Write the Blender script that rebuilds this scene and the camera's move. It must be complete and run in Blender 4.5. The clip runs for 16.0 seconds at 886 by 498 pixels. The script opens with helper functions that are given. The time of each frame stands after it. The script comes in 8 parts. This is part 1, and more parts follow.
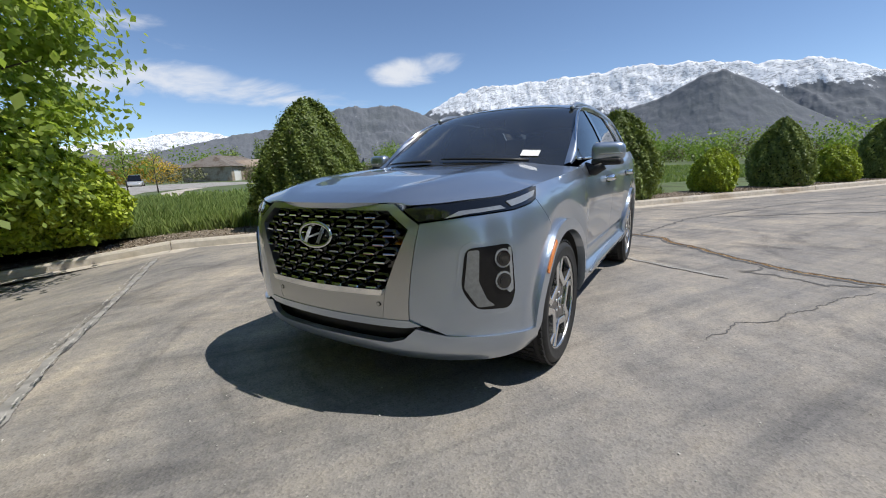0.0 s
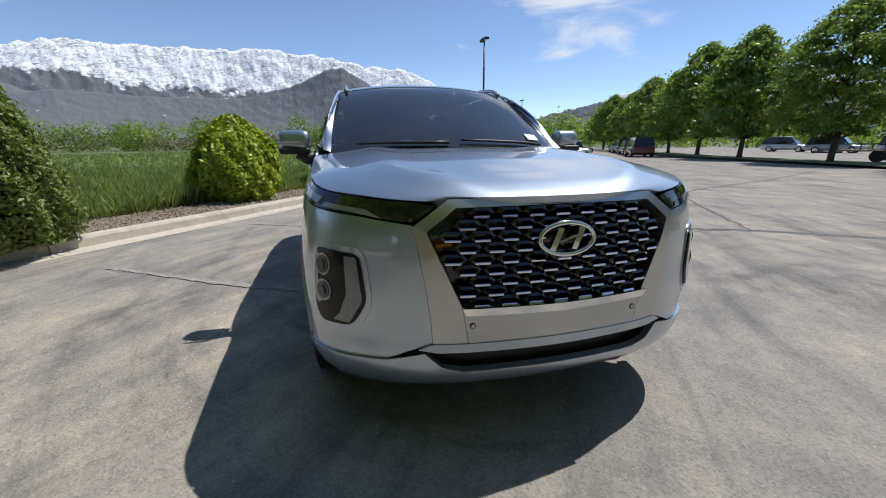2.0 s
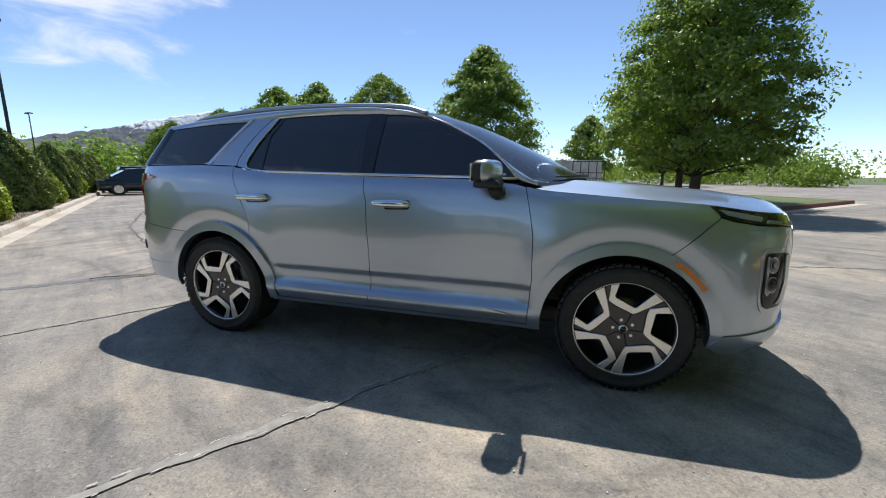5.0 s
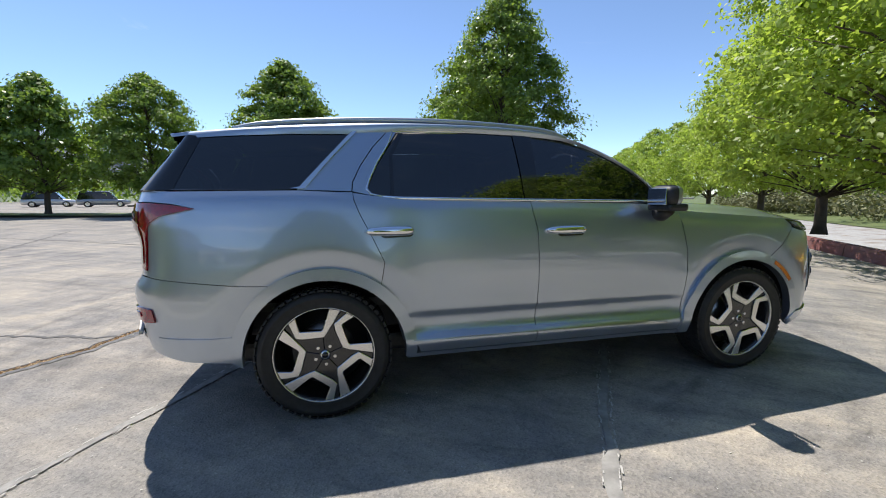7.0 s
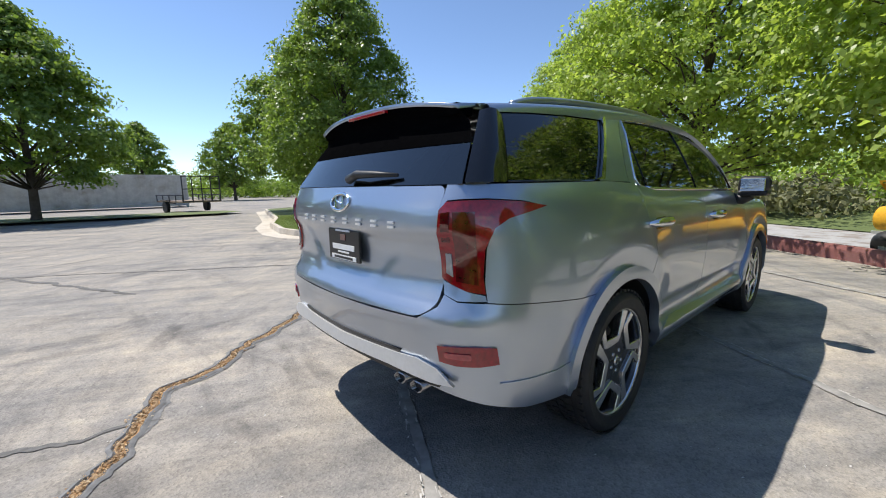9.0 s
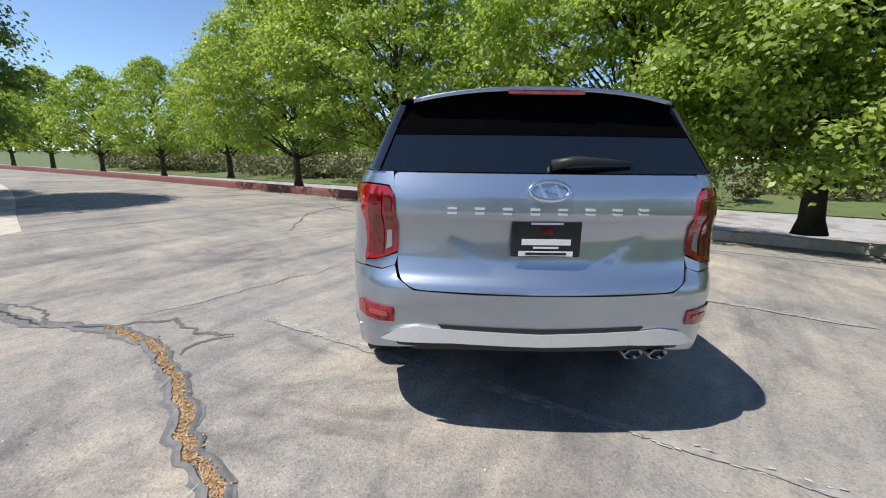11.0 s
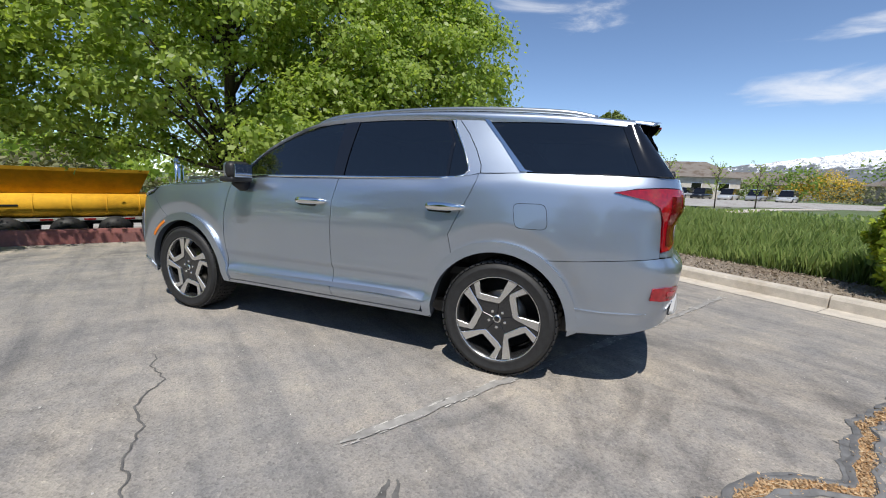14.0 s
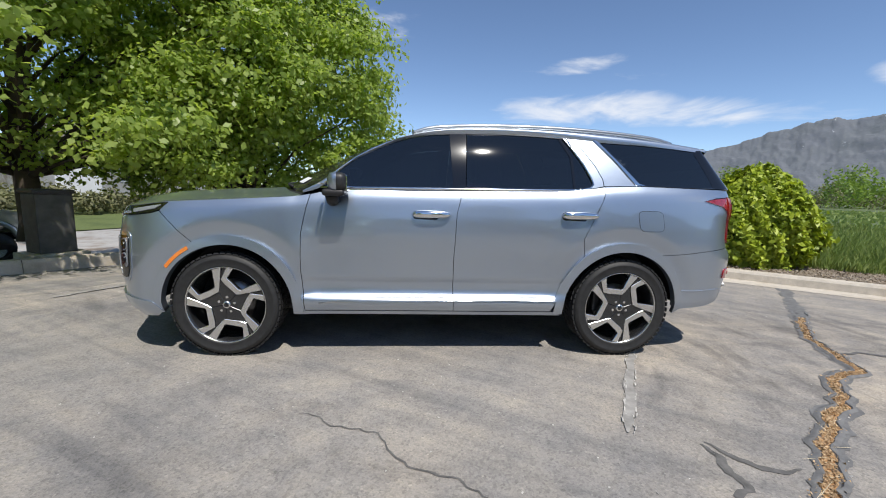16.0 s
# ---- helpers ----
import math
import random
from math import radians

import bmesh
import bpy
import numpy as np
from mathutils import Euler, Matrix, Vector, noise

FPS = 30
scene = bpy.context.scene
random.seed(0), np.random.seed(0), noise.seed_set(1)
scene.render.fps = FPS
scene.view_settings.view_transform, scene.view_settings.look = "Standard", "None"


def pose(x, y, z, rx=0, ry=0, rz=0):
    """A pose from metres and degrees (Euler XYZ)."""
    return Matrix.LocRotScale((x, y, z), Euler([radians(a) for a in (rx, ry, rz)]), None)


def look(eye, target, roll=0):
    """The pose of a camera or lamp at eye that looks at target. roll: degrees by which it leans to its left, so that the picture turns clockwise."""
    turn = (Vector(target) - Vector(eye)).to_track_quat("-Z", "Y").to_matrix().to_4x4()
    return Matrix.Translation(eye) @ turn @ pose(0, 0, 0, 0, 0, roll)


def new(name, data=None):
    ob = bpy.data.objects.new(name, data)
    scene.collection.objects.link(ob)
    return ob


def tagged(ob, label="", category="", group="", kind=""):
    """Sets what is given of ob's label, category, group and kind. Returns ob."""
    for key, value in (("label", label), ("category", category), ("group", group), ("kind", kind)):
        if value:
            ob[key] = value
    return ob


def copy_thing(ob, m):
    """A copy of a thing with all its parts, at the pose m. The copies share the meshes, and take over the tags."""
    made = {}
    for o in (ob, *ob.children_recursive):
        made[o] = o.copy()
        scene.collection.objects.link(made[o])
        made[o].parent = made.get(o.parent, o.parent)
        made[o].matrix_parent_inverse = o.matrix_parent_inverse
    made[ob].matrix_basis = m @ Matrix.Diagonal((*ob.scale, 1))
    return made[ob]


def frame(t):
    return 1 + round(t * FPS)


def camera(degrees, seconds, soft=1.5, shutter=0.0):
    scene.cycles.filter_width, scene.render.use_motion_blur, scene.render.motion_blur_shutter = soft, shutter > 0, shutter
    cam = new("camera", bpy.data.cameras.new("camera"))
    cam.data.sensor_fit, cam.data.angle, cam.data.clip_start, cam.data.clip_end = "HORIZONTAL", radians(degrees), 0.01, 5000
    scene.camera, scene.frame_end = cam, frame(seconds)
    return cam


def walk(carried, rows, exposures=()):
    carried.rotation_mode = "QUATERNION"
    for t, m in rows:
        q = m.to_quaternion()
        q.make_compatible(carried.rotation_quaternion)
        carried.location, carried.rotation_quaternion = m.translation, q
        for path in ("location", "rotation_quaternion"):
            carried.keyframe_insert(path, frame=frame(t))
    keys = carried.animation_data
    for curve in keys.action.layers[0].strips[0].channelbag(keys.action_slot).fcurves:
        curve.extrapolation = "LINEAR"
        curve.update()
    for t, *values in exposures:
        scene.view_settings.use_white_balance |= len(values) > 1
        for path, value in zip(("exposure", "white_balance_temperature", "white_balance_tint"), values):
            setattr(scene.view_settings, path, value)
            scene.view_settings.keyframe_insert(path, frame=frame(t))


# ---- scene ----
cam = camera(95.1, 16.0, 1.05)

PATH = [
    (0, (3.787, 1.567, 1.196), (2.118, 0.538, 0.8), -2.2),
    (0.5, (3.907, 0.995, 1.194), (2.088, 0.273, 0.782), -2.3),
    (1, (3.97, 0.354, 1.203), (2.049, 0.027, 0.751), -1.8),
    (1.5, (3.914, -0.231, 1.214), (1.974, -0.155, 0.732), -1.2),
    (2, (3.704, -0.807, 1.23), (1.834, -0.306, 0.727), -0.4),
    (2.5, (3.432, -1.36, 1.221), (1.719, -0.463, 0.711), 0.2),
    (3, (3.038, -1.834, 1.183), (1.562, -0.578, 0.686), 1.0),
    (3.5, (2.646, -2.339, 1.191), (1.394, -0.854, 0.714), 1.1),
    (4, (2.165, -2.815, 1.231), (1.111, -1.18, 0.764), 0.5),
    (4.2, (1.977, -3.011, 1.248), (1.011, -1.32, 0.791), 0.5),
    (6.3, (-0.472, -3.447, 1.228), (-0.378, -1.465, 0.96), -0.33),
    (6.5, (-0.712, -3.394, 1.243), (-0.511, -1.423, 0.975), -0.27),
    (7, (-1.298, -3.214, 1.271), (-0.845, -1.285, 1.005), -0.16),
    (7.5, (-1.869, -2.964, 1.285), (-1.182, -1.103, 1.025), -0.1),
    (8, (-2.423, -2.645, 1.283), (-1.52, -0.878, 1.036), -0.09),
    (8.2, (-2.641, -2.499, 1.279), (-1.656, -0.775, 1.037), -0.1),
    (10.3, (-4.171, -0.386, 1.351), (-2.347, 0.281, 0.873), -1.1),
    (10.5, (-4.194, -0.138, 1.366), (-2.316, 0.351, 0.884), -0.7),
    (11, (-4.211, 0.455, 1.361), (-2.263, 0.452, 0.911), 0.7),
    (11.5, (-4.049, 1.02, 1.317), (-2.157, 0.526, 0.897), 1.5),
    (12, (-3.82, 1.631, 1.244), (-2.082, 0.708, 0.886), 2.0),
    (12.5, (-3.453, 2.162, 1.179), (-1.924, 0.91, 0.868), 1.8),
    (13, (-3.034, 2.652, 1.145), (-1.75, 1.148, 0.847), 2.0),
    (13.5, (-2.581, 3.022, 1.154), (-1.56, 1.327, 0.865), 2.3),
    (14, (-2.072, 3.36, 1.227), (-1.311, 1.54, 0.9), 2.1),
    (14.5, (-1.532, 3.616, 1.198), (-1.017, 1.707, 0.895), 2.3),
    (15, (-0.973, 3.773, 1.183), (-0.689, 1.813, 0.907), 2.2),
    (15.5, (-0.411, 3.856, 1.185), (-0.358, 1.874, 0.923), 2.1),
    (16, (0.158, 3.821, 1.23), (-0.003, 1.848, 0.94), 1.8),
]
walk(cam, [(t, look(eye, target, roll)) for t, eye, target, roll in PATH],
     ((0, -0.05), (1.5, 0.0), (3.5, 0.06), (4.2, 0.12), (6.5, 0.42), (8, 0.46), (10.5, 0.34), (12.5, 0.28), (14, 0.10), (16, 0.06)))

# ---- world and sun ----
SUN_TO = Vector((-0.24, 0.66, 1.25)).normalized()
SUN_EL, SUN_AZ = math.asin(SUN_TO.z), math.atan2(SUN_TO.y, SUN_TO.x)
world = bpy.data.worlds.new("sky")
scene.world = world
world.use_nodes = True
wt = world.node_tree
for n in list(wt.nodes):
    wt.nodes.remove(n)
w_out = wt.nodes.new("ShaderNodeOutputWorld")
w_bg = wt.nodes.new("ShaderNodeBackground")
w_sky = wt.nodes.new("ShaderNodeTexSky")
w_sky.sky_type = "NISHITA"
w_sky.sun_disc = False
w_sky.sun_elevation = SUN_EL
w_sky.sun_rotation = math.pi / 2 - SUN_AZ
w_sky.altitude, w_sky.air_density, w_sky.dust_density, w_sky.ozone_density = 1400, 0.82, 0.02, 2.6
w_bg.inputs["Strength"].default_value = 0.15
w_tc = wt.nodes.new("ShaderNodeTexCoord")


def direction(az, el):
    a, e = radians(az), radians(el)
    return Vector((math.cos(e) * math.cos(a), math.cos(e) * math.sin(a), math.sin(e)))


def cloud_mask(az, el, half_az, half_el, tilt, gain):
    """A soft oval region of the sky in which thin cloud forms."""
    d = direction(az, el)
    side = Vector((-math.sin(radians(az)), math.cos(radians(az)), 0))
    up = d.cross(side) * (1 if d.cross(side).z > 0 else -1)
    side, up = (side * math.cos(radians(tilt)) + up * math.sin(radians(tilt)),
                up * math.cos(radians(tilt)) - side * math.sin(radians(tilt)))
    total = None
    for axis, half in ((side, half_az), (up, half_el)):
        dot = wt.nodes.new("ShaderNodeVectorMath")
        dot.operation = "DOT_PRODUCT"
        wt.links.new(w_tc.outputs["Generated"], dot.inputs[0])
        dot.inputs[1].default_value = axis / math.sin(radians(half))
        sub = wt.nodes.new("ShaderNodeMath")
        sub.operation = "SUBTRACT"
        wt.links.new(dot.outputs["Value"], sub.inputs[0])
        sub.inputs[1].default_value = axis.dot(d) / math.sin(radians(half))
        sq = wt.nodes.new("ShaderNodeMath")
        sq.operation = "POWER"
        ab = wt.nodes.new("ShaderNodeMath")
        ab.operation = "ABSOLUTE"
        wt.links.new(sub.outputs[0], ab.inputs[0])
        wt.links.new(ab.outputs[0], sq.inputs[0])
        sq.inputs[1].default_value = 2.0
        if total is None:
            total = sq
        else:
            add = wt.nodes.new("ShaderNodeMath")
            wt.links.new(total.outputs[0], add.inputs[0])
            wt.links.new(sq.outputs[0], add.inputs[1])
            total = add
    front = wt.nodes.new("ShaderNodeVectorMath")
    front.operation = "DOT_PRODUCT"
    wt.links.new(w_tc.outputs["Generated"], front.inputs[0])
    front.inputs[1].default_value = d
    ahead = wt.nodes.new("ShaderNodeMath")
    ahead.operation = "GREATER_THAN"
    wt.links.new(front.outputs["Value"], ahead.inputs[0])
    ahead.inputs[1].default_value = 0.3
    fall = wt.nodes.new("ShaderNodeMapRange")
    wt.links.new(total.outputs[0], fall.inputs["Value"])
    fall.inputs["From Min"].default_value, fall.inputs["From Max"].default_value = 1.0, 0.0
    fall.inputs["To Max"].default_value = gain
    mul = wt.nodes.new("ShaderNodeMath")
    mul.operation = "MULTIPLY"
    wt.links.new(fall.outputs["Result"], mul.inputs[0])
    wt.links.new(ahead.outputs[0], mul.inputs[1])
    return mul


w_map = wt.nodes.new("ShaderNodeMapping")
wt.links.new(w_tc.outputs["Generated"], w_map.inputs["Vector"])
w_map.inputs["Scale"].default_value = (1, 1, 3.2)
w_noise = wt.nodes.new("ShaderNodeTexNoise")
wt.links.new(w_map.outputs[0], w_noise.inputs["Vector"])
w_noise.inputs["Scale"].default_value, w_noise.inputs["Detail"].default_value = 5.5, 9
w_noise.inputs["Roughness"].default_value, w_noise.inputs["Distortion"].default_value = 0.58, 0.5
masks = None
for spec in ((-119, 10.5, 22, 2.6, 3, 1.0), (-146, 12.6, 7.5, 2.4, -6, 1.05), (148, 20, 15, 13, 20, 0.85), (166, 25, 12, 6, -15, 0.6),
             (-160, 26, 26, 5, -5, 0.45), (-128, 33, 30, 4, 8, 0.35), (141, 14, 5, 3, 0, 0.6), (-112, 16, 12, 1.5, -6, 0.7),
             (-80, 22, 14, 3.5, 12, 0.5), (-178, 20, 5, 1.2, 0, 0.55)):
    one = cloud_mask(*spec)
    if masks is None:
        masks = one
    else:
        mx = wt.nodes.new("ShaderNodeMath")
        mx.operation = "MAXIMUM"
        wt.links.new(masks.outputs[0], mx.inputs[0])
        wt.links.new(one.outputs[0], mx.inputs[1])
        masks = mx
w_add = wt.nodes.new("ShaderNodeMath")
w_add.operation = "MULTIPLY_ADD"
wt.links.new(w_noise.outputs["Fac"], w_add.inputs[0])
w_add.inputs[1].default_value = 2.2
wt.links.new(masks.outputs[0], w_add.inputs[2])
w_cov = wt.nodes.new("ShaderNodeMapRange")
w_cov.interpolation_type = "SMOOTHSTEP"
wt.links.new(w_add.outputs[0], w_cov.inputs["Value"])
w_cov.inputs["From Min"].default_value, w_cov.inputs["From Max"].default_value = 1.42, 2.2
w_cov.inputs["To Max"].default_value = 0.9
w_mix = wt.nodes.new("ShaderNodeMix")
w_mix.data_type = "RGBA"
wt.links.new(w_cov.outputs[0], w_mix.inputs["Factor"])
wt.links.new(w_sky.outputs[0], w_mix.inputs["A"])
w_mix.inputs["B"].default_value = (5.6, 5.8, 6.2, 1)
wt.links.new(w_mix.outputs["Result"], w_bg.inputs["Color"])
wt.links.new(w_bg.outputs[0], w_out.inputs[0])

sun_data = bpy.data.lights.new("sun", "SUN")
sun_data.energy, sun_data.angle, sun_data.color = 4.6, radians(0.53), (1.0, 0.955, 0.88)
sun = new("sun", sun_data)
sun.matrix_world = look(SUN_TO * 50, (0, 0, 0))


# ---- materials ----
def nodes_of(name):
    m = bpy.data.materials.new(name)
    m.use_nodes = True
    t = m.node_tree
    return m, t, t.nodes["Principled BSDF"]


def tex_noise(t, scale, detail=6, rough=0.6, coords="Object", distort=0.0, stretch=None):
    tc = t.nodes.new("ShaderNodeTexCoord")
    n = t.nodes.new("ShaderNodeTexNoise")
    n.inputs["Scale"].default_value, n.inputs["Detail"].default_value = scale, detail
    n.inputs["Roughness"].default_value, n.inputs["Distortion"].default_value = rough, distort
    if stretch:
        mp = t.nodes.new("ShaderNodeMapping")
        mp.inputs["Scale"].default_value = stretch
        t.links.new(tc.outputs[coords], mp.inputs["Vector"])
        t.links.new(mp.outputs[0], n.inputs["Vector"])
    else:
        t.links.new(tc.outputs[coords], n.inputs["Vector"])
    return n


def ramp(t, src, stops):
    r = t.nodes.new("ShaderNodeValToRGB")
    while len(r.color_ramp.elements) < len(stops):
        r.color_ramp.elements.new(0.5)
    for e, (p, c) in zip(r.color_ramp.elements, stops):
        e.position, e.color = p, (*c, 1) if len(c) == 3 else c
    t.links.new(src, r.inputs["Fac"])
    return r


def mixed(t, fac, a, b, mode="MIX"):
    m = t.nodes.new("ShaderNodeMix")
    m.data_type, m.blend_type = "RGBA", mode
    for key, v in (("Factor", fac), ("A", a), ("B", b)):
        if isinstance(v, (int, float)):
            m.inputs[key].default_value = v
        elif isinstance(v, tuple):
            m.inputs[key].default_value = (*v, 1)
        else:
            t.links.new(v, m.inputs[key])
    return m.outputs["Result"]


def bump(t, b, src, strength, distance=0.01):
    n = t.nodes.new("ShaderNodeBump")
    n.inputs["Strength"].default_value, n.inputs["Distance"].default_value = strength, distance
    t.links.new(src, n.inputs["Height"])
    t.links.new(n.outputs[0], b.inputs["Normal"])
    return n


def plain(name, color, rough=0.5, metal=0.0, vary=0.08, scale=30, coat=0.0, bumps=0.0):
    m, t, b = nodes_of(name)
    n = tex_noise(t, scale)
    dark = tuple(c * (1 - vary) for c in color)
    light = tuple(min(1, c * (1 + vary)) for c in color)
    r = ramp(t, n.outputs["Fac"], ((0.3, dark), (0.7, light)))
    t.links.new(r.outputs[0], b.inputs["Base Color"])
    b.inputs["Roughness"].default_value, b.inputs["Metallic"].default_value = rough, metal
    b.inputs["Coat Weight"].default_value = coat
    if bumps:
        bump(t, b, n.outputs["Fac"], bumps)
    return m


def leaf_mat(name, dark, mid, light, rough=0.5, through_light=0.25):
    m, t, b = nodes_of(name)
    g = t.nodes.new("ShaderNodeNewGeometry")
    r = ramp(t, g.outputs["Random Per Island"], ((0.0, dark), (0.55, mid), (1.0, light)))
    n = tex_noise(t, 0.9, 3)
    c = mixed(t, n.outputs["Fac"], r.outputs[0], light, "MIX")
    c = mixed(t, 0.65, r.outputs[0], c)
    t.links.new(c, b.inputs["Base Color"])
    b.inputs["Roughness"].default_value = rough
    tr = t.nodes.new("ShaderNodeBsdfTranslucent")
    t.links.new(mixed(t, 1.0, c, (1.0, 1.0, 0.55), "MULTIPLY"), tr.inputs["Color"])
    mx = t.nodes.new("ShaderNodeMixShader")
    mx.inputs[0].default_value = through_light
    t.links.new(b.outputs[0], mx.inputs[1])
    t.links.new(tr.outputs[0], mx.inputs[2])
    t.links.new(mx.outputs[0], t.nodes["Material Output"].inputs["Surface"])
    return m


def ring_streaks(t, centre, across, along):
    """Fine noise drawn out along circles round a centre, as turning tyres leave it."""
    tc = t.nodes.new("ShaderNodeTexCoord")
    off = t.nodes.new("ShaderNodeVectorMath")
    off.operation = "SUBTRACT"
    t.links.new(tc.outputs["Object"], off.inputs[0])
    off.inputs[1].default_value = (*centre, 0)
    ln = t.nodes.new("ShaderNodeVectorMath")
    ln.operation = "LENGTH"
    t.links.new(off.outputs[0], ln.inputs[0])
    sep = t.nodes.new("ShaderNodeSeparateXYZ")
    t.links.new(off.outputs[0], sep.inputs[0])
    an = t.nodes.new("ShaderNodeMath")
    an.operation = "ARCTAN2"
    t.links.new(sep.outputs["Y"], an.inputs[0])
    t.links.new(sep.outputs["X"], an.inputs[1])
    both_c = t.nodes.new("ShaderNodeCombineXYZ")
    for src, k, key in ((ln.outputs["Value"], across, "X"), (an.outputs[0], along, "Y")):
        mul = t.nodes.new("ShaderNodeMath")
        mul.operation = "MULTIPLY"
        t.links.new(src, mul.inputs[0])
        mul.inputs[1].default_value = k
        t.links.new(mul.outputs[0], both_c.inputs[key])
    n = t.nodes.new("ShaderNodeTexNoise")
    n.inputs["Scale"].default_value, n.inputs["Detail"].default_value = 1.0, 7
    n.inputs["Roughness"].default_value, n.inputs["Distortion"].default_value = 0.66, 0.25
    t.links.new(both_c.outputs[0], n.inputs["Vector"])
    return n


def asphalt_mat():
    m, t, b = nodes_of("old_asphalt")
    big = tex_noise(t, 0.22, 6, 0.6, distort=0.4)
    mid = tex_noise(t, 0.75, 11, 0.70, distort=0.35)
    fleck = tex_noise(t, 7.0, 9, 0.72)
    fine = tex_noise(t, 110, 4, 0.7)
    base = ramp(t, big.outputs["Fac"], ((0.30, (0.262, 0.252, 0.240)), (0.50, (0.310, 0.292, 0.268)), (0.70, (0.352, 0.325, 0.288))))
    c = base.outputs[0]
    # worn grey patches with ragged rims over the paler dusty ground
    worn = ramp(t, mid.outputs["Fac"], ((0.38, (0.80, 0.81, 0.83)), (0.47, (0.94, 0.945, 0.955)), (0.53, (1.03, 1.02, 1.0)), (0.66, (1.14, 1.11, 1.06))))
    c = mixed(t, 1.0, c, worn.outputs[0], "MULTIPLY")
    # curved scuffs of turning tyres, only in places
    for centre, across, along, seed, amount in (((0.2, 0.6), 3.4, 2.2, 0.31, 1.0), ((9.0, 4.0), 2.6, 4.5, 0.24, 0.9), ((-3.0, 9.5), 2.2, 4.0, 0.19, 0.9)):
        streak = ring_streaks(t, centre, across, along)
        lines = ramp(t, streak.outputs["Fac"], ((0.34, (0.66, 0.665, 0.68)), (0.44, (0.94, 0.94, 0.945)), (0.54, (1, 1, 1)), (0.66, (1.18, 1.15, 1.10))))
        patch = tex_noise(t, seed, 3, 0.5)
        where = ramp(t, patch.outputs["Fac"], ((0.40, (0.1, 0.1, 0.1)), (0.56, (amount, amount, amount))))
        c = mixed(t, where.outputs[0], c, mixed(t, 1.0, c, lines.outputs[0], "MULTIPLY"))
    # broad grey drag marks, all lying one way
    for turn, size, low in ((-27, (5.5, 0.62, 1), 0.76), (-33, (2.6, 0.16, 1), 0.84), (48, (4.0, 0.5, 1), 0.90)):
        drag = tex_noise(t, 1.0, 8, 0.64, distort=0.25, stretch=(1, 1, 1))
        lay = [q for q in t.nodes if q.bl_idname == "ShaderNodeMapping"][-1]
        lay.vector_type = "TEXTURE"
        lay.inputs["Rotation"].default_value = (0, 0, radians(turn))
        lay.inputs["Scale"].default_value = size
        tone = ramp(t, drag.outputs["Fac"], ((0.36, (low, low * 1.01, low * 1.035)), (0.48, (0.98, 0.98, 0.985)), (0.56, (1.02, 1.01, 1.0)), (0.70, (1.09, 1.075, 1.045))))
        c = mixed(t, 1.0, c, tone.outputs[0], "MULTIPLY")
    mott = ramp(t, fleck.outputs["Fac"], ((0.30, (0.84, 0.84, 0.845)), (0.48, (1, 1, 1)), (0.70, (1.13, 1.12, 1.09))))
    c = mixed(t, 0.85, c, mott.outputs[0], "MULTIPLY")
    tc = t.nodes.new("ShaderNodeTexCoord")
    v = t.nodes.new("ShaderNodeTexVoronoi")
    v.inputs["Scale"].default_value = 85
    t.links.new(tc.outputs["Object"], v.inputs["Vector"])
    grit = ramp(t, v.outputs["Color"], ((0.0, (0.60, 0.60, 0.605)), (0.45, (1, 1, 1)), (0.85, (1.12, 1.11, 1.10)), (1.0, (1.5, 1.47, 1.42))))
    c = mixed(t, 0.7, c, grit.outputs[0], "MULTIPLY")
    speck = ramp(t, fine.outputs["Fac"], ((0.30, (0.66, 0.655, 0.65)), (0.47, (1, 1, 1)), (0.68, (1.22, 1.21, 1.18))))
    c = mixed(t, 0.7, c, speck.outputs[0], "MULTIPLY")
    t.links.new(c, b.inputs["Base Color"])
    b.inputs["Roughness"].default_value = 0.9
    b.inputs["Specular IOR Level"].default_value = 0.25
    h = t.nodes.new("ShaderNodeMath")
    t.links.new(fine.outputs["Fac"], h.inputs[0])
    t.links.new(v.outputs["Distance"], h.inputs[1])
    bump(t, b, h.outputs[0], 0.5, 0.005)
    return m


def stone_mat(name, color, scale=8, stain=(0.6, 0.5, 0.42)):
    m, t, b = nodes_of(name)
    n = tex_noise(t, scale, 8, 0.65)
    n2 = tex_noise(t, 0.8, 5, 0.6)
    n3 = tex_noise(t, 120, 3, 0.6)
    r = ramp(t, n.outputs["Fac"], ((0.3, tuple(c * 0.8 for c in color)), (0.7, tuple(c * 1.1 for c in color))))
    c = mixed(t, 1.0, r.outputs[0], ramp(t, n2.outputs["Fac"], ((0.35, stain), (0.5, (1, 1, 1)))).outputs[0], "MULTIPLY")
    c = mixed(t, 0.7, c, ramp(t, n3.outputs["Fac"], ((0.3, (0.8, 0.8, 0.8)), (0.7, (1.1, 1.1, 1.1)))).outputs[0], "MULTIPLY")
    t.links.new(c, b.inputs["Base Color"])
    b.inputs["Roughness"].default_value = 0.85
    bump(t, b, n3.outputs["Fac"], 0.3, 0.005)
    return m


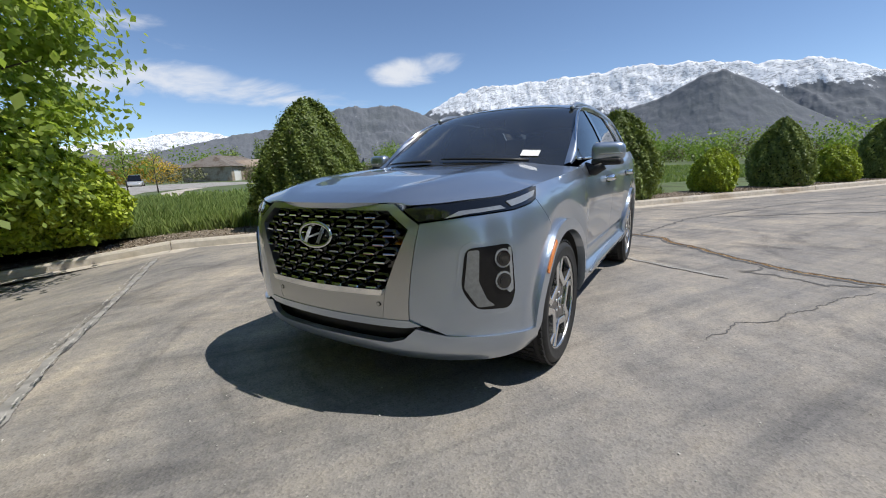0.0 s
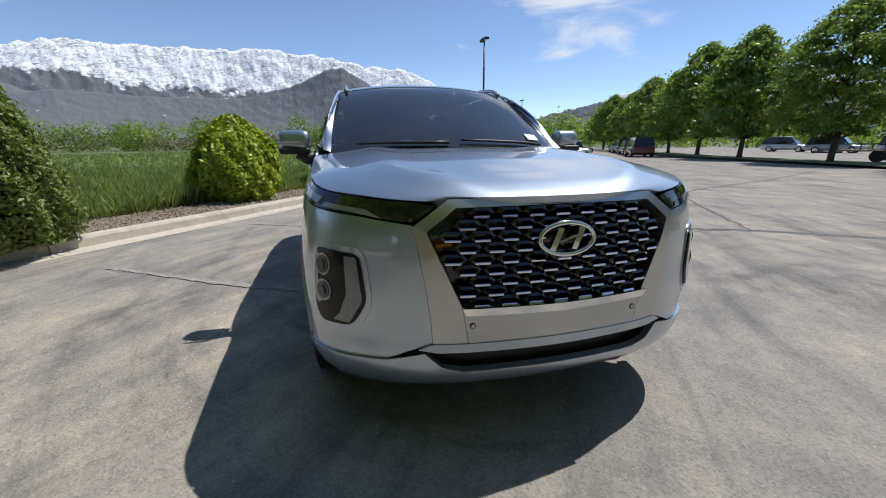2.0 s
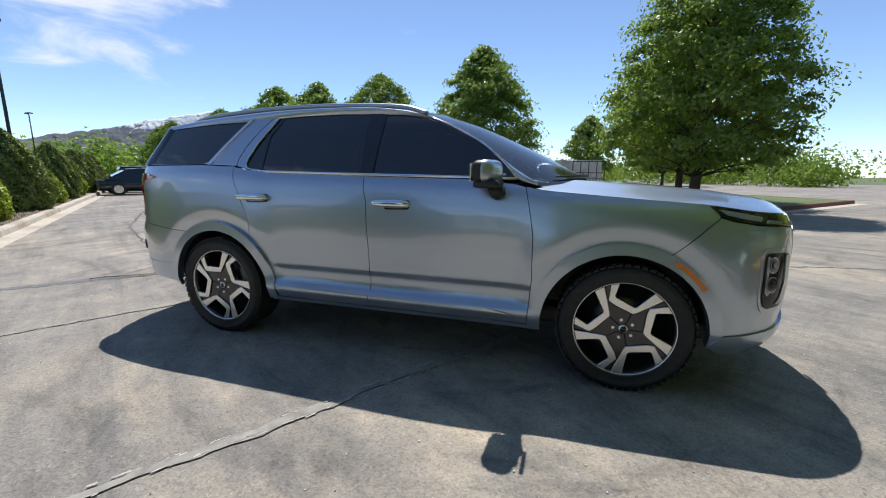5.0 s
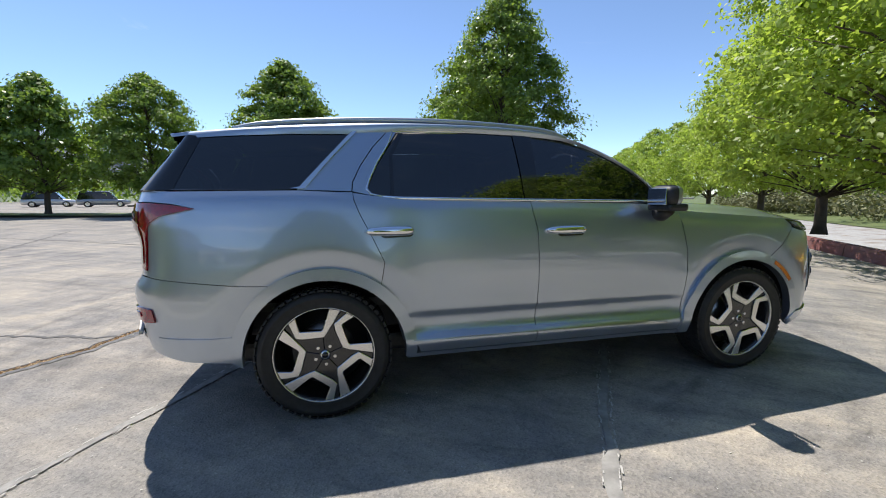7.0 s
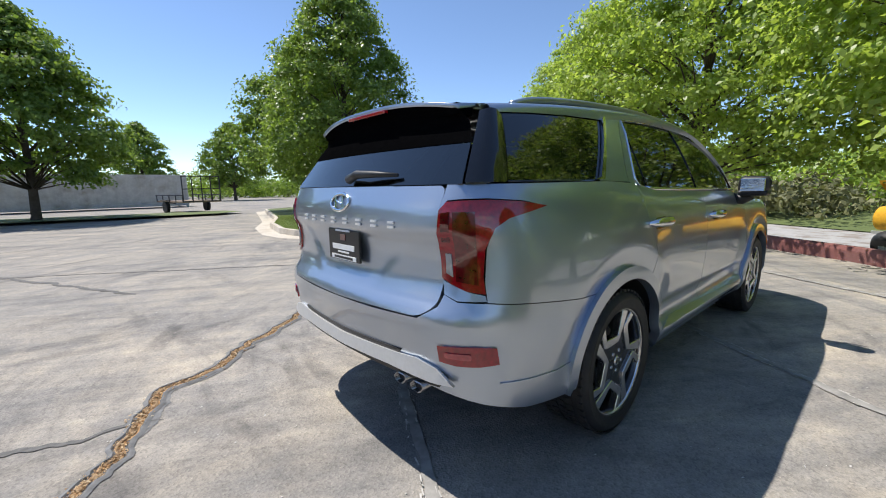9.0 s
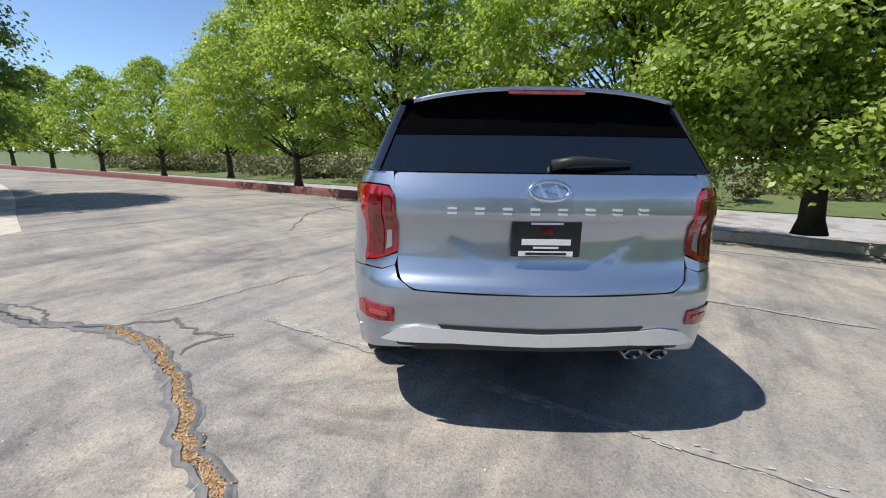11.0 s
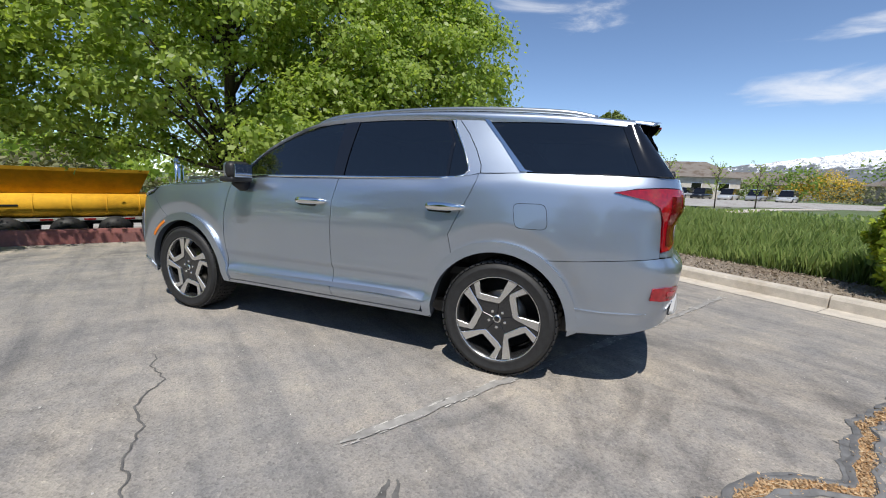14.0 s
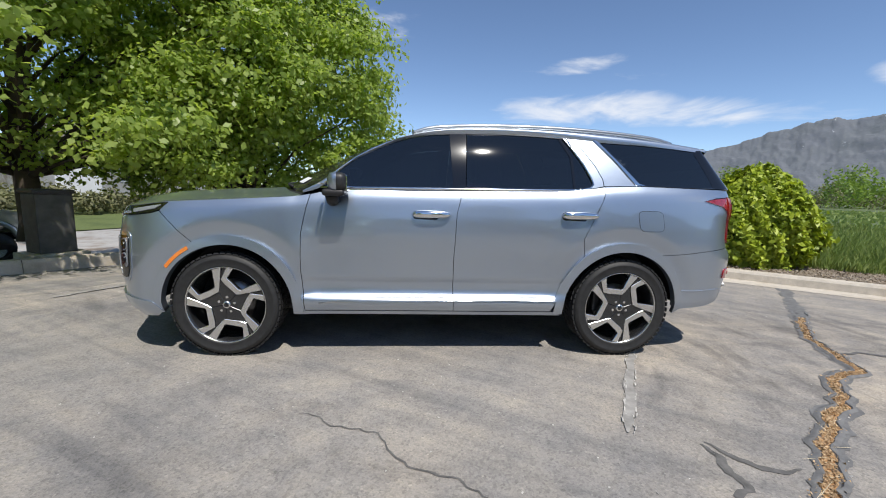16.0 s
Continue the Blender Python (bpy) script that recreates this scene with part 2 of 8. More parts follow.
def mountain_mat():
    m, t, b = nodes_of("hazy_snowy_rock")
    tc = t.nodes.new("ShaderNodeTexCoord")
    at = t.nodes.new("ShaderNodeVertexColor")
    at.layer_name = "snow"
    geo = t.nodes.new("ShaderNodeNewGeometry")
    n = tex_noise(t, 0.006, 10, 0.62)
    n2 = tex_noise(t, 0.03, 8, 0.7, stretch=(1, 1, 1.3))
    # Rock is lightened and blued: the haze of distance is put into its colour.
    rock = ramp(t, n2.outputs["Fac"], ((0.3, (0.135, 0.145, 0.175)), (0.5, (0.15, 0.158, 0.188)), (0.72, (0.175, 0.182, 0.205))))
    low = mixed(t, n.outputs["Fac"], rock.outputs[0], (0.15, 0.165, 0.17))
    s = t.nodes.new("ShaderNodeMath")
    s.operation = "ADD"
    t.links.new(at.outputs["Color"], s.inputs[0])
    sc = t.nodes.new("ShaderNodeMapRange")
    t.links.new(n2.outputs["Fac"], sc.inputs["Value"])
    sc.inputs["From Min"].default_value, sc.inputs["From Max"].default_value = 0.25, 0.75
    sc.inputs["To Min"].default_value, sc.inputs["To Max"].default_value = -0.26, 0.26
    n4 = tex_noise(t, 0.011, 6, 0.65)
    both_n = t.nodes.new("ShaderNodeMath")
    both_n.operation = "MULTIPLY_ADD"
    t.links.new(n4.outputs["Fac"], both_n.inputs[0])
    both_n.inputs[1].default_value = 1.4
    t.links.new(sc.outputs[0], both_n.inputs[2])
    less = t.nodes.new("ShaderNodeMath")
    less.operation = "SUBTRACT"
    t.links.new(both_n.outputs[0], less.inputs[0])
    less.inputs[1].default_value = 0.70
    t.links.new(less.outputs[0], s.inputs[1])
    fac = ramp(t, s.outputs[0], ((0.30, (0, 0, 0)), (0.46, (1, 1, 1))))
    # bare rock bands that slant across the snow
    bands = None
    for turn, scale in ((35, 0.010), (-30, 0.013)):
        n5 = tex_noise(t, scale, 4, 0.5, distort=0.9, stretch=(1, 1, 2.6))
        tilt = [q for q in t.nodes if q.bl_idname == "ShaderNodeMapping"][-1]
        tilt.inputs["Rotation"].default_value = (radians(turn), radians(-turn), 0)
        thin = ramp(t, n5.outputs["Fac"], ((0.470, (1, 1, 1)), (0.484, (0.30, 0.30, 0.30)), (0.497, (0.36, 0.36, 0.36)), (0.513, (1, 1, 1))))
        bands = thin.outputs[0] if bands is None else mixed(t, 1.0, bands, thin.outputs[0], "MULTIPLY")
    snow_fac = mixed(t, 1.0, fac.outputs[0], bands, "MULTIPLY")
    c = mixed(t, snow_fac, low, (0.82, 0.84, 0.88))
    t.links.new(c, b.inputs["Base Color"])
    b.inputs["Roughness"].default_value = 0.9
    b.inputs["Specular IOR Level"].default_value = 0.1
    bump(t, b, n4.outputs["Fac"], 0.20, 60)
    return m


M_ASPHALT = asphalt_mat()
M_CRACK = plain("open_crack", (0.05, 0.045, 0.04), 0.9, vary=0.4, scale=30)
M_FISSURE = plain("fine_crack", (0.115, 0.11, 0.105), 0.85, vary=0.35, scale=20)
M_SEAL = plain("crack_sealant", (0.150, 0.148, 0.146), 0.75, vary=0.3, scale=14, bumps=0.2)
M_DEBRIS = plain("dry_leaf_debris", (0.42, 0.24, 0.105), 0.9, vary=0.55, scale=60, bumps=0.6)
M_CHIP = leaf_mat("dry_leaf_chips", (0.13, 0.07, 0.035), (0.40, 0.235, 0.11), (0.62, 0.46, 0.28), 0.9, 0.05)
M_BARKCHIP = leaf_mat("bark_chip", (0.10, 0.075, 0.05), (0.24, 0.19, 0.14), (0.42, 0.36, 0.29), 0.9, 0.03)
M_CONCRETE = stone_mat("kerb_concrete", (0.56, 0.505, 0.43), 8, (0.78, 0.72, 0.65))
M_REDKERB = stone_mat("red_painted_kerb", (0.23, 0.085, 0.075), 14, (0.9, 1.3, 1.35))
M_MULCH = stone_mat("bark_mulch", (0.25, 0.205, 0.155), 40)
M_SOIL = stone_mat("field_soil", (0.11, 0.15, 0.05), 3)
M_LAWN = stone_mat("mown_lawn", (0.12, 0.155, 0.045), 30, (0.72, 0.75, 0.7))
M_ROAD = stone_mat("road_concrete", (0.40, 0.385, 0.36), 2)
M_BARK = stone_mat("tree_bark", (0.10, 0.078, 0.06), 20)
M_LEAF = leaf_mat("linden_leaf", (0.24, 0.35, 0.068), (0.34, 0.46, 0.095), (0.47, 0.58, 0.15), 0.40, 0.62)
M_LEAF_DARK = leaf_mat("dark_tree_leaf", (0.12, 0.20, 0.042), (0.19, 0.295, 0.06), (0.28, 0.39, 0.09), 0.40, 0.55)
M_YEW = leaf_mat("yew_needles", (0.06, 0.105, 0.022), (0.155, 0.225, 0.05), (0.27, 0.33, 0.085), 0.55, 0.32)
M_GOLD = leaf_mat("golden_privet_leaf", (0.09, 0.16, 0.012), (0.26, 0.36, 0.025), (0.50, 0.58, 0.05), 0.5, 0.3)
M_GRASS = leaf_mat("field_grass", (0.11, 0.19, 0.04), (0.20, 0.30, 0.065), (0.36, 0.42, 0.15), 0.6, 0.35)
M_BRUSH = leaf_mat("spring_brush", (0.08, 0.085, 0.04), (0.14, 0.155, 0.06), (0.23, 0.225, 0.11), 0.7, 0.2)
M_FORSYTHIA = leaf_mat("yellow_blossom", (0.40, 0.24, 0.02), (0.62, 0.40, 0.03), (0.72, 0.52, 0.08), 0.6, 0.2)
M_MOUNTAIN = mountain_mat()
M_BLACKPOLE = plain("black_steel", (0.03, 0.03, 0.035), 0.45, vary=0.2)


# ---- building helpers ----
def obj(name, bm, material, parent=None, label="", smooth=False):
    me = bpy.data.meshes.new(name)
    bm.to_mesh(me)
    bm.free()
    ob = new(name, me)
    for mm in (material if isinstance(material, (list, tuple)) else [material]):
        me.materials.append(mm)
    if smooth:
        me.shade_smooth()
    if parent is not None:
        ob.parent = parent
    return tagged(ob, label)


def part(name, bm, material, parent, label="", smooth=False):
    return obj(name, bm, material, parent, label, smooth)


def thing(name, label, category, group="", at=(0, 0, 0), rz=0.0):
    e = new(name)
    e.empty_display_size = 0.2
    e.matrix_world = pose(*at, 0, 0, rz)
    return tagged(e, label, category, group)


def box_bm(size, at=(0, 0, 0), bevel=0.0, bm=None, rot=None, segments=2):
    own = bmesh.new()
    bmesh.ops.create_cube(own, size=1)
    bmesh.ops.scale(own, vec=size, verts=own.verts)
    if bevel:
        bmesh.ops.bevel(own, geom=own.edges[:], offset=bevel, segments=segments, affect="EDGES", profile=0.6)
    if rot is not None:
        bmesh.ops.transform(own, matrix=rot, verts=own.verts)
    bmesh.ops.translate(own, vec=at, verts=own.verts)
    if bm is None:
        return own
    return merge(bm, own)


def merge(bm, other):
    me = bpy.data.meshes.new("tmp")
    other.to_mesh(me)
    other.free()
    bm.from_mesh(me)
    bpy.data.meshes.remove(me)
    return bm


def tube_bm(points, radii, sides=8, bm=None, cap=True):
    bm = bm or bmesh.new()
    rings = []
    pts = [Vector(p) for p in points]
    ref = Vector((0, 0, 1))
    for i, p in enumerate(pts):
        d = (pts[min(i + 1, len(pts) - 1)] - pts[max(i - 1, 0)]).normalized()
        if abs(d.dot(ref)) > 0.95:
            a = d.cross(Vector((1, 0, 0))).normalized()
        else:
            a = d.cross(ref).normalized()
        b = d.cross(a).normalized()
        r = radii[i] if isinstance(radii, (list, tuple)) else radii
        rings.append([bm.verts.new(p + (a * math.cos(k * 2 * math.pi / sides) + b * math.sin(k * 2 * math.pi / sides)) * r) for k in range(sides)])
    for r0, r1 in zip(rings, rings[1:]):
        for k in range(sides):
            bm.faces.new((r0[k], r0[(k + 1) % sides], r1[(k + 1) % sides], r1[k])).smooth = True
    if cap:
        bm.faces.new(rings[0][::-1])
        bm.faces.new(rings[-1])
    bmesh.ops.recalc_face_normals(bm, faces=bm.faces[:])
    return bm


def fast_mesh(name, verts, faces_per, material, parent=None, label="", normals=None):
    """A mesh of many separate quads (faces_per = 4) or triangles (3) from one array of corners."""
    me = bpy.data.meshes.new(name)
    n = len(verts)
    me.vertices.add(n)
    me.vertices.foreach_set("co", np.asarray(verts, dtype=np.float32).ravel())
    me.loops.add(n)
    me.loops.foreach_set("vertex_index", np.arange(n, dtype=np.int32))
    me.polygons.add(n // faces_per)
    me.polygons.foreach_set("loop_start", np.arange(0, n, faces_per, dtype=np.int32))
    me.update(calc_edges=True)
    ob = new(name, me)
    me.materials.append(material)
    if parent is not None:
        ob.parent = parent
    return tagged(ob, label)


def leaf_quads(rng, centres, outward, size, aspect=0.62, spread=0.7):
    """One kite-shaped leaf a centre, tilted about its outward way."""
    n = len(centres)
    rnd = rng.normal(size=(n, 3))
    way = outward + rnd * spread
    way /= np.linalg.norm(way, axis=1, keepdims=True) + 1e-9
    ref = rng.normal(size=(n, 3))
    a = np.cross(way, ref)
    a /= np.linalg.norm(a, axis=1, keepdims=True) + 1e-9
    b = np.cross(way, a)
    s = size * rng.uniform(0.65, 1.3, (n, 1))
    bend = way * s * 0.18
    v = np.stack([centres - a * s, centres - b * s * aspect + bend, centres + a * s, centres + b * s * aspect + bend], axis=1)
    return v.reshape(-1, 3)


def ground_poly(name, pts, z, material, label, parent=None, kind="structure"):
    bm = bmesh.new()
    f = bm.faces.new([bm.verts.new((x, y, z)) for x, y in pts])
    if f.normal.z < 0:
        f.normal_flip()
    f.normal_update()
    if f.normal.z < 0:
        f.normal_flip()
    bmesh.ops.triangulate(bm, faces=bm.faces[:])
    ob = obj(name, bm, material, parent, label)
    return tagged(ob, kind=kind)


# ---- plan of the place ----
K1_P, K1_D = Vector((-3.4, -2.93)), Vector((-0.796, 0.605))       # planting kerb behind the car
K1_N = Vector((-0.605, -0.796))                                     # away from the lot
R_P, R_D = Vector((7.0, -0.5)), Vector((0.5, 0.866))               # kerb beside the road
R_N = Vector((0.866, -0.5))


def k1(s, off=0.0):
    p = K1_P + K1_D * s + K1_N * off
    return (p.x, p.y)


def rd(s, off=0.0):
    p = R_P + R_D * s + R_N * off
    return (p.x, p.y)


CORNER = (2.84, -7.7)


def lot_z(x, y):
    """The lot falls gently to the road kerb, most of all at the corner."""
    q = Vector((x, y)) - R_P
    off, s = q.dot(R_N), q.dot(R_D)
    k = min(1.0, max(0.0, (off + 3.4) / 3.4))
    fall = float(np.interp(s, [-9, -5, -1, 3, 10, 22], [0.34, 0.31, 0.13, 0.10, 0.05, 0.0]))
    return -fall * k * k * (3 - 2 * k)


def settle(ob):
    """Cut a flat sheet near the road and let it follow the fall of the lot."""
    bm = bmesh.new()
    bm.from_mesh(ob.data)
    for k in range(9):
        p = R_P + R_N * (-3.4 + 0.45 * k)
        bmesh.ops.bisect_plane(bm, geom=bm.verts[:] + bm.edges[:] + bm.faces[:], dist=1e-5, plane_co=(p.x, p.y, 0), plane_no=(R_N.x, R_N.y, 0))
    for k in range(16):
        p = R_P + R_D * (-9 + 2 * k)
        bmesh.ops.bisect_plane(bm, geom=bm.verts[:] + bm.edges[:] + bm.faces[:], dist=1e-5, plane_co=(p.x, p.y, 0), plane_no=(R_D.x, R_D.y, 0))
    for v in bm.verts:
        v.co.z += lot_z(v.co.x, v.co.y)
    for f in bm.faces:
        f.smooth = True
    bm.to_mesh(ob.data)
    bm.free()
    return ob


bm = bmesh.new()
ends = []
for s in (-4200, 4200):
    ends.append([bm.verts.new((*rd(s, off), z)) for off, z in ((-4200, -0.06), (-4.5, -0.06), (0.0, -0.46), (2.2, -0.46), (5.0, -1.42), (16.5, -1.42), (45, -0.06), (4200, -0.06))])
for k in range(7):
    f = bm.faces.new((ends[0][k], ends[1][k], ends[1][k + 1], ends[0][k + 1]))
    f.normal_update()
    if f.normal.z < 0:
        f.normal_flip()
tagged(obj("ground", bm, M_SOIL), "green spring field reaching to the mountains", kind="structure")
settle(ground_poly("asphalt_lot", [CORNER, rd(90), (-5, 120), (-80, 95), (-100, 70.5), k1(121)], 0.0, M_ASPHALT, "worn sun-bleached asphalt parking lot"))


def kerb_run(name, a, b, top_w, height, gutter_w, material, gutter_mat, side, label, gap=3.0):
    """A straight kerb of separate cast lengths with a gutter pan on its road side (side: unit way from the road to the kerb's back)."""
    a, b, side = Vector(a), Vector(b), Vector(side)
    root = thing(name, label, "kerb", at=(a.x, a.y, 0))
    tagged(root, kind="structure")
    way = (b - a).normalized()
    run, length = 0.0, (b - a).length
    prof = [(0.0, -0.03), (0.012, height * 0.75), (0.035, height * 0.97), (0.06, height), (top_w, height), (top_w, -0.03)]
    while run < length - 0.05:
        seg = min(gap, length - run)
        bm = bmesh.new()
        ends = []
        for s in (run + 0.006, run + seg - 0.006):
            jit = 0.004 * math.sin(run * 7.1)
            fall = lot_z(a.x + way.x * s, a.y + way.y * s)
            ends.append([bm.verts.new((way.x * s + side.x * (u + jit), way.y * s + side.y * (u + jit), z + fall)) for u, z in prof])
        for k in range(len(prof)):
            bm.faces.new((ends[0][k], ends[1][k], ends[1][(k + 1) % len(prof)], ends[0][(k + 1) % len(prof)]))
        bm.faces.new(ends[0])
        bm.faces.new(ends[1][::-1])
        bmesh.ops.recalc_face_normals(bm, faces=bm.faces[:])
        part("kerb_stone", bm, material, root)
        if gutter_w:
            bm = bmesh.new()
            vs = [bm.verts.new((way.x * s + side.x * u, way.y * s + side.y * u, z + lot_z(a.x + way.x * s + side.x * u, a.y + way.y * s + side.y * u))) for s, u, z in
                  ((run + 0.005, -gutter_w, 0.004), (run + seg - 0.005, -gutter_w, 0.004), (run + seg - 0.005, 0.012, 0.012), (run + 0.005, 0.012, 0.012))]
            f = bm.faces.new(vs)
            f.normal_update()
            if f.normal.z < 0:
                f.normal_flip()
            part("gutter_pan", bm, gutter_mat, root)
        run += seg
    return root


kerb_run("planting_kerb", CORNER, k1(60), 0.16, 0.15, 0.30, M_CONCRETE, M_CONCRETE, K1_N, "weathered concrete kerb and gutter beside the planting bed")
kerb_run("road_kerb_grey", CORNER, rd(-1.6), 0.18, 0.20, 0.0, M_CONCRETE, M_CONCRETE, R_N, "weathered grey kerb at the corner of the road")
kerb_run("road_kerb", rd(-1.6), rd(75), 0.18, 0.27, 0.0, M_REDKERB, M_CONCRETE, R_N, "faded red painted kerb along the road verge")
settle(ground_poly("mulch_bed", [k1(-8.0, 0.155), k1(60, 0.155), k1(60, 1.5), k1(-10.1, 1.5)], 0.125, M_MULCH, "bark mulch bed behind the kerb"))
ground_poly("far_yard", [(-33, -47), (-16, -39), (-6, -31), (9, -27.5), (16, -42), (10, -74), (-36, -70)], 0.118, M_ROAD, "pale concrete yard outside the far building")
ground_poly("garden_path", [(-7.2, -22.8), (-8.6, -24.0), (-12.6, -31.5), (-18.5, -38.8), (-17.0, -39.2), (-11.2, -31.9), (-7.4, -24.2)], 0.122, M_CONCRETE, "pale concrete path across the lawn")
ground_poly("field", [k1(-9.3, 1.45), k1(120, 1.45), k1(120, 130), rd(-140, 2.1)], 0.10, M_SOIL, "field of tall spring grass")


def bank(name, s0, s1, profile, material, label):
    """A long strip beside the road with a profile of (offset, height)."""
    bm = bmesh.new()
    stations = [s0] + [q for q in (-9, -7, -5, -3, -1, 1, 3, 6.5, 10, 16, 22) if s0 < q < s1] + [s1]
    lines = [[bm.verts.new((*rd(s, off), z + (lot_z(*rd(s, 0)) if off < 3 else 0))) for off, z in profile] for s in stations]
    for l0, l1 in zip(lines, lines[1:]):
        for k in range(len(profile) - 1):
            f = bm.faces.new((l0[k], l1[k], l1[k + 1], l0[k + 1]))
            f.normal_update()
            if f.normal.z < 0:
                f.normal_flip()
    return tagged(obj(name, bm, material, None, label), kind="structure")


bank("road_verge", -40, 90, ((0.26, 0.14), (1.0, 0.06), (2.0, -0.22), (3.4, -0.75), (5.0, -1.33)), M_LAWN, "lawn bank falling to the road under the trees")
bank("road", -160, 220, ((4.9, -1.35), (10.7, -1.30), (16.6, -1.35)), M_ROAD, "pale concrete road below the lot")
bank("far_verge", -160, 220, ((16.5, -1.30), (20, -1.0), (45, -0.04)), M_LAWN, "grassy verge beyond the road")


# ---- planting ----
def crown_points(rng, n, rx, rz, base, shape, sprays=260, spray_r=0.6):
    """Leaf centres on drooping, flattened sprays that fill a crown, and the way each leaf faces. shape: (height, half-width) rows, 0 to 1."""
    hs, ws = [r[0] for r in shape], [r[1] for r in shape]
    cs, size = [], []
    golden = 2.39996
    for i in range(sprays):
        h = (i + rng.random()) / sprays
        h = h ** 0.85
        w = float(np.interp(h, hs, ws))
        deep = 1.0 - 0.75 * rng.random() ** 2.2
        a = golden * i + rng.normal(0, 0.35)
        cs.append((math.cos(a) * rx * w * deep, math.sin(a) * rx * w * deep, base + rz * h))
        size.append(spray_r * rng.uniform(0.55, 1.25) * (0.55 + 0.45 * w))
    cs, size = np.array(cs), np.array(size)
    weight = size ** 2
    idx = rng.choice(sprays, n, p=weight / weight.sum())
    out = cs[idx, :2] / (np.linalg.norm(cs[idx, :2], axis=1, keepdims=True) + 1e-6)
    d = rng.normal(size=(n, 3))
    d /= np.linalg.norm(d, axis=1, keepdims=True)
    r = size[idx][:, None] * np.minimum(1.2, np.abs(rng.normal(0, 0.62, (n, 1))) + 0.15)
    pts = d * r
    reach = (pts[:, :2] * out).sum(1)
    pts[:, :2] += out * (reach * 0.35)[:, None]
    pts[:, 2] = pts[:, 2] * 0.58 - 0.28 * np.maximum(0, reach)
    way = np.concatenate([out * 0.42, np.full((n, 1), 0.5)], axis=1) + d * 0.4
    return cs[idx] + pts, way, cs


CROWN_OVAL = ((0, 0.50), (0.08, 0.82), (0.22, 1.0), (0.42, 1.0), (0.62, 0.86), (0.80, 0.58), (0.93, 0.28), (1.0, 0.06))
CROWN_CONE = ((0, 0.62), (0.07, 0.92), (0.18, 1.0), (0.35, 0.92), (0.55, 0.76), (0.75, 0.52), (0.90, 0.28), (1.0, 0.05))
CROWN_BROAD = ((0, 0.70), (0.07, 0.95), (0.25, 1.05), (0.45, 1.0), (0.62, 0.80), (0.78, 0.56), (0.92, 0.28), (1.0, 0.08))


def make_tree(name, seed, height, rx, base, shape, leaves, leaf, material, label, trunk_r=0.16, sprays=260, spray_r=0.6, group="lot trees"):
    rng = np.random.default_rng(seed)
    root = thing(name, label, "tree", group)
    pts, way, cs = crown_points(rng, leaves, rx, height - base, base, shape, sprays, spray_r)
    bm = tube_bm([(0, 0, -0.1), (0.02, 0, 0.25), (0.05, 0.03, base), (0.02, -0.05, base + (height - base) * 0.5), (0, 0, height - 0.8)],
                 [trunk_r * 1.5, trunk_r * 1.05, trunk_r * 0.9, trunk_r * 0.45, 0.02], 10)
    for c in cs[:: max(1, len(cs) // 70)]:
        reach = math.hypot(c[0], c[1])
        z0 = max(base * 0.8, c[2] - reach * 0.75)
        bm = tube_bm([(0.03, 0, z0), (c[0] * 0.45, c[1] * 0.45, z0 + (c[2] - z0) * 0.62), tuple(c)], [trunk_r * 0.26, trunk_r * 0.14, 0.006], 5, bm)
    part("trunk", bm, M_BARK, root, smooth=True)
    fast_mesh("crown", leaf_quads(rng, pts, way, leaf, 0.62, 0.58), 4, material, root)
    return root


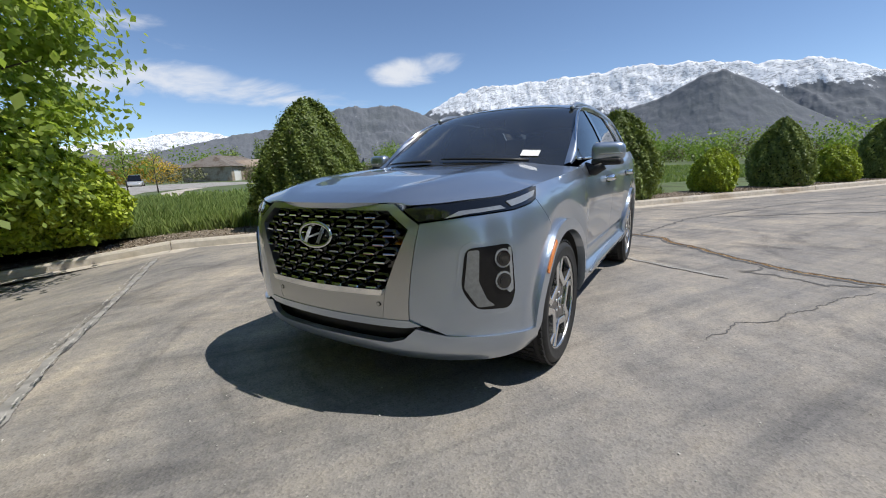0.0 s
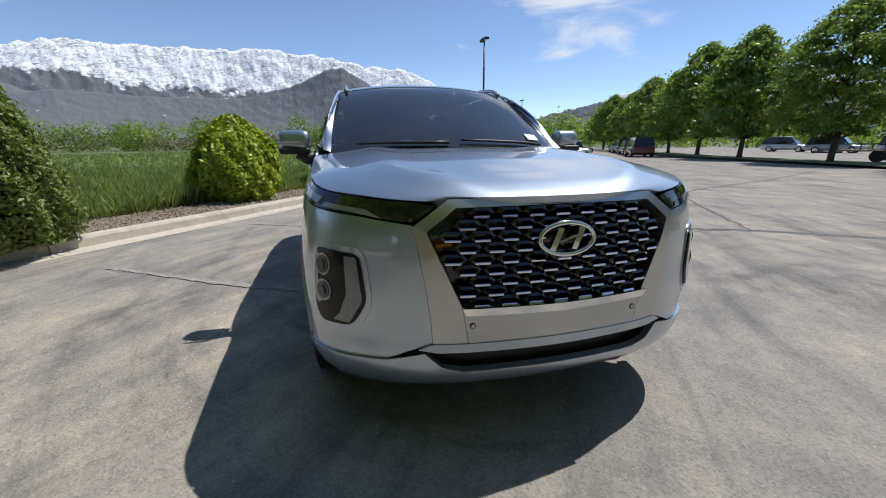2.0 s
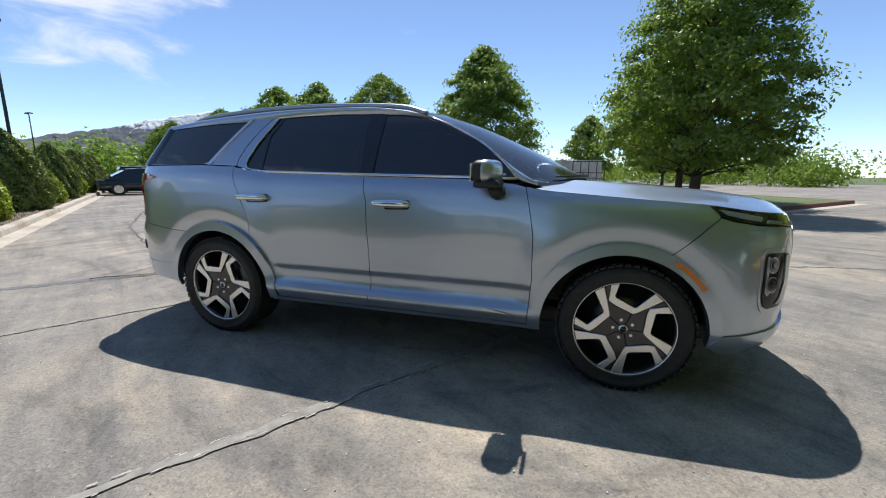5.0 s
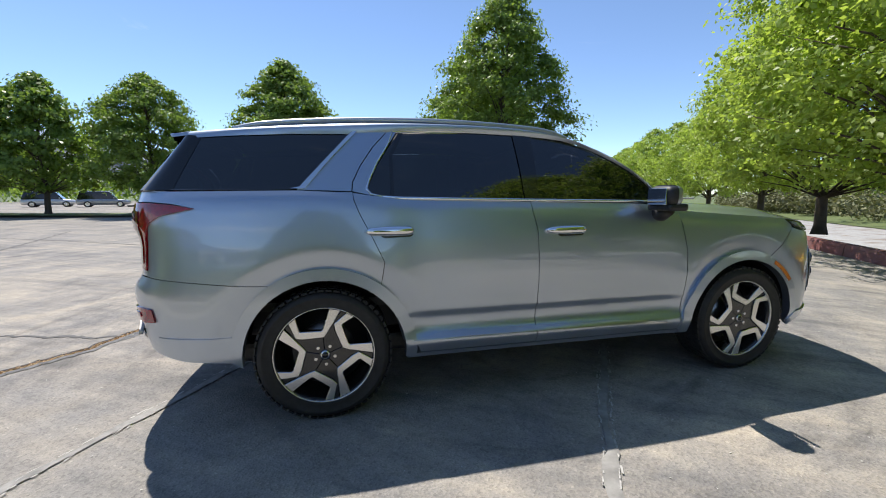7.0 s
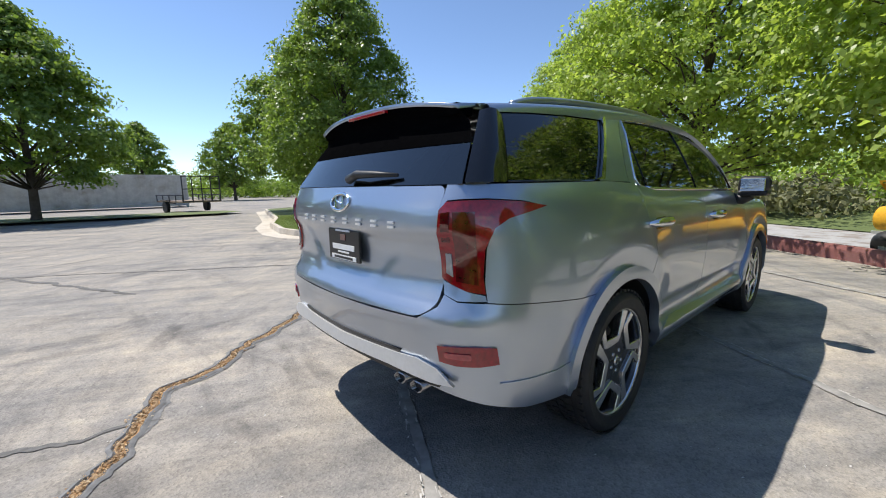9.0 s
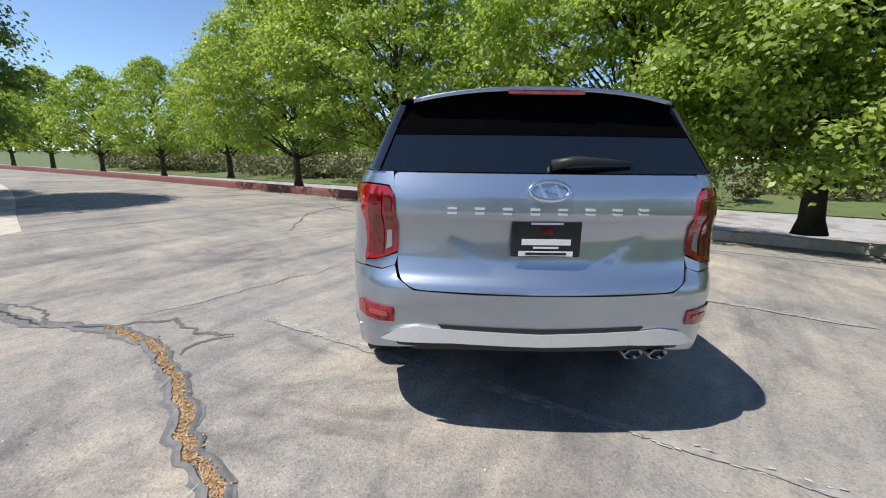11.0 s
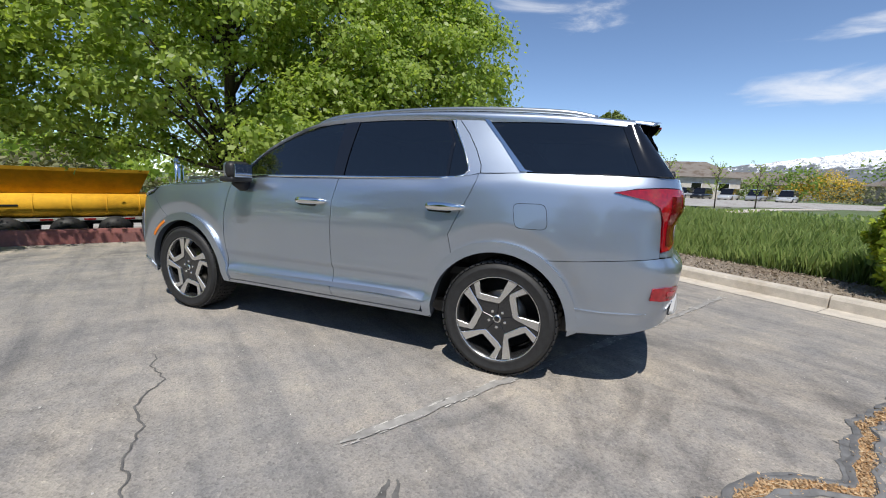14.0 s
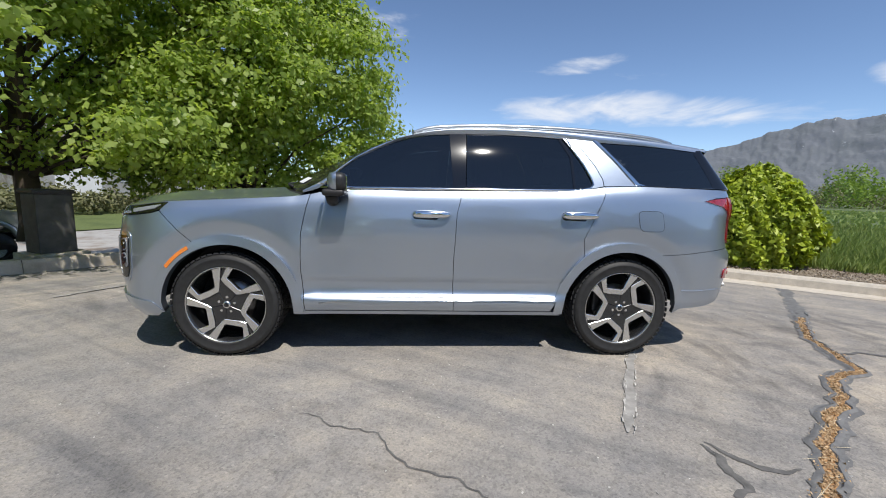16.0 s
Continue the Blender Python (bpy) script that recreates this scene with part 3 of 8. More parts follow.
def make_bush(name, seed, rx, height, shape, leaves, leaf, material, label, aspect=0.5, group="kerbside shrubs", shaggy=0.12):
    """shape: outline half-width (0 to 1) as a function of height (0 to 1)."""
    rng = np.random.default_rng(seed)
    root = thing(name, label, "shrub", group)
    h = rng.beta(1.15, 1.0, leaves)
    a = rng.uniform(0, 2 * math.pi, leaves)
    ph = rng.uniform(0, 6.28, 6)
    lump = 1 + 0.10 * np.sin(3 * a + ph[0] + 4 * h) + 0.07 * np.sin(7 * a + ph[1] - 9 * h) + 0.06 * np.sin(13 * a + ph[2] + 17 * h)
    r = rx * np.array([shape(v) for v in h]) * lump * (1 - np.abs(rng.normal(0, shaggy, leaves)))
    r += (rng.random(leaves) < 0.06) * rng.uniform(0, 0.1, leaves) * rx
    pts = np.stack([np.cos(a) * r, np.sin(a) * r, h * height * (1 + 0.05 * np.sin(5 * a + ph[3])) + rng.normal(0, 0.03, leaves)], axis=1)
    out = np.stack([np.cos(a), np.sin(a), 0.25 + 0.9 * (h - 0.3)], axis=1)
    pts[:, 2] = np.maximum(pts[:, 2], 0.03)
    bm = tube_bm([(0, 0, -0.05), (0.02, 0.01, height * 0.3), (0, 0, height * 0.75)], [0.09, 0.06, 0.02], 8)
    for k in range(9):
        an = k * 2.4
        bm = tube_bm([(0, 0, height * 0.1), (math.cos(an) * rx * 0.4, math.sin(an) * rx * 0.4, height * (0.2 + 0.05 * k)),
                      (math.cos(an) * rx * 0.65, math.sin(an) * rx * 0.65, height * (0.3 + 0.06 * k))], [0.035, 0.022, 0.008], 5, bm)
    part("stems", bm, M_BARK, root, smooth=True)
    # Closed near-black core: the shade deep inside the shrub, put into its colour.
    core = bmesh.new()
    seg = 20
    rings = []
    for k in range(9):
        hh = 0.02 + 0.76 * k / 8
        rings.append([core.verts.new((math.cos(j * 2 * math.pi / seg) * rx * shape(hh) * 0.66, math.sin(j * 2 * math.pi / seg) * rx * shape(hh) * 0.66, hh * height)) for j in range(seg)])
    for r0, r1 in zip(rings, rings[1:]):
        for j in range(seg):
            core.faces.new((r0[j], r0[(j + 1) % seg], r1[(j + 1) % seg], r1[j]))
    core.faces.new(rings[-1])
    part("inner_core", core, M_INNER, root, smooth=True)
    fast_mesh("foliage", leaf_quads(rng, pts, out, leaf, aspect, 0.8), 4, material, root)
    return root


M_INNER = plain("inner_shade_black", (0.018, 0.024, 0.01), 0.95, vary=0.4, scale=12)


CONE_H = (0, 0.06, 0.16, 0.32, 0.50, 0.66, 0.80, 0.90, 0.96, 1.0)
CONE_W = (0.80, 0.93, 1.0, 0.99, 0.91, 0.77, 0.58, 0.40, 0.24, 0.07)


def cone_shape(h):
    return float(np.interp(h, CONE_H, CONE_W))


def ball_shape(h):
    return max(0.08, math.sin(math.pi * min(1, 0.16 + 0.84 * h) ** 0.85) ** 0.55)


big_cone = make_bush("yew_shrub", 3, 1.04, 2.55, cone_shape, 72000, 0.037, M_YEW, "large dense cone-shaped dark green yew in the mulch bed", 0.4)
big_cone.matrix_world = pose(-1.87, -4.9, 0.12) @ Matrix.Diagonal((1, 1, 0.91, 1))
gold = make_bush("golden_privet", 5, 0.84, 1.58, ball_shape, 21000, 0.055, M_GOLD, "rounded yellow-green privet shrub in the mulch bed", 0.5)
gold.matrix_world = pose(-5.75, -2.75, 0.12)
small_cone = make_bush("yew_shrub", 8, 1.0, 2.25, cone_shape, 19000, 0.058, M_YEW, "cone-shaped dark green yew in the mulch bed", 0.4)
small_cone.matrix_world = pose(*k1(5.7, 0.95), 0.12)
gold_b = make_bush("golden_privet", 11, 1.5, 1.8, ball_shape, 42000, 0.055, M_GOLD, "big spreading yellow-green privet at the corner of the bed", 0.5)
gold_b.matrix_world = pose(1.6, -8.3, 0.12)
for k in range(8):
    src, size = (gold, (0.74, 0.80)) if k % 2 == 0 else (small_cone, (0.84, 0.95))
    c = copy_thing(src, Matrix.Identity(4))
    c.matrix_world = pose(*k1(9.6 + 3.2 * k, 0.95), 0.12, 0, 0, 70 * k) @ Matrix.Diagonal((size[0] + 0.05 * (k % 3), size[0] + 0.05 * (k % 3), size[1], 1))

road_tree = make_tree("linden_tree", 21, 8.8, 3.9, 1.5, CROWN_OVAL, 84000, 0.060, M_LEAF, "tall leafy green linden on the road verge", 0.17, 520, 0.56)
road_tree.matrix_world = pose(10.2, 2.1, 0.1)
road_tree_b = make_tree("linden_tree", 22, 8.4, 4.6, 1.4, CROWN_BROAD, 98000, 0.065, M_LEAF, "broad leafy green linden on the road verge", 0.2, 680, 0.58)
road_tree_b.matrix_world = pose(7.5, -4.7, 0.1)
corner_tree = make_tree("linden_tree", 23, 8.8, 3.55, 1.1, CROWN_BROAD, 104000, 0.063, M_LEAF, "full leafy green linden at the corner of the bed", 0.22, 700, 0.60)
corner_tree.matrix_world = pose(4.45, -7.5, -0.12)
lot_tree = make_tree("maple_tree", 31, 7.6, 3.0, 1.5, CROWN_CONE, 38000, 0.082, M_LEAF_DARK, "dense dark green conical tree in the parking lot", 0.15, 260, 0.55)
lot_tree.matrix_world = pose(-4.8, 24, 0) @ Matrix.Scale(1.2, 4)
lot_tree_b = make_tree("maple_tree", 32, 8.6, 3.15, 1.6, CROWN_OVAL, 40000, 0.088, M_LEAF_DARK, "dense dark green oval tree in the parking lot", 0.16, 280, 0.60)
lot_tree_b.matrix_world = pose(-13.3, 26.5, 0)
island_tree = make_tree("maple_tree", 33, 9.8, 3.15, 1.35, CROWN_CONE, 66000, 0.068, M_LEAF_DARK, "tall dark green tree on the lawn island", 0.19, 330, 0.58)
island_tree.matrix_world = pose(5.5, 14.3, 0.12)
row_tree = make_tree("linden_tree", 24, 7.9, 3.0, 1.5, CROWN_OVAL, 30000, 0.070, M_LEAF, "leafy yellow-green linden in the row along the road", 0.16, 280, 0.60)
row_tree.matrix_world = pose(16.6, 11.2, 0.2) @ Matrix.Scale(0.80, 4)
row_far = make_tree("linden_tree", 25, 7.9, 3.0, 1.5, CROWN_OVAL, 13000, 0.105, M_LEAF, "leafy yellow-green linden far along the road", 0.16, 220, 0.62)
row_far.matrix_world = pose(22.5, 22.5, 0.05) @ Matrix.Scale(0.80, 4)
lot_far = make_tree("maple_tree", 34, 7.8, 3.0, 1.5, CROWN_CONE, 14000, 0.135, M_LEAF_DARK, "dark green conical tree far across the lot", 0.15, 200, 0.62)
lot_far.matrix_world = pose(-20, 28, 0.05) @ Matrix.Scale(1.1, 4)
lot_far_b = make_tree("maple_tree", 35, 8.6, 3.1, 1.6, CROWN_OVAL, 15000, 0.14, M_LEAF_DARK, "dark green oval tree far across the lot", 0.16, 220, 0.66)
lot_far_b.matrix_world = pose(-26.5, 31, 0.05) @ Matrix.Scale(1.06, 4)
copies = [(road_tree, 13.5, 6.7, 0.90, 40), (row_tree, 19.0, 16.2, 0.78, 200),
          (row_far, 26, 29, 0.88, 310), (row_far, 30, 36, 0.86, 20), (row_far, 34.5, 44, 0.9, 100), (row_far, 39, 52, 0.9, 160),
          (lot_tree_b, 6.1, 19.4, 1.0, 50), (lot_far, -33, 34, 1.0, 200),
          (lot_far_b, -40, 37.5, 1.0, 250), (lot_far, -48, 41, 1.0, 300), (lot_far_b, -57, 45, 1.0, 10), (lot_far, -66, 50, 1.1, 60),
          (lot_far, 3, 60, 1.2, 10), (lot_far_b, 12, 55, 1.1, 70), (lot_far_b, -14, 62, 0.9, 190)]
for src, x, y, sc, rz in copies:
    c = copy_thing(src, Matrix.Identity(4))
    c.matrix_world = pose(x, y, 0.05, 0, 0, rz) @ Matrix.Scale(sc, 4)


# tall grass of the field, thickest next to the bed
def grass_blades(name, seed, n, s0, s1, o0, o1, height, width, material, label, clear_y=-1000.0):
    rng = np.random.default_rng(seed)
    s = rng.uniform(s0, s1, n)
    o = o0 + (o1 - o0) * rng.random(n) ** 1.6
    base = np.array(K1_P)[None, :] + s[:, None] * np.array(K1_D)[None, :] + o[:, None] * np.array(K1_N)[None, :]
    base = np.concatenate([base, np.full((n, 1), 0.1)], axis=1)
    keep = (base[:, 1] > clear_y) | (base[:, 0] < -34)
    base, s, o = base[keep], s[keep], o[keep]
    n = len(base)
    h = height * rng.uniform(0.45, 1.15, n) * (0.75 + 0.35 * np.sin(s * 1.3) * np.sin(o * 0.9 + 1))
    lean = rng.normal(0, 0.22, (n, 2)) * h[:, None]
    a = rng.uniform(0, 6.28, n)
    w = np.stack([np.cos(a), np.sin(a), np.zeros(n)], axis=1) * width * rng.uniform(0.6, 1.4, (n, 1)) * (1 + o[:, None] / 12)
    mid = base + np.concatenate([lean * 0.35, (h * 0.6)[:, None]], axis=1)
    top = base + np.concatenate([lean, h[:, None]], axis=1)
    v = np.stack([base - w, base + w, mid + w * 0.7, top], axis=1).reshape(-1, 3)
    return tagged(fast_mesh(name, v, 4, material, None, label), category="grass", kind="stuff")


grass_blades("tall_grass", 41, 85000, -9, 8, 1.35, 14, 0.42, 0.0055, M_GRASS, "tall green grass along the planting bed")
grass_blades("far_grass", 42, 34000, -25, 50, 6, 60, 0.26, 0.03, M_GRASS, "green grass of the far field", -27.0)

rgm = np.random.default_rng(45)
nm = 26000
sm, om = rgm.uniform(-7.5, 22, (nm, 1)), rgm.uniform(0.18, 1.55, (nm, 1))
chip_at = np.concatenate([np.array(K1_P) + sm * np.array(K1_D) + om * np.array(K1_N), rgm.uniform(0.128, 0.15, (nm, 1))], axis=1)
chip_at[:, 2] += [lot_z(x, y) for x, y in chip_at[:, :2]]
tagged(fast_mesh("mulch_chips", leaf_quads(rgm, chip_at, np.tile([0, 0, 1.0], (nm, 1)), 0.022, 0.4, 0.45), 4, M_BARKCHIP, None, "brown bark chips on the planting bed"), category="mulch", kind="stuff")


# ---- mountains ----
def mountain_range(name, dist, depth, profile, snowline, seed, label, rough=1.0):
    """A range along a bearing profile of (azimuth, elevation) degrees; snowline: elevation from which snow lies, by azimuth."""
    az = np.linspace(profile[0][0], profile[-1][0], int(abs(profile[-1][0] - profile[0][0]) * 9) + 2)
    el = np.interp(az, [p[0] for p in profile], [p[1] for p in profile])
    sl = np.interp(az, [p[0] for p in snowline], [p[1] for p in snowline])
    rows = 44
    bm = bmesh.new()
    col = bm.loops.layers.color.new("snow")
    grid, tone = [], {}
    for i, a in enumerate(az):
        line = []
        ridge = math.tan(radians(el[i])) * dist
        crag = dist * 0.0036 * rough * noise.fractal(Vector((a * 0.55, seed, 0)), 0.8, 2.2, 6)
        for k in range(rows + 1):
            f = k / rows
            d = dist - depth * (1 - f) * 0.55
            ar = radians(a)
            q = Vector((math.cos(ar) * d, math.sin(ar) * d, 0)) / (dist * 0.055)
            q.x += 1.3 * f
            q.z = seed + 4.6 * f
            spur = 1.0 - abs(noise.fractal(q, 0.85, 2.1, 7)) * 2.2
            fine = noise.fractal(q * 3.1, 0.8, 2.1, 5)
            bell = math.sin(math.pi * min(1, f * 0.94 + 0.02))
            z = ridge * (f ** 1.15) * (1 + 0.02 * fine) + crag * max(0.0, (f - 0.65) / 0.35) ** 2 + (spur - 0.45) * ridge * 0.046 * bell * rough + fine * ridge * 0.006 * bell
            v = bm.verts.new((math.cos(ar) * d, math.sin(ar) * d, z * d / dist - 8))
            e_here = math.degrees(math.atan2(z, d))
            tone[v] = 0.5 + (e_here - sl[i]) * 0.45 + 0.10 * (spur - 0.45) + 0.16 * fine
            line.append(v)
        back = bm.verts.new((math.cos(radians(a)) * (dist + depth), math.sin(radians(a)) * (dist + depth), -8))
        tone[back] = 0.5
        line.append(back)
        grid.append(line)
    for g0, g1 in zip(grid, grid[1:]):
        for k in range(rows + 1):
            f = bm.faces.new((g0[k], g1[k], g1[k + 1], g0[k + 1]))
            f.smooth = True
            for lp in f.loops:
                s = min(1.0, max(0, tone[lp.vert]))
                lp[col] = (s, s, s, 1)
    bmesh.ops.recalc_face_normals(bm, faces=bm.faces[:])
    return tagged(obj(name, bm, M_MOUNTAIN, None, label), category="mountain", kind="structure")


mountain_range("mountain_main", 3600, 1100,
               ((155, 2.0), (158, 4.2), (161, 4.9), (164, 6.6), (167, 8.2), (170, 9.5), (173, 9.6), (176, 9.9), (180, 10.7), (183, 10.9), (187, 11.2), (190, 10.9),
                (195, 10.6), (200, 10.4), (204, 10.3), (207, 10.2), (209, 9.4), (212, 8.0), (215, 6.6), (219, 5.0), (223, 3.0)),
               ((155, 7.5), (166, 6.6), (172, 7.0), (176, 7.6), (181, 6.6), (190, 6.3), (200, 6.6), (206, 7.4), (212, 7.2), (223, 7)), 3.0,
               "long snow-capped mountain range with dark foothills")
mountain_range("mountain_foothill", 2900, 800, ((166, 2.0), (171, 5.0), (175, 8.0), (178, 9.6), (180, 9.2), (184, 7.2), (190, 5.6), (200, 5.4), (207, 5.6), (212, 4.6), (217, 3.4), (222, 2.0)),
               ((160, 13), (223, 13)), 9.0, "dark foothill ridge in front of the snowy range", 0.22)
mountain_range("mountain_grey", 3300, 900, ((200, 2.0), (206, 4.5), (212, 6.4), (215.5, 7.9), (217, 8.4), (220, 8.4), (224, 8.2), (227, 7.5), (231, 6.0), (236, 5.2), (240, 4.4), (246, 3.0)),
               ((200, 8.3), (222, 8.6), (246, 9)), 15.0, "bare grey mountain with a trace of snow")
mountain_range("mountain_far", 4000, 500, ((222, 2.5), (230, 3.6), (236, 4.3), (240, 5.2), (243, 5.3), (248, 4.4), (254, 3.6), (262, 2.5), (270, 1.5)),
               ((222, 3.0), (270, 2.6)), 21.0, "far snow-covered mountain", 0.7)
mountain_range("mountain_north", 3800, 900, ((105, 2.5), (112, 5.0), (120, 6.6), (127, 7.3), (132, 7.0), (136, 7.3), (140, 6.4), (144, 5.3), (148, 4.3), (153, 3.2), (160, 2.2)),
               ((105, 4.6), (135, 4.8), (145, 4.8), (160, 6)), 27.0, "partly snow-covered mountain beyond the lot")


# ---- car materials ----
def paint_mat():
    m, t, b = nodes_of("silver_blue_metallic_paint")
    n = tex_noise(t, 900, 2, 0.5)
    n2 = tex_noise(t, 1.5, 4, 0.5)
    c = ramp(t, n.outputs["Fac"], ((0.35, (0.365, 0.423, 0.506)), (0.65, (0.465, 0.523, 0.607))))
    t.links.new(c.outputs[0], b.inputs["Base Color"])
    b.inputs["Metallic"].default_value = 0.90
    rr = t.nodes.new("ShaderNodeMapRange")
    t.links.new(n2.outputs["Fac"], rr.inputs["Value"])
    rr.inputs["To Min"].default_value, rr.inputs["To Max"].default_value = 0.33, 0.39
    t.links.new(rr.outputs[0], b.inputs["Roughness"])
    b.inputs["Coat Weight"].default_value, b.inputs["Coat Roughness"].default_value, b.inputs["Coat IOR"].default_value = 1.0, 0.012, 1.7
    return m


def glass_mat(name, tint, clear, rough=0.0, ior=1.6, haze=0.0):
    """Coated car glass: mirror-like at a slant, the tint seen through it."""
    m, t, b = nodes_of(name)
    fr = t.nodes.new("ShaderNodeFresnel")
    fr.inputs["IOR"].default_value = ior
    gl = t.nodes.new("ShaderNodeBsdfGlossy")
    gl.inputs["Roughness"].default_value = 0.02 + rough
    tr = t.nodes.new("ShaderNodeBsdfTransparent")
    tr.inputs["Color"].default_value = (*(c * clear for c in tint), 1)
    b.inputs["Base Color"].default_value = (0.006, 0.008, 0.009, 1)
    b.inputs["Roughness"].default_value = 0.03
    body = t.nodes.new("ShaderNodeMixShader")
    body.inputs[0].default_value = 0.35
    t.links.new(tr.outputs[0], body.inputs[1])
    t.links.new(b.outputs[0], body.inputs[2])
    mx = t.nodes.new("ShaderNodeMixShader")
    t.links.new(fr.outputs[0], mx.inputs[0])
    # Uneven pale film: glare and sky sheen on the glass, put in as colour.
    if haze:
        film = t.nodes.new("ShaderNodeBsdfDiffuse")
        film.inputs["Color"].default_value = (0.62, 0.62, 0.60, 1)
        hazed = t.nodes.new("ShaderNodeMixShader")
        spread = tex_noise(t, 1.7, 5, 0.6)
        amount = t.nodes.new("ShaderNodeMapRange")
        t.links.new(spread.outputs["Fac"], amount.inputs["Value"])
        amount.inputs["From Min"].default_value, amount.inputs["From Max"].default_value = 0.25, 0.75
        amount.inputs["To Min"].default_value, amount.inputs["To Max"].default_value = haze * 0.5, haze * 1.5
        t.links.new(amount.outputs[0], hazed.inputs[0])
        t.links.new(body.outputs[0], hazed.inputs[1])
        t.links.new(film.outputs[0], hazed.inputs[2])
        body = hazed
    t.links.new(body.outputs[0], mx.inputs[1])
    t.links.new(gl.outputs[0], mx.inputs[2])
    t.links.new(mx.outputs[0], t.nodes["Material Output"].inputs["Surface"])
    return m


M_PAINT = paint_mat()
M_SATIN = plain("satin_silver_trim", (0.50, 0.51, 0.515), 0.30, 0.95, 0.04, 200)
M_SKID = plain("pale_silver_paint", (0.58, 0.58, 0.575), 0.4, 0.35, 0.05, 60)
M_LETTER = plain("bright_lettering", (0.80, 0.81, 0.82), 0.3, 0.4, 0.04, 90)
M_CHROME = plain("chrome_trim", (0.80, 0.81, 0.82), 0.10, 1.0, 0.03, 50)
M_BLACK = plain("black_plastic", (0.018, 0.018, 0.019), 0.5, vary=0.3, scale=80)
# Black trim, with the shade under the spoiler put into its colour.
M_SHADE = plain("shade_black_trim", (0.003, 0.003, 0.0033), 1.0, vary=0.2)
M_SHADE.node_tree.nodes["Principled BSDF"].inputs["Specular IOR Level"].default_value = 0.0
M_STEEL = plain("sooty_steel", (0.34, 0.34, 0.345), 0.28, 1.0, 0.2, 60)
M_HOUSING = plain("smoked_lamp_cover", (0.010, 0.010, 0.011), 0.12, vary=0.2)
M_HOUSING.node_tree.nodes["Principled BSDF"].inputs["Specular IOR Level"].default_value = 0.3
M_GLOSS = plain("gloss_black", (0.006, 0.006, 0.007), 0.08, vary=0.2, coat=0.6)
M_RUBBER = plain("tyre_rubber", (0.018, 0.018, 0.0185), 0.62, vary=0.35, scale=25, bumps=0.15)
M_MACHINED = plain("machined_alloy", (0.78, 0.78, 0.77), 0.27, 1.0, 0.06, 120)
M_RIMDARK = plain("dark_grey_alloy", (0.045, 0.046, 0.048), 0.25, 0.6, 0.15, 60, coat=0.5)
M_RED = plain("red_lamp_lens", (0.28, 0.004, 0.010), 0.07, vary=0.35, scale=55, coat=1.0)
M_REDDARK = plain("dark_red_lens", (0.11, 0.003, 0.006), 0.08, vary=0.4, scale=40, coat=1.0)
M_REDPALE = plain("pale_red_lens", (0.42, 0.05, 0.055), 0.15, vary=0.3, scale=60, coat=1.0)
M_DRL = plain("clear_light_guide", (0.30, 0.32, 0.34), 0.12, 0.3, 0.15, 90, coat=1.0)
M_GUIDE = plain("smoky_light_guide", (0.20, 0.21, 0.215), 0.2, 0.0, 0.15, 60, coat=1.0)
M_LENS = plain("lamp_clear_lens", (0.46, 0.46, 0.45), 0.22, 0.0, 0.12, 90, coat=1.0)
M_AMBER = plain("amber_reflector", (0.75, 0.22, 0.03), 0.2, vary=0.25, scale=150, coat=0.6)
M_WINDSCREEN = glass_mat("windscreen_glass", (0.75, 0.85, 0.85), 0.5, 0.0, 1.95, 0.03)
M_PRIVACY = glass_mat("tinted_privacy_glass", (0.5, 0.55, 0.6), 0.12, 0.0, 1.85)
M_INTERIOR = plain("dark_interior", (0.06, 0.058, 0.055), 0.7, vary=0.3, scale=12)
M_SEAT = plain("leather_seat", (0.06, 0.056, 0.052), 0.5, vary=0.2, scale=20)
M_WHITE = plain("white_print", (0.80, 0.80, 0.79), 0.5, vary=0.04)
M_PLATE = plain("black_dealer_plate", (0.012, 0.013, 0.016), 0.35, vary=0.2)
M_DISC = plain("brake_disc_steel", (0.32, 0.31, 0.30), 0.35, 1.0, 0.12, 40)

# ---- the car's skin ----
PLAN = [(2.42, 0), (2.412, 0.2), (2.388, 0.40), (2.337, 0.58), (2.26, 0.73), (2.158, 0.852), (2.01, 0.942), (1.80, 0.978), (1.55, 0.985), (1.25, 0.99), (0.8, 0.988),
        (0, 0.988), (-0.8, 0.988), (-1.3, 0.986), (-1.65, 0.977), (-1.95, 0.955), (-2.20, 0.912), (-2.355, 0.845), (-2.45, 0.735), (-2.495, 0.56), (-2.522, 0.28), (-2.53, 0)]


def catmull(pts, per=24):
    out = []
    p = [Vector(q) for q in pts]
    first = p[0] * 2 - p[1]
    last = p[-1] * 2 - p[-2]
    if len(pts[0]) == 2:
        first, last = Vector((p[1].x, -p[1].y)) if abs(p[0].y) < 1e-6 else first, Vector((p[-2].x, -p[-2].y)) if abs(p[-1].y) < 1e-6 else last
    p = [first] + p + [last]
    for i in range(1, len(p) - 2):
        a, b, c, d = p[i - 1], p[i], p[i + 1], p[i + 2]
        for k in range(per):
            t = k / per
            out.append(0.5 * ((2 * b) + (c - a) * t + (2 * a - 5 * b + 4 * c - d) * t * t + (3 * b - a - 3 * c + d) * t ** 3))
    out.append(p[-2])
    return out


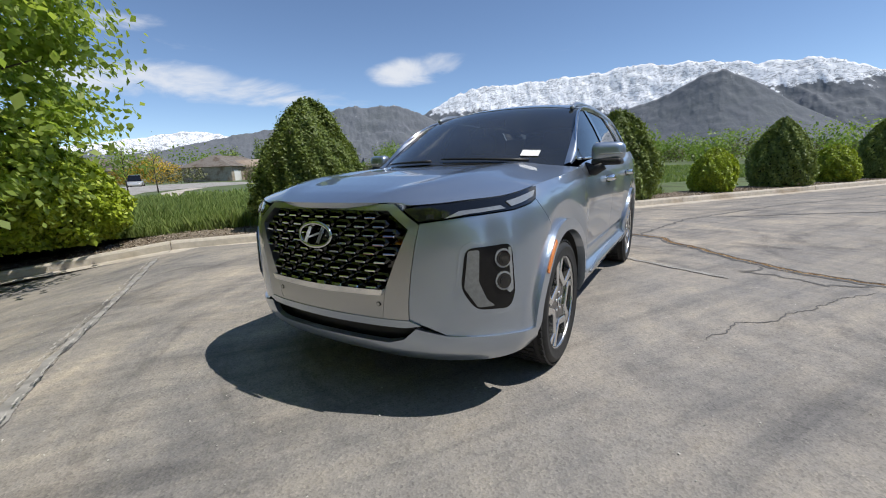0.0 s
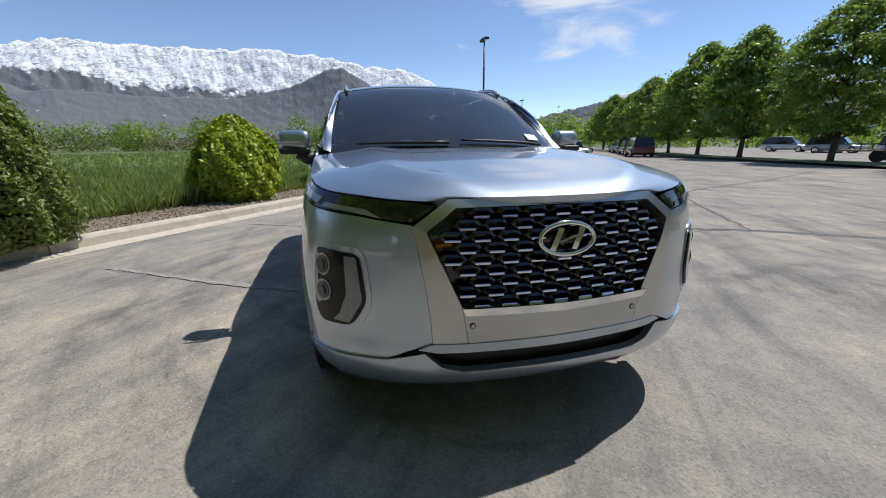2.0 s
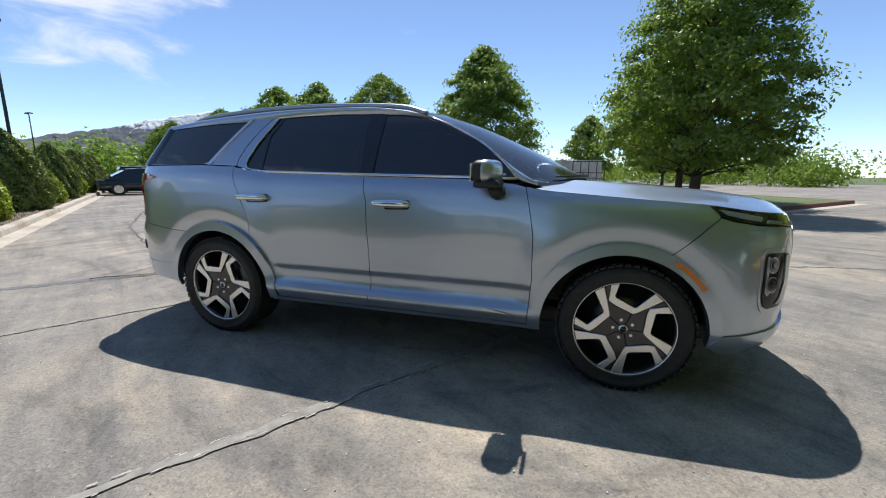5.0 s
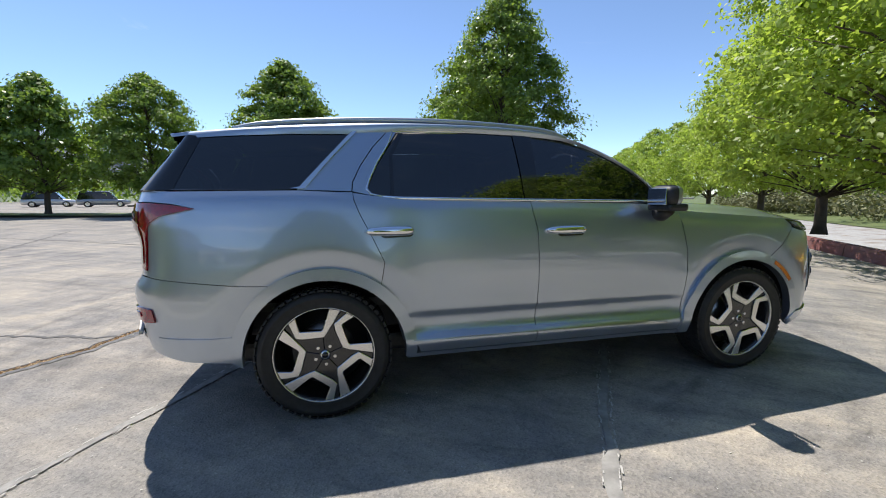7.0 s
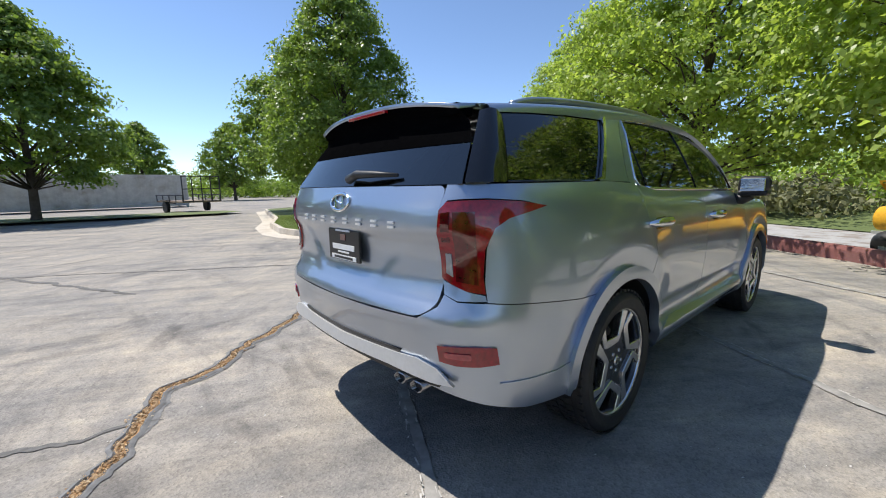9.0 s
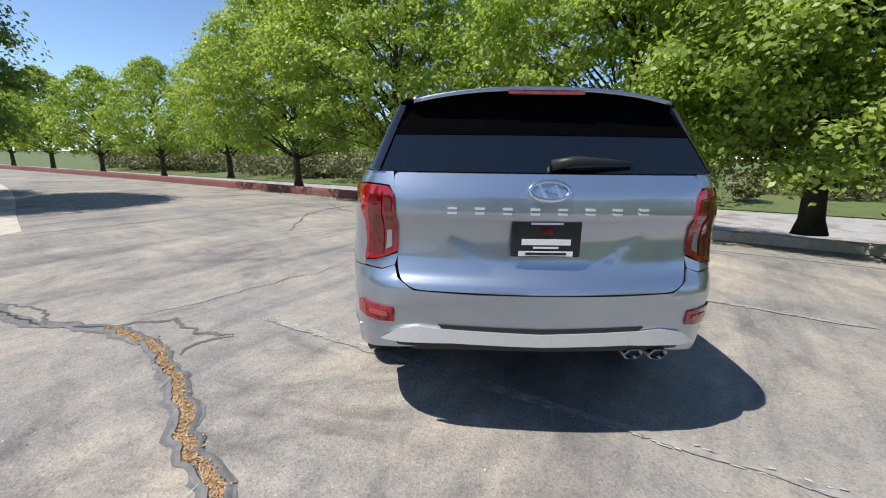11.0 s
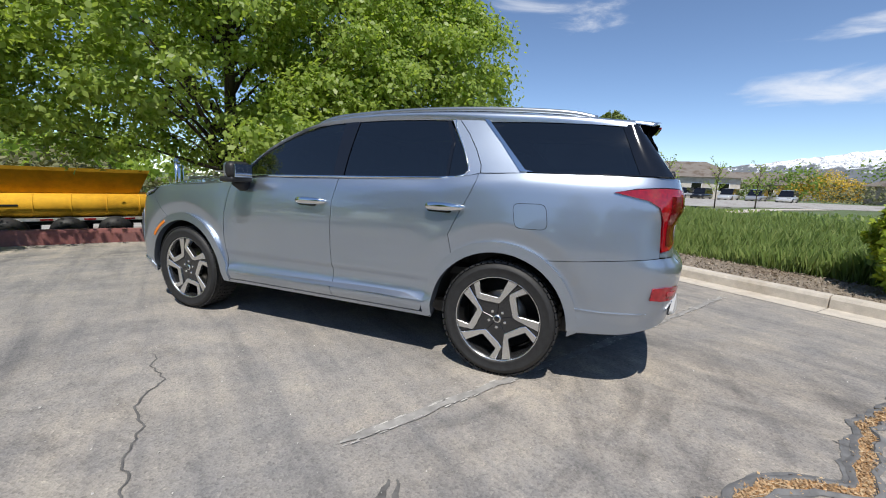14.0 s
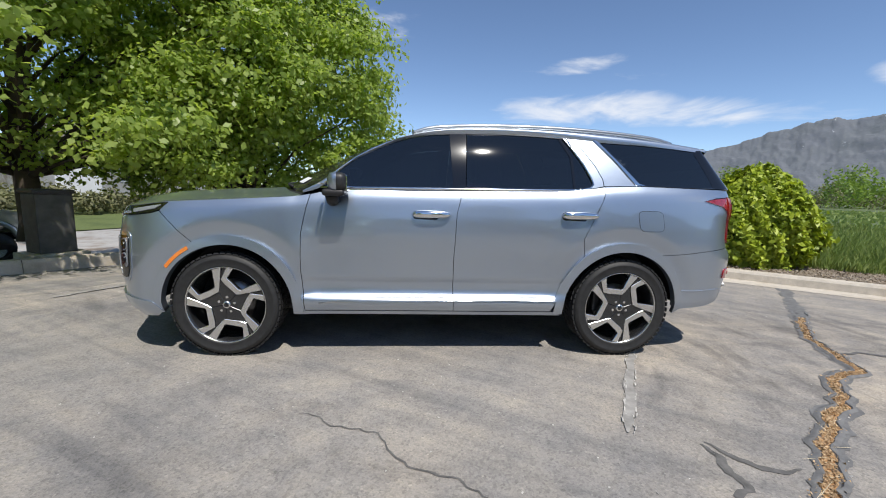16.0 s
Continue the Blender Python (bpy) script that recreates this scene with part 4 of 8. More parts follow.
_c = np.array([tuple(v) for v in catmull(PLAN)])
_seg = np.hypot(*np.diff(_c, axis=0).T)
_s = np.concatenate([[0], np.cumsum(_seg)])
S_END = float(_s[-1])
_t = np.gradient(_c, _s, axis=0)
_t /= np.linalg.norm(_t, axis=1, keepdims=True)
_n = np.stack([_t[:, 1], -_t[:, 0]], axis=1)
_n *= np.sign((_n * np.stack([_c[:, 0] * 0.2, _c[:, 1] + 1e-6], axis=1)).sum(1))[:, None]
_n[0], _n[-1] = (1, 0), (-1, 0)


def X(x):
    """Arc length along the side at which the skin stands at x."""
    return float(np.interp(-x, -_c[:, 0], _s))


def FY(y):
    half = len(_s) // 2
    return float(np.sign(y) * np.interp(abs(y), _c[:half // 2, 1], _s[:half // 2]))


def RY(y):
    a = int(len(_s) * 0.72)
    s = float(np.interp(abs(y), _c[a:, 1][::-1], _s[a:][::-1]))
    return s if y >= 0 else 2 * S_END - s


def smoothstep(a, b, v):
    t = min(1.0, max(0.0, (v - a) / (b - a)))
    return t * t * (3 - 2 * t)


def table(rows, sigma=0.012):
    z = np.arange(0.2, 1.4, 0.004)
    v = np.interp(z, [r[0] for r in rows], [r[1] for r in rows])
    k = np.exp(-0.5 * (np.arange(-15, 16) * 0.004 / sigma) ** 2)
    v = np.convolve(np.pad(v, 15, mode="edge"), k / k.sum(), mode="valid")
    return lambda q: float(np.interp(q, z, v))


TOP_X = [-2.6, -2.2, -1.55, -1.3, -0.98, -0.2, 0.58, 0.82, 0.95, 1.4, 1.84, 2.1, 2.3, 2.5]
TOP_Z = [1.292, 1.292, 1.297, 1.285, 1.246, 1.228, 1.212, 1.185, 1.155, 1.122, 1.093, 1.056, 1.024, 1.0]


def top_z(x):
    return float(np.interp(x, TOP_X, TOP_Z))


side_low = table(((0.28, -0.075), (0.32, -0.045), (0.40, -0.012), (0.60, 0.0), (0.8, 0.0), (1.4, 0.0)))
door_low = table(((0.30, -0.062), (0.35, -0.035), (0.398, -0.008), (0.442, -0.006), (0.452, -0.046), (0.50, -0.060), (0.562, -0.056), (0.586, -0.036), (0.66, -0.033), (0.75, -0.023), (0.88, -0.008), (1.02, 0.0), (1.4, 0.0)), 0.008)
side_up = table(((0.20, -0.085), (0.23, -0.062), (0.26, -0.050), (0.30, -0.040), (0.40, -0.024), (0.50, -0.012), (0.62, -0.003), (0.75, 0.0), (1.4, 0)), 0.012)
front_z = table(((0.25, -0.15), (0.29, -0.09), (0.33, -0.035), (0.40, -0.012), (0.47, -0.016), (0.52, -0.004), (0.66, 0.0), (0.85, 0.0), (0.95, -0.012), (1.02, -0.038), (1.06, -0.07), (1.3, -0.3)))
rear_z = table(((0.28, -0.19), (0.36, -0.10), (0.43, -0.035), (0.50, -0.012), (0.60, 0.004), (0.70, 0.022), (0.76, 0.030), (0.80, 0.020), (0.83, -0.012), (0.90, -0.038),
                (1.00, -0.045), (1.075, -0.030), (1.10, -0.006), (1.20, -0.012), (1.29, -0.045), (1.4, -0.08)))
WHEELS = ((1.425, 0.365), (-1.435, 0.365))


def skin(s, z, d=0.0):
    """A point of the outer skin at arc length s (negative: the car's right) and height z, d metres proud of it."""
    flip = 1.0
    if s < 0:
        s, flip = -s, -1.0
    if s > S_END:
        s, flip = 2 * S_END - s, -1.0
    x, y = float(np.interp(s, _s, _c[:, 0])), float(np.interp(s, _s, _c[:, 1]))
    nx, ny = float(np.interp(s, _s, _n[:, 0])), float(np.interp(s, _s, _n[:, 1]))
    ln = math.hypot(nx, ny)
    nx, ny = nx / ln, ny / ln
    doors = smoothstep(0.98, 0.80, x) * smoothstep(-1.08, -0.80, x)
    low = side_low(z) * (1 - doors) + door_low(z) * doors
    up = side_up(min(1.39, 0.20 + max(0.0, top_z(x) - z)))
    mid = smoothstep(1.05, 0.75, x) * smoothstep(-1.15, -0.85, x)
    side = low + up - 0.012 * mid
    for wx, wz in WHEELS:
        r = math.hypot((x - wx), (z - wz) * 1.02)
        side -= 0.024 * min(1.0, max(0.0, (0.628 - r) / 0.10)) * smoothstep(0.30, 0.62, z)
    wf, wr = max(nx, 0) ** 2, max(-nx, 0) ** 2
    half = 0.30 + (z - 0.88) * 1.1
    dish = smoothstep(half, half - 0.05, abs(y)) * smoothstep(0.835, 0.885, z) * smoothstep(1.095, 1.065, z)
    off = side * ny * ny - 0.009 * wr * dish + wf * front_z(z) + wr * rear_z(z) + d
    x += nx * off
    return Vector((x + 0.038 * smoothstep(-1.7, -2.35, x), (y + ny * off) * flip, z))


def shrink(poly, g):
    """Pull a polygon's outline in by g."""
    n = len(poly)
    area = sum(poly[i][0] * poly[(i + 1) % n][1] - poly[(i + 1) % n][0] * poly[i][1] for i in range(n))
    sg = 1 if area > 0 else -1
    out = []
    for i in range(n):
        a, b, c = Vector(poly[i - 1]), Vector(poly[i]), Vector(poly[(i + 1) % n])
        d0, d1 = (b - a), (c - b)
        if d0.length < 1e-6 or d1.length < 1e-6:
            out.append(tuple(b))
            continue
        d0, d1 = d0.normalized(), d1.normalized()
        n0, n1 = Vector((-d0.y, d0.x)) * sg, Vector((-d1.y, d1.x)) * sg
        m = n0 + n1
        k = g / max(0.35, m.length / 2) if m.length > 1e-6 else g
        out.append(tuple(b + (m.normalized() * k if m.length > 1e-6 else n0 * g)))
    return out


def panel_bm(poly, fn, step=(0.06, 0.05), thick=0.02, gap=0.0022):
    poly = [p for i, p in enumerate(poly) if (Vector(p) - Vector(poly[i - 1])).length > 1e-4]
    if gap:
        poly = shrink(poly, gap)
    bm = bmesh.new()
    bm.faces.new([bm.verts.new((a, b, 0)) for a, b in poly])
    for axis in (0, 1):
        lo, hi = min(p[axis] for p in poly), max(p[axis] for p in poly)
        count = max(1, int((hi - lo) / step[axis]))
        for k in range(1, count):
            co, no = [0, 0, 0], [0, 0, 0]
            co[axis], no[axis] = lo + (hi - lo) * k / count + 1.3e-5, 1
            bmesh.ops.bisect_plane(bm, geom=bm.verts[:] + bm.edges[:] + bm.faces[:], dist=1e-6, plane_co=co, plane_no=no)
    e = 2e-3
    normal = {}
    for v in bm.verts:
        a, b = v.co.x, v.co.y
        p = fn(a, b)
        n = (fn(a + e, b) - fn(a - e, b)).cross(fn(a, b + e) - fn(a, b - e))
        normal[v] = n.normalized()
        v.co = p
    centre = Vector((0, 0, 0.75))
    for v, n in normal.items():
        way = v.co - centre
        way.x *= 0.35
        if n.dot(way) < 0:
            normal[v] = -n
    bm.normal_update()
    vote = sum(f.normal.dot(normal[f.verts[0]]) * f.calc_area() for f in bm.faces)
    if vote < 0:
        bmesh.ops.reverse_faces(bm, faces=bm.faces[:])
    for f in bm.faces:
        f.smooth = True
    if thick:
        border = [ed for ed in bm.edges if ed.is_boundary]
        ret = bmesh.ops.extrude_edge_only(bm, edges=border)
        for ed in border:
            ed.smooth = False
        new_v = [g for g in ret["geom"] if isinstance(g, bmesh.types.BMVert)]
        near = {}
        for v in normal:
            near[tuple(round(c, 5) for c in v.co)] = normal[v]
        for v in new_v:
            n = near.get(tuple(round(c, 5) for c in v.co), Vector((0, 0, 0)))
            v.co = v.co - n * thick
    return bm


def flipped(bm):
    bmesh.ops.scale(bm, vec=(1, -1, 1), verts=bm.verts)
    bmesh.ops.reverse_faces(bm, faces=bm.faces[:])
    return bm


def both(name, poly, fn, material, parent, label="", step=(0.06, 0.05), thick=0.02, gap=0.0022):
    """The same panel on the car's left and right."""
    l = part(name, panel_bm(poly, fn, step, thick, gap), material, parent, label)
    r = part(name, flipped(panel_bm(poly, fn, step, thick, gap)), material, parent, label)
    return l, r


def sx(pts):
    return [(X(x), z) for x, z in pts]


def arc(cx, cz, r, a0, a1, n=18):
    return [(cx + r * math.cos(radians(a0 + (a1 - a0) * k / n)), cz + r * math.sin(radians(a0 + (a1 - a0) * k / n))) for k in range(n + 1)]


def topline(x0, x1, n=14, drop=0.0):
    return [(x0 + (x1 - x0) * k / n, top_z(x0 + (x1 - x0) * k / n) - drop) for k in range(n + 1)]


def rounded(poly, r, n=4):
    out = []
    m = len(poly)
    for i in range(m):
        a, b, c = Vector(poly[i - 1]), Vector(poly[i]), Vector(poly[(i + 1) % m])
        l = min(r, (a - b).length * 0.45, (c - b).length * 0.45)
        p, q = b + (a - b).normalized() * l, b + (c - b).normalized() * l
        for k in range(n + 1):
            t = k / n
            out.append(tuple(p * (1 - t) ** 2 + b * 2 * t * (1 - t) + q * t * t))
    return out


car = thing("suv", "silver-blue metallic family SUV parked on the asphalt", "car")
ARCH_F, ARCH_R = (1.425, 0.365), (-1.435, 0.365)
ARCH = 0.452

# fender, doors, quarter
fender = sx(topline(1.84, 0.86, 16)) + sx([(0.885, 1.07), (0.918, 0.90), (0.922, 0.64), (0.90, 0.335)]) + sx(arc(*ARCH_F, ARCH, 182, 66, 22)) + sx([(1.79, 0.955), (1.87, 1.03)])
both("front_fender", fender, skin, M_PAINT, car, step=(0.03, 0.02))
door_front_edge = [(0.86, 1.172), (0.885, 1.07), (0.918, 0.90), (0.922, 0.64), (0.90, 0.345)]
split = [(-0.165, 0.345), (-0.160, 0.50), (-0.155, 0.72), (-0.170, 1.06), (-0.195, 1.16), (-0.20, 1.227)]
front_door = sx(door_front_edge) + sx([(0.5, 0.345), (0.2, 0.345)]) + sx(split) + sx(topline(-0.20, 0.80, 10))[1:]
fd = both("front_door", front_door, skin, M_PAINT, car, step=(0.045, 0.018))
door_back = arc(*ARCH_R, 0.50, 8, 52, 10) + [(-1.105, 0.90), (-1.17, 1.04), (-1.235, 1.17), (-1.262, 1.24), (-1.268, 1.285)]
rear_door = sx(split[::-1]) + sx([(-0.5, 0.345), (-0.9, 0.345)]) + sx(door_back) + sx(topline(-1.268, -0.20, 12))[1:-1]
rd_ = both("rear_door", rear_door, skin, M_PAINT, car, step=(0.045, 0.018))
sill = sx([(0.90, 0.342), (0.5, 0.342), (0, 0.342), (-0.5, 0.342), (-0.925, 0.342), (-0.985, 0.31), (-0.5, 0.31), (0, 0.31), (0.5, 0.31), (0.97, 0.31)])
both("sill", sill, skin, M_PAINT, car, step=(0.1, 0.02), thick=0.08)
quarter = sx([(-1.268, 1.288), (-1.262, 1.24), (-1.235, 1.17), (-1.17, 1.04), (-1.105, 0.90)]) + sx(arc(*ARCH_R, 0.50, 52, 60, 3)) + sx(arc(*ARCH_R, ARCH, 62, 114, 12)) \
    + sx([(-1.78, 0.792), (-1.95, 0.806), (-2.12, 0.822), (-2.30, 0.838), (-2.372, 0.846), (-2.378, 0.92), (-2.372, 1.05), (-2.35, 1.13), (-2.29, 1.166), (-2.10, 1.204), (-2.22, 1.226), (-2.36, 1.236), (-2.40, 1.240), (-2.41, 1.292)]) \
    + sx(topline(-2.38, -1.268, 12))[1:-1]
both("rear_quarter", quarter, skin, M_PAINT, car, step=(0.03, 0.02), gap=0.0016)
for centre, a0, a1 in ((ARCH_F, -6, 186), (ARCH_R, -5, 178)):
    outer = [(x, max(z, 0.315)) for x, z in arc(*centre, 0.512, a0, a1, 34)]
    inner = [(x, max(z, 0.315)) for x, z in arc(*centre, 0.447, a1, a0, 34)]
    both("wheel_arch_trim", sx(outer + inner), lambda s, z: skin(s, z, 0.005 + 0.018 * smoothstep(0.30, 0.62, z)), M_PAINT, car, step=(0.04, 0.03), thick=0.05, gap=0)

# front bumper, lower lip, grille surround
bumper = sx(arc(*ARCH_F, ARCH, 66, -4, 18)) + sx([(1.93, 0.395), (2.10, 0.415)]) + [(FY(0.66), 0.43), (FY(0.56), 0.475), (FY(0.49), 0.50)] \
    + [(FY(0.495), 0.60), (FY(0.51), 0.72), (FY(0.535), 0.86), (FY(0.556), 0.956), (FY(0.66), 0.968), (FY(0.75), 0.980)] + sx([(2.06, 0.994), (1.93, 1.012), (1.87, 1.03), (1.79, 0.955)])
both("front_bumper", bumper, skin, M_PAINT, car, step=(0.035, 0.025))
lip = [(FY(0), 0.385), (FY(0.38), 0.385), (FY(0.46), 0.41), (FY(0.52), 0.466), (FY(0.66), 0.434)] + sx([(2.10, 0.420), (1.93, 0.400), (1.872, 0.33), (1.93, 0.285), (2.1, 0.268)]) + [(FY(0.6), 0.262), (FY(0.3), 0.262), (FY(0), 0.262)]
lip_full = lip + [(-s, z) for s, z in lip[::-1] if abs(s) > 1e-6]
part("front_lip", panel_bm(lip_full, lambda s, z: skin(s, z, 0.012), (0.06, 0.025), 0.03), M_PAINT, car)
intake = [(FY(-0.64), 0.50), (FY(-0.60), 0.36), (FY(0), 0.35), (FY(0.60), 0.36), (FY(0.64), 0.50), (FY(0), 0.51)]
part("lower_intake", panel_bm(intake, lambda s, z: skin(s, z, -0.05), (0.08, 0.03), 0.0, 0), M_BLACK, car, "black lower air intake")
ledge = [(FY(-0.545), 0.478), (FY(-0.47), 0.465), (FY(0), 0.462), (FY(0.47), 0.465), (FY(0.545), 0.478), (FY(0.49), 0.503), (FY(0), 0.503), (FY(-0.49), 0.503)]
part("bumper_ledge", panel_bm(ledge, lambda s, z: skin(s, z, 0.010), (0.06, 0.02), 0.06, 0), M_PAINT, car)
mesh_back = [(FY(-0.51), 0.935), (FY(-0.40), 1.02), (FY(0), 1.02), (FY(0.40), 1.02), (FY(0.51), 0.935), (FY(0.38), 0.64), (FY(0), 0.635), (FY(-0.38), 0.64)]
frame_part = part("grille", panel_bm(mesh_back, lambda s, z: skin(s, z, -0.055), (0.08, 0.05), 0, 0), M_GLOSS, car, "black grille with bright links")
top_strip = [(FY(-0.555), 0.948), (FY(-0.432), 1.040), (FY(-0.2), 1.044), (FY(0), 1.045), (FY(0.2), 1.044), (FY(0.432), 1.040), (FY(0.555), 0.948), (FY(0.508), 0.930), (FY(0.405), 1.012), (FY(0), 1.016), (FY(-0.405), 1.012), (FY(-0.508), 0.930)]
part("grille_frame", panel_bm(top_strip, lambda s, z: skin(s, z, 0.006), (0.05, 0.02), 0.05, 0), M_SATIN, frame_part, "satin silver grille surround")
side_strip = [(FY(0.555), 0.948), (FY(0.535), 0.86), (FY(0.51), 0.72), (FY(0.495), 0.60), (FY(0.49), 0.503), (FY(0.36), 0.503), (FY(0.385), 0.652), (FY(0.44), 0.78), (FY(0.508), 0.930)]
both("grille_frame", side_strip, lambda s, z: skin(s, z, 0.006), M_SATIN, frame_part, "satin silver grille surround", (0.04, 0.03), 0.05, 0)
low_strip = [(FY(-0.358), 0.503), (FY(0), 0.503), (FY(0.358), 0.503), (FY(0.383), 0.650), (FY(0), 0.645), (FY(-0.383), 0.650)]
part("grille_frame", panel_bm(low_strip, lambda s, z: skin(s, z, 0.006), (0.06, 0.03), 0.05, 0), M_SATIN, frame_part, "satin silver panel below the grille")
low_bar = [(FY(-0.385), 0.655), (FY(0), 0.650), (FY(0.385), 0.655), (FY(0.373), 0.628), (FY(0), 0.620), (FY(-0.373), 0.628)]
part("grille_bar", panel_bm(low_bar, lambda s, z: skin(s, z, 0.030), (0.06, 0.02), 0.03, 0), M_CHROME, frame_part, "bright lower grille bar")



def cell_mesh():
    """One grille link: a dark six-sided loop with a bright bar across its top."""
    bm = bmesh.new()
    w, h = 0.052, 0.0195
    out = [(-w, 0), (-w * 0.62, h), (w * 0.62, h), (w, 0), (w * 0.62, -h), (-w * 0.62, -h)]
    inn = [(-w * 0.72, 0), (-w * 0.45, h * 0.5), (w * 0.45, h * 0.5), (w * 0.72, 0), (w * 0.45, -h * 0.5), (-w * 0.45, -h * 0.5)]
    f0 = [bm.verts.new((0.006, y, z)) for y, z in out]
    f1 = [bm.verts.new((0.014, y, z)) for y, z in inn]
    f2 = [bm.verts.new((-0.03, y * 0.9, z * 0.9)) for y, z in inn]
    f3 = [bm.verts.new((-0.03, y, z)) for y, z in out]
    for a, b in ((f3, f0), (f0, f1), (f1, f2)):
        for k in range(6):
            bm.faces.new((a[k], a[(k + 1) % 6], b[(k + 1) % 6], b[k]))
    bmesh.ops.recalc_face_normals(bm, faces=bm.faces[:])
    bar = box_bm((0.012, 0.058, 0.0105), (0.018, 0, -0.0135), 0.003, segments=1)
    n0 = len(bm.faces)
    merge(bm, bar)
    bm.faces.ensure_lookup_table()
    for f in bm.faces[n0:]:
        f.material_index = 1
    me = bpy.data.meshes.new("grille_link")
    bm.to_mesh(me)
    bm.free()
    me.materials.append(M_GLOSS)
    me.materials.append(M_CHROME)
    return me


cell = cell_mesh()
rows_n = 9
for r in range(rows_n):
    z = 0.668 + r * 0.0405
    half = (0.375 + (z - 0.645) * (0.125 / 0.285)) if z < 0.93 else 0.50 - (z - 0.93) * 1.15
    y = 0.052 if r % 2 else 0.0
    ys = []
    while y < half - 0.035:
        ys += [y] if y == 0 else [y, -y]
        y += 0.104
    for y in ys:
        if math.hypot(y / 0.115, (z - 0.895) / 0.06) < 0.75:
            continue
        p = skin(FY(y), z, -0.012)
        q = skin(FY(y + 0.01), z, -0.012) - skin(FY(y - 0.01), z, -0.012)
        ob = new("grille_link", cell)
        ob.matrix_world = Matrix.Translation(p) @ pose(0, 0, 0, 0, 0, math.degrees(math.atan2(q.y, q.x)) - 90)
        ob.parent = frame_part


def ring_bm(fn, a, b, width, proud, segs=40, sec=8):
    """An oval ring laid on a surface fn(u, v, d)."""
    bm = bmesh.new()
    rings = []
    for k in range(segs):
        an = 2 * math.pi * k / segs
        ring = []
        for j in range(sec):
            q = 2 * math.pi * j / sec
            ra, rb = a + math.cos(q) * width, b + math.cos(q) * width
            ring.append(bm.verts.new(fn(ra * math.cos(an), rb * math.sin(an), proud + math.sin(q) * width * 0.7)))
        rings.append(ring)
    for k in range(segs):
        for j in range(sec):
            f = bm.faces.new((rings[k][j], rings[k][(j + 1) % sec], rings[(k + 1) % segs][(j + 1) % sec], rings[(k + 1) % segs][j]))
            f.smooth = True
    bmesh.ops.recalc_face_normals(bm, faces=bm.faces[:])
    return bm


def flat_on(fn, poly, thick=0.006, step=(0.03, 0.03)):
    return panel_bm(poly, fn, step, thick, 0)


def emblem(fn, parent, a, b):
    """An oval ring with three slanted strokes."""
    e = ring_bm(fn, a, b, 0.009, 0.006)
    for poly in ([(-0.70, -0.68), (-0.50, -0.82), (-0.14, 0.72), (-0.34, 0.80)], [(0.70, 0.68), (0.50, 0.82), (0.14, -0.72), (0.34, -0.80)],
                 [(-0.38, -0.16), (0.32, 0.28), (0.38, 0.12), (-0.32, -0.30)]):
        merge(e, flat_on(lambda u, v: fn(u, v, 0.010), [(p * a * 0.95, q * b * 0.9) for p, q in poly], 0.012))
    return part("emblem", e, M_CHROME, parent, "oval chrome emblem")


front_fn = lambda u, v, d: skin(FY(u) if abs(u) > 1e-9 else 0.0, 0.895 + v, 0.02 + d)
emblem(front_fn, frame_part, 0.108, 0.058)
for y in (-0.345, 0.345):
    p = skin(FY(y), 0.577, 0.006)
    part("parking_sensor", tube_bm([p - Vector((0.004, 0, 0)), p + Vector((0.003, 0, 0))], 0.0115, 14), M_BLACK, car)
    part("parking_sensor", tube_bm([p, p + Vector((0.0045, 0, 0))], 0.008, 14), M_SATIN, car)

# head lamps
lamp = [(FY(0.553), 0.962), (FY(0.475), 1.018), (FY(0.56), 1.030), (FY(0.66), 1.036), (FY(0.75), 1.044)] + sx([(2.12, 1.054), (2.0, 1.067), (1.90, 1.081), (1.815, 1.090), (1.87, 1.035), (1.93, 1.016), (2.06, 0.998)]) + [(FY(0.75), 0.984), (FY(0.66), 0.972)]
lamp_l, lamp_r = both("headlamp", lamp, lambda s, z: skin(s, z, 0.004), M_GLOSS, car, "dark glossy headlamp", (0.04, 0.02), 0.03, 0.001)
drl = sx([(2.10, 1.035), (1.93, 1.062), (1.86, 1.072), (1.90, 1.045), (2.0, 1.025), (2.08, 1.012)])
for lm, fl in ((lamp_l, 0), (lamp_r, 1)):
    for poly in (drl, [(FY(0.66), 0.975)] + [(FY(0.76), 0.992)] + sx([(2.11, 1.005), (2.13, 1.02)]) + [(FY(0.72), 1.005)]):
        bm_ = panel_bm(poly, lambda s, z: skin(s, z, 0.010), (0.03, 0.02), 0.008, 0)
        part("light_guide", flipped(bm_) if fl else bm_, M_DRL, lm, "clear light strip")
    for yy, zz in ((0.60, 0.985), (0.665, 0.990)):
        bm_ = panel_bm([(FY(yy) - 0.018, zz - 0.012), (FY(yy) + 0.018, zz - 0.010), (FY(yy) + 0.02, zz + 0.012), (FY(yy) - 0.014, zz + 0.008)], lambda s, z: skin(s, z, 0.008), (0.03, 0.02), 0.006, 0)
        part("lamp_module", flipped(bm_) if fl else bm_, M_RIMDARK, lm)

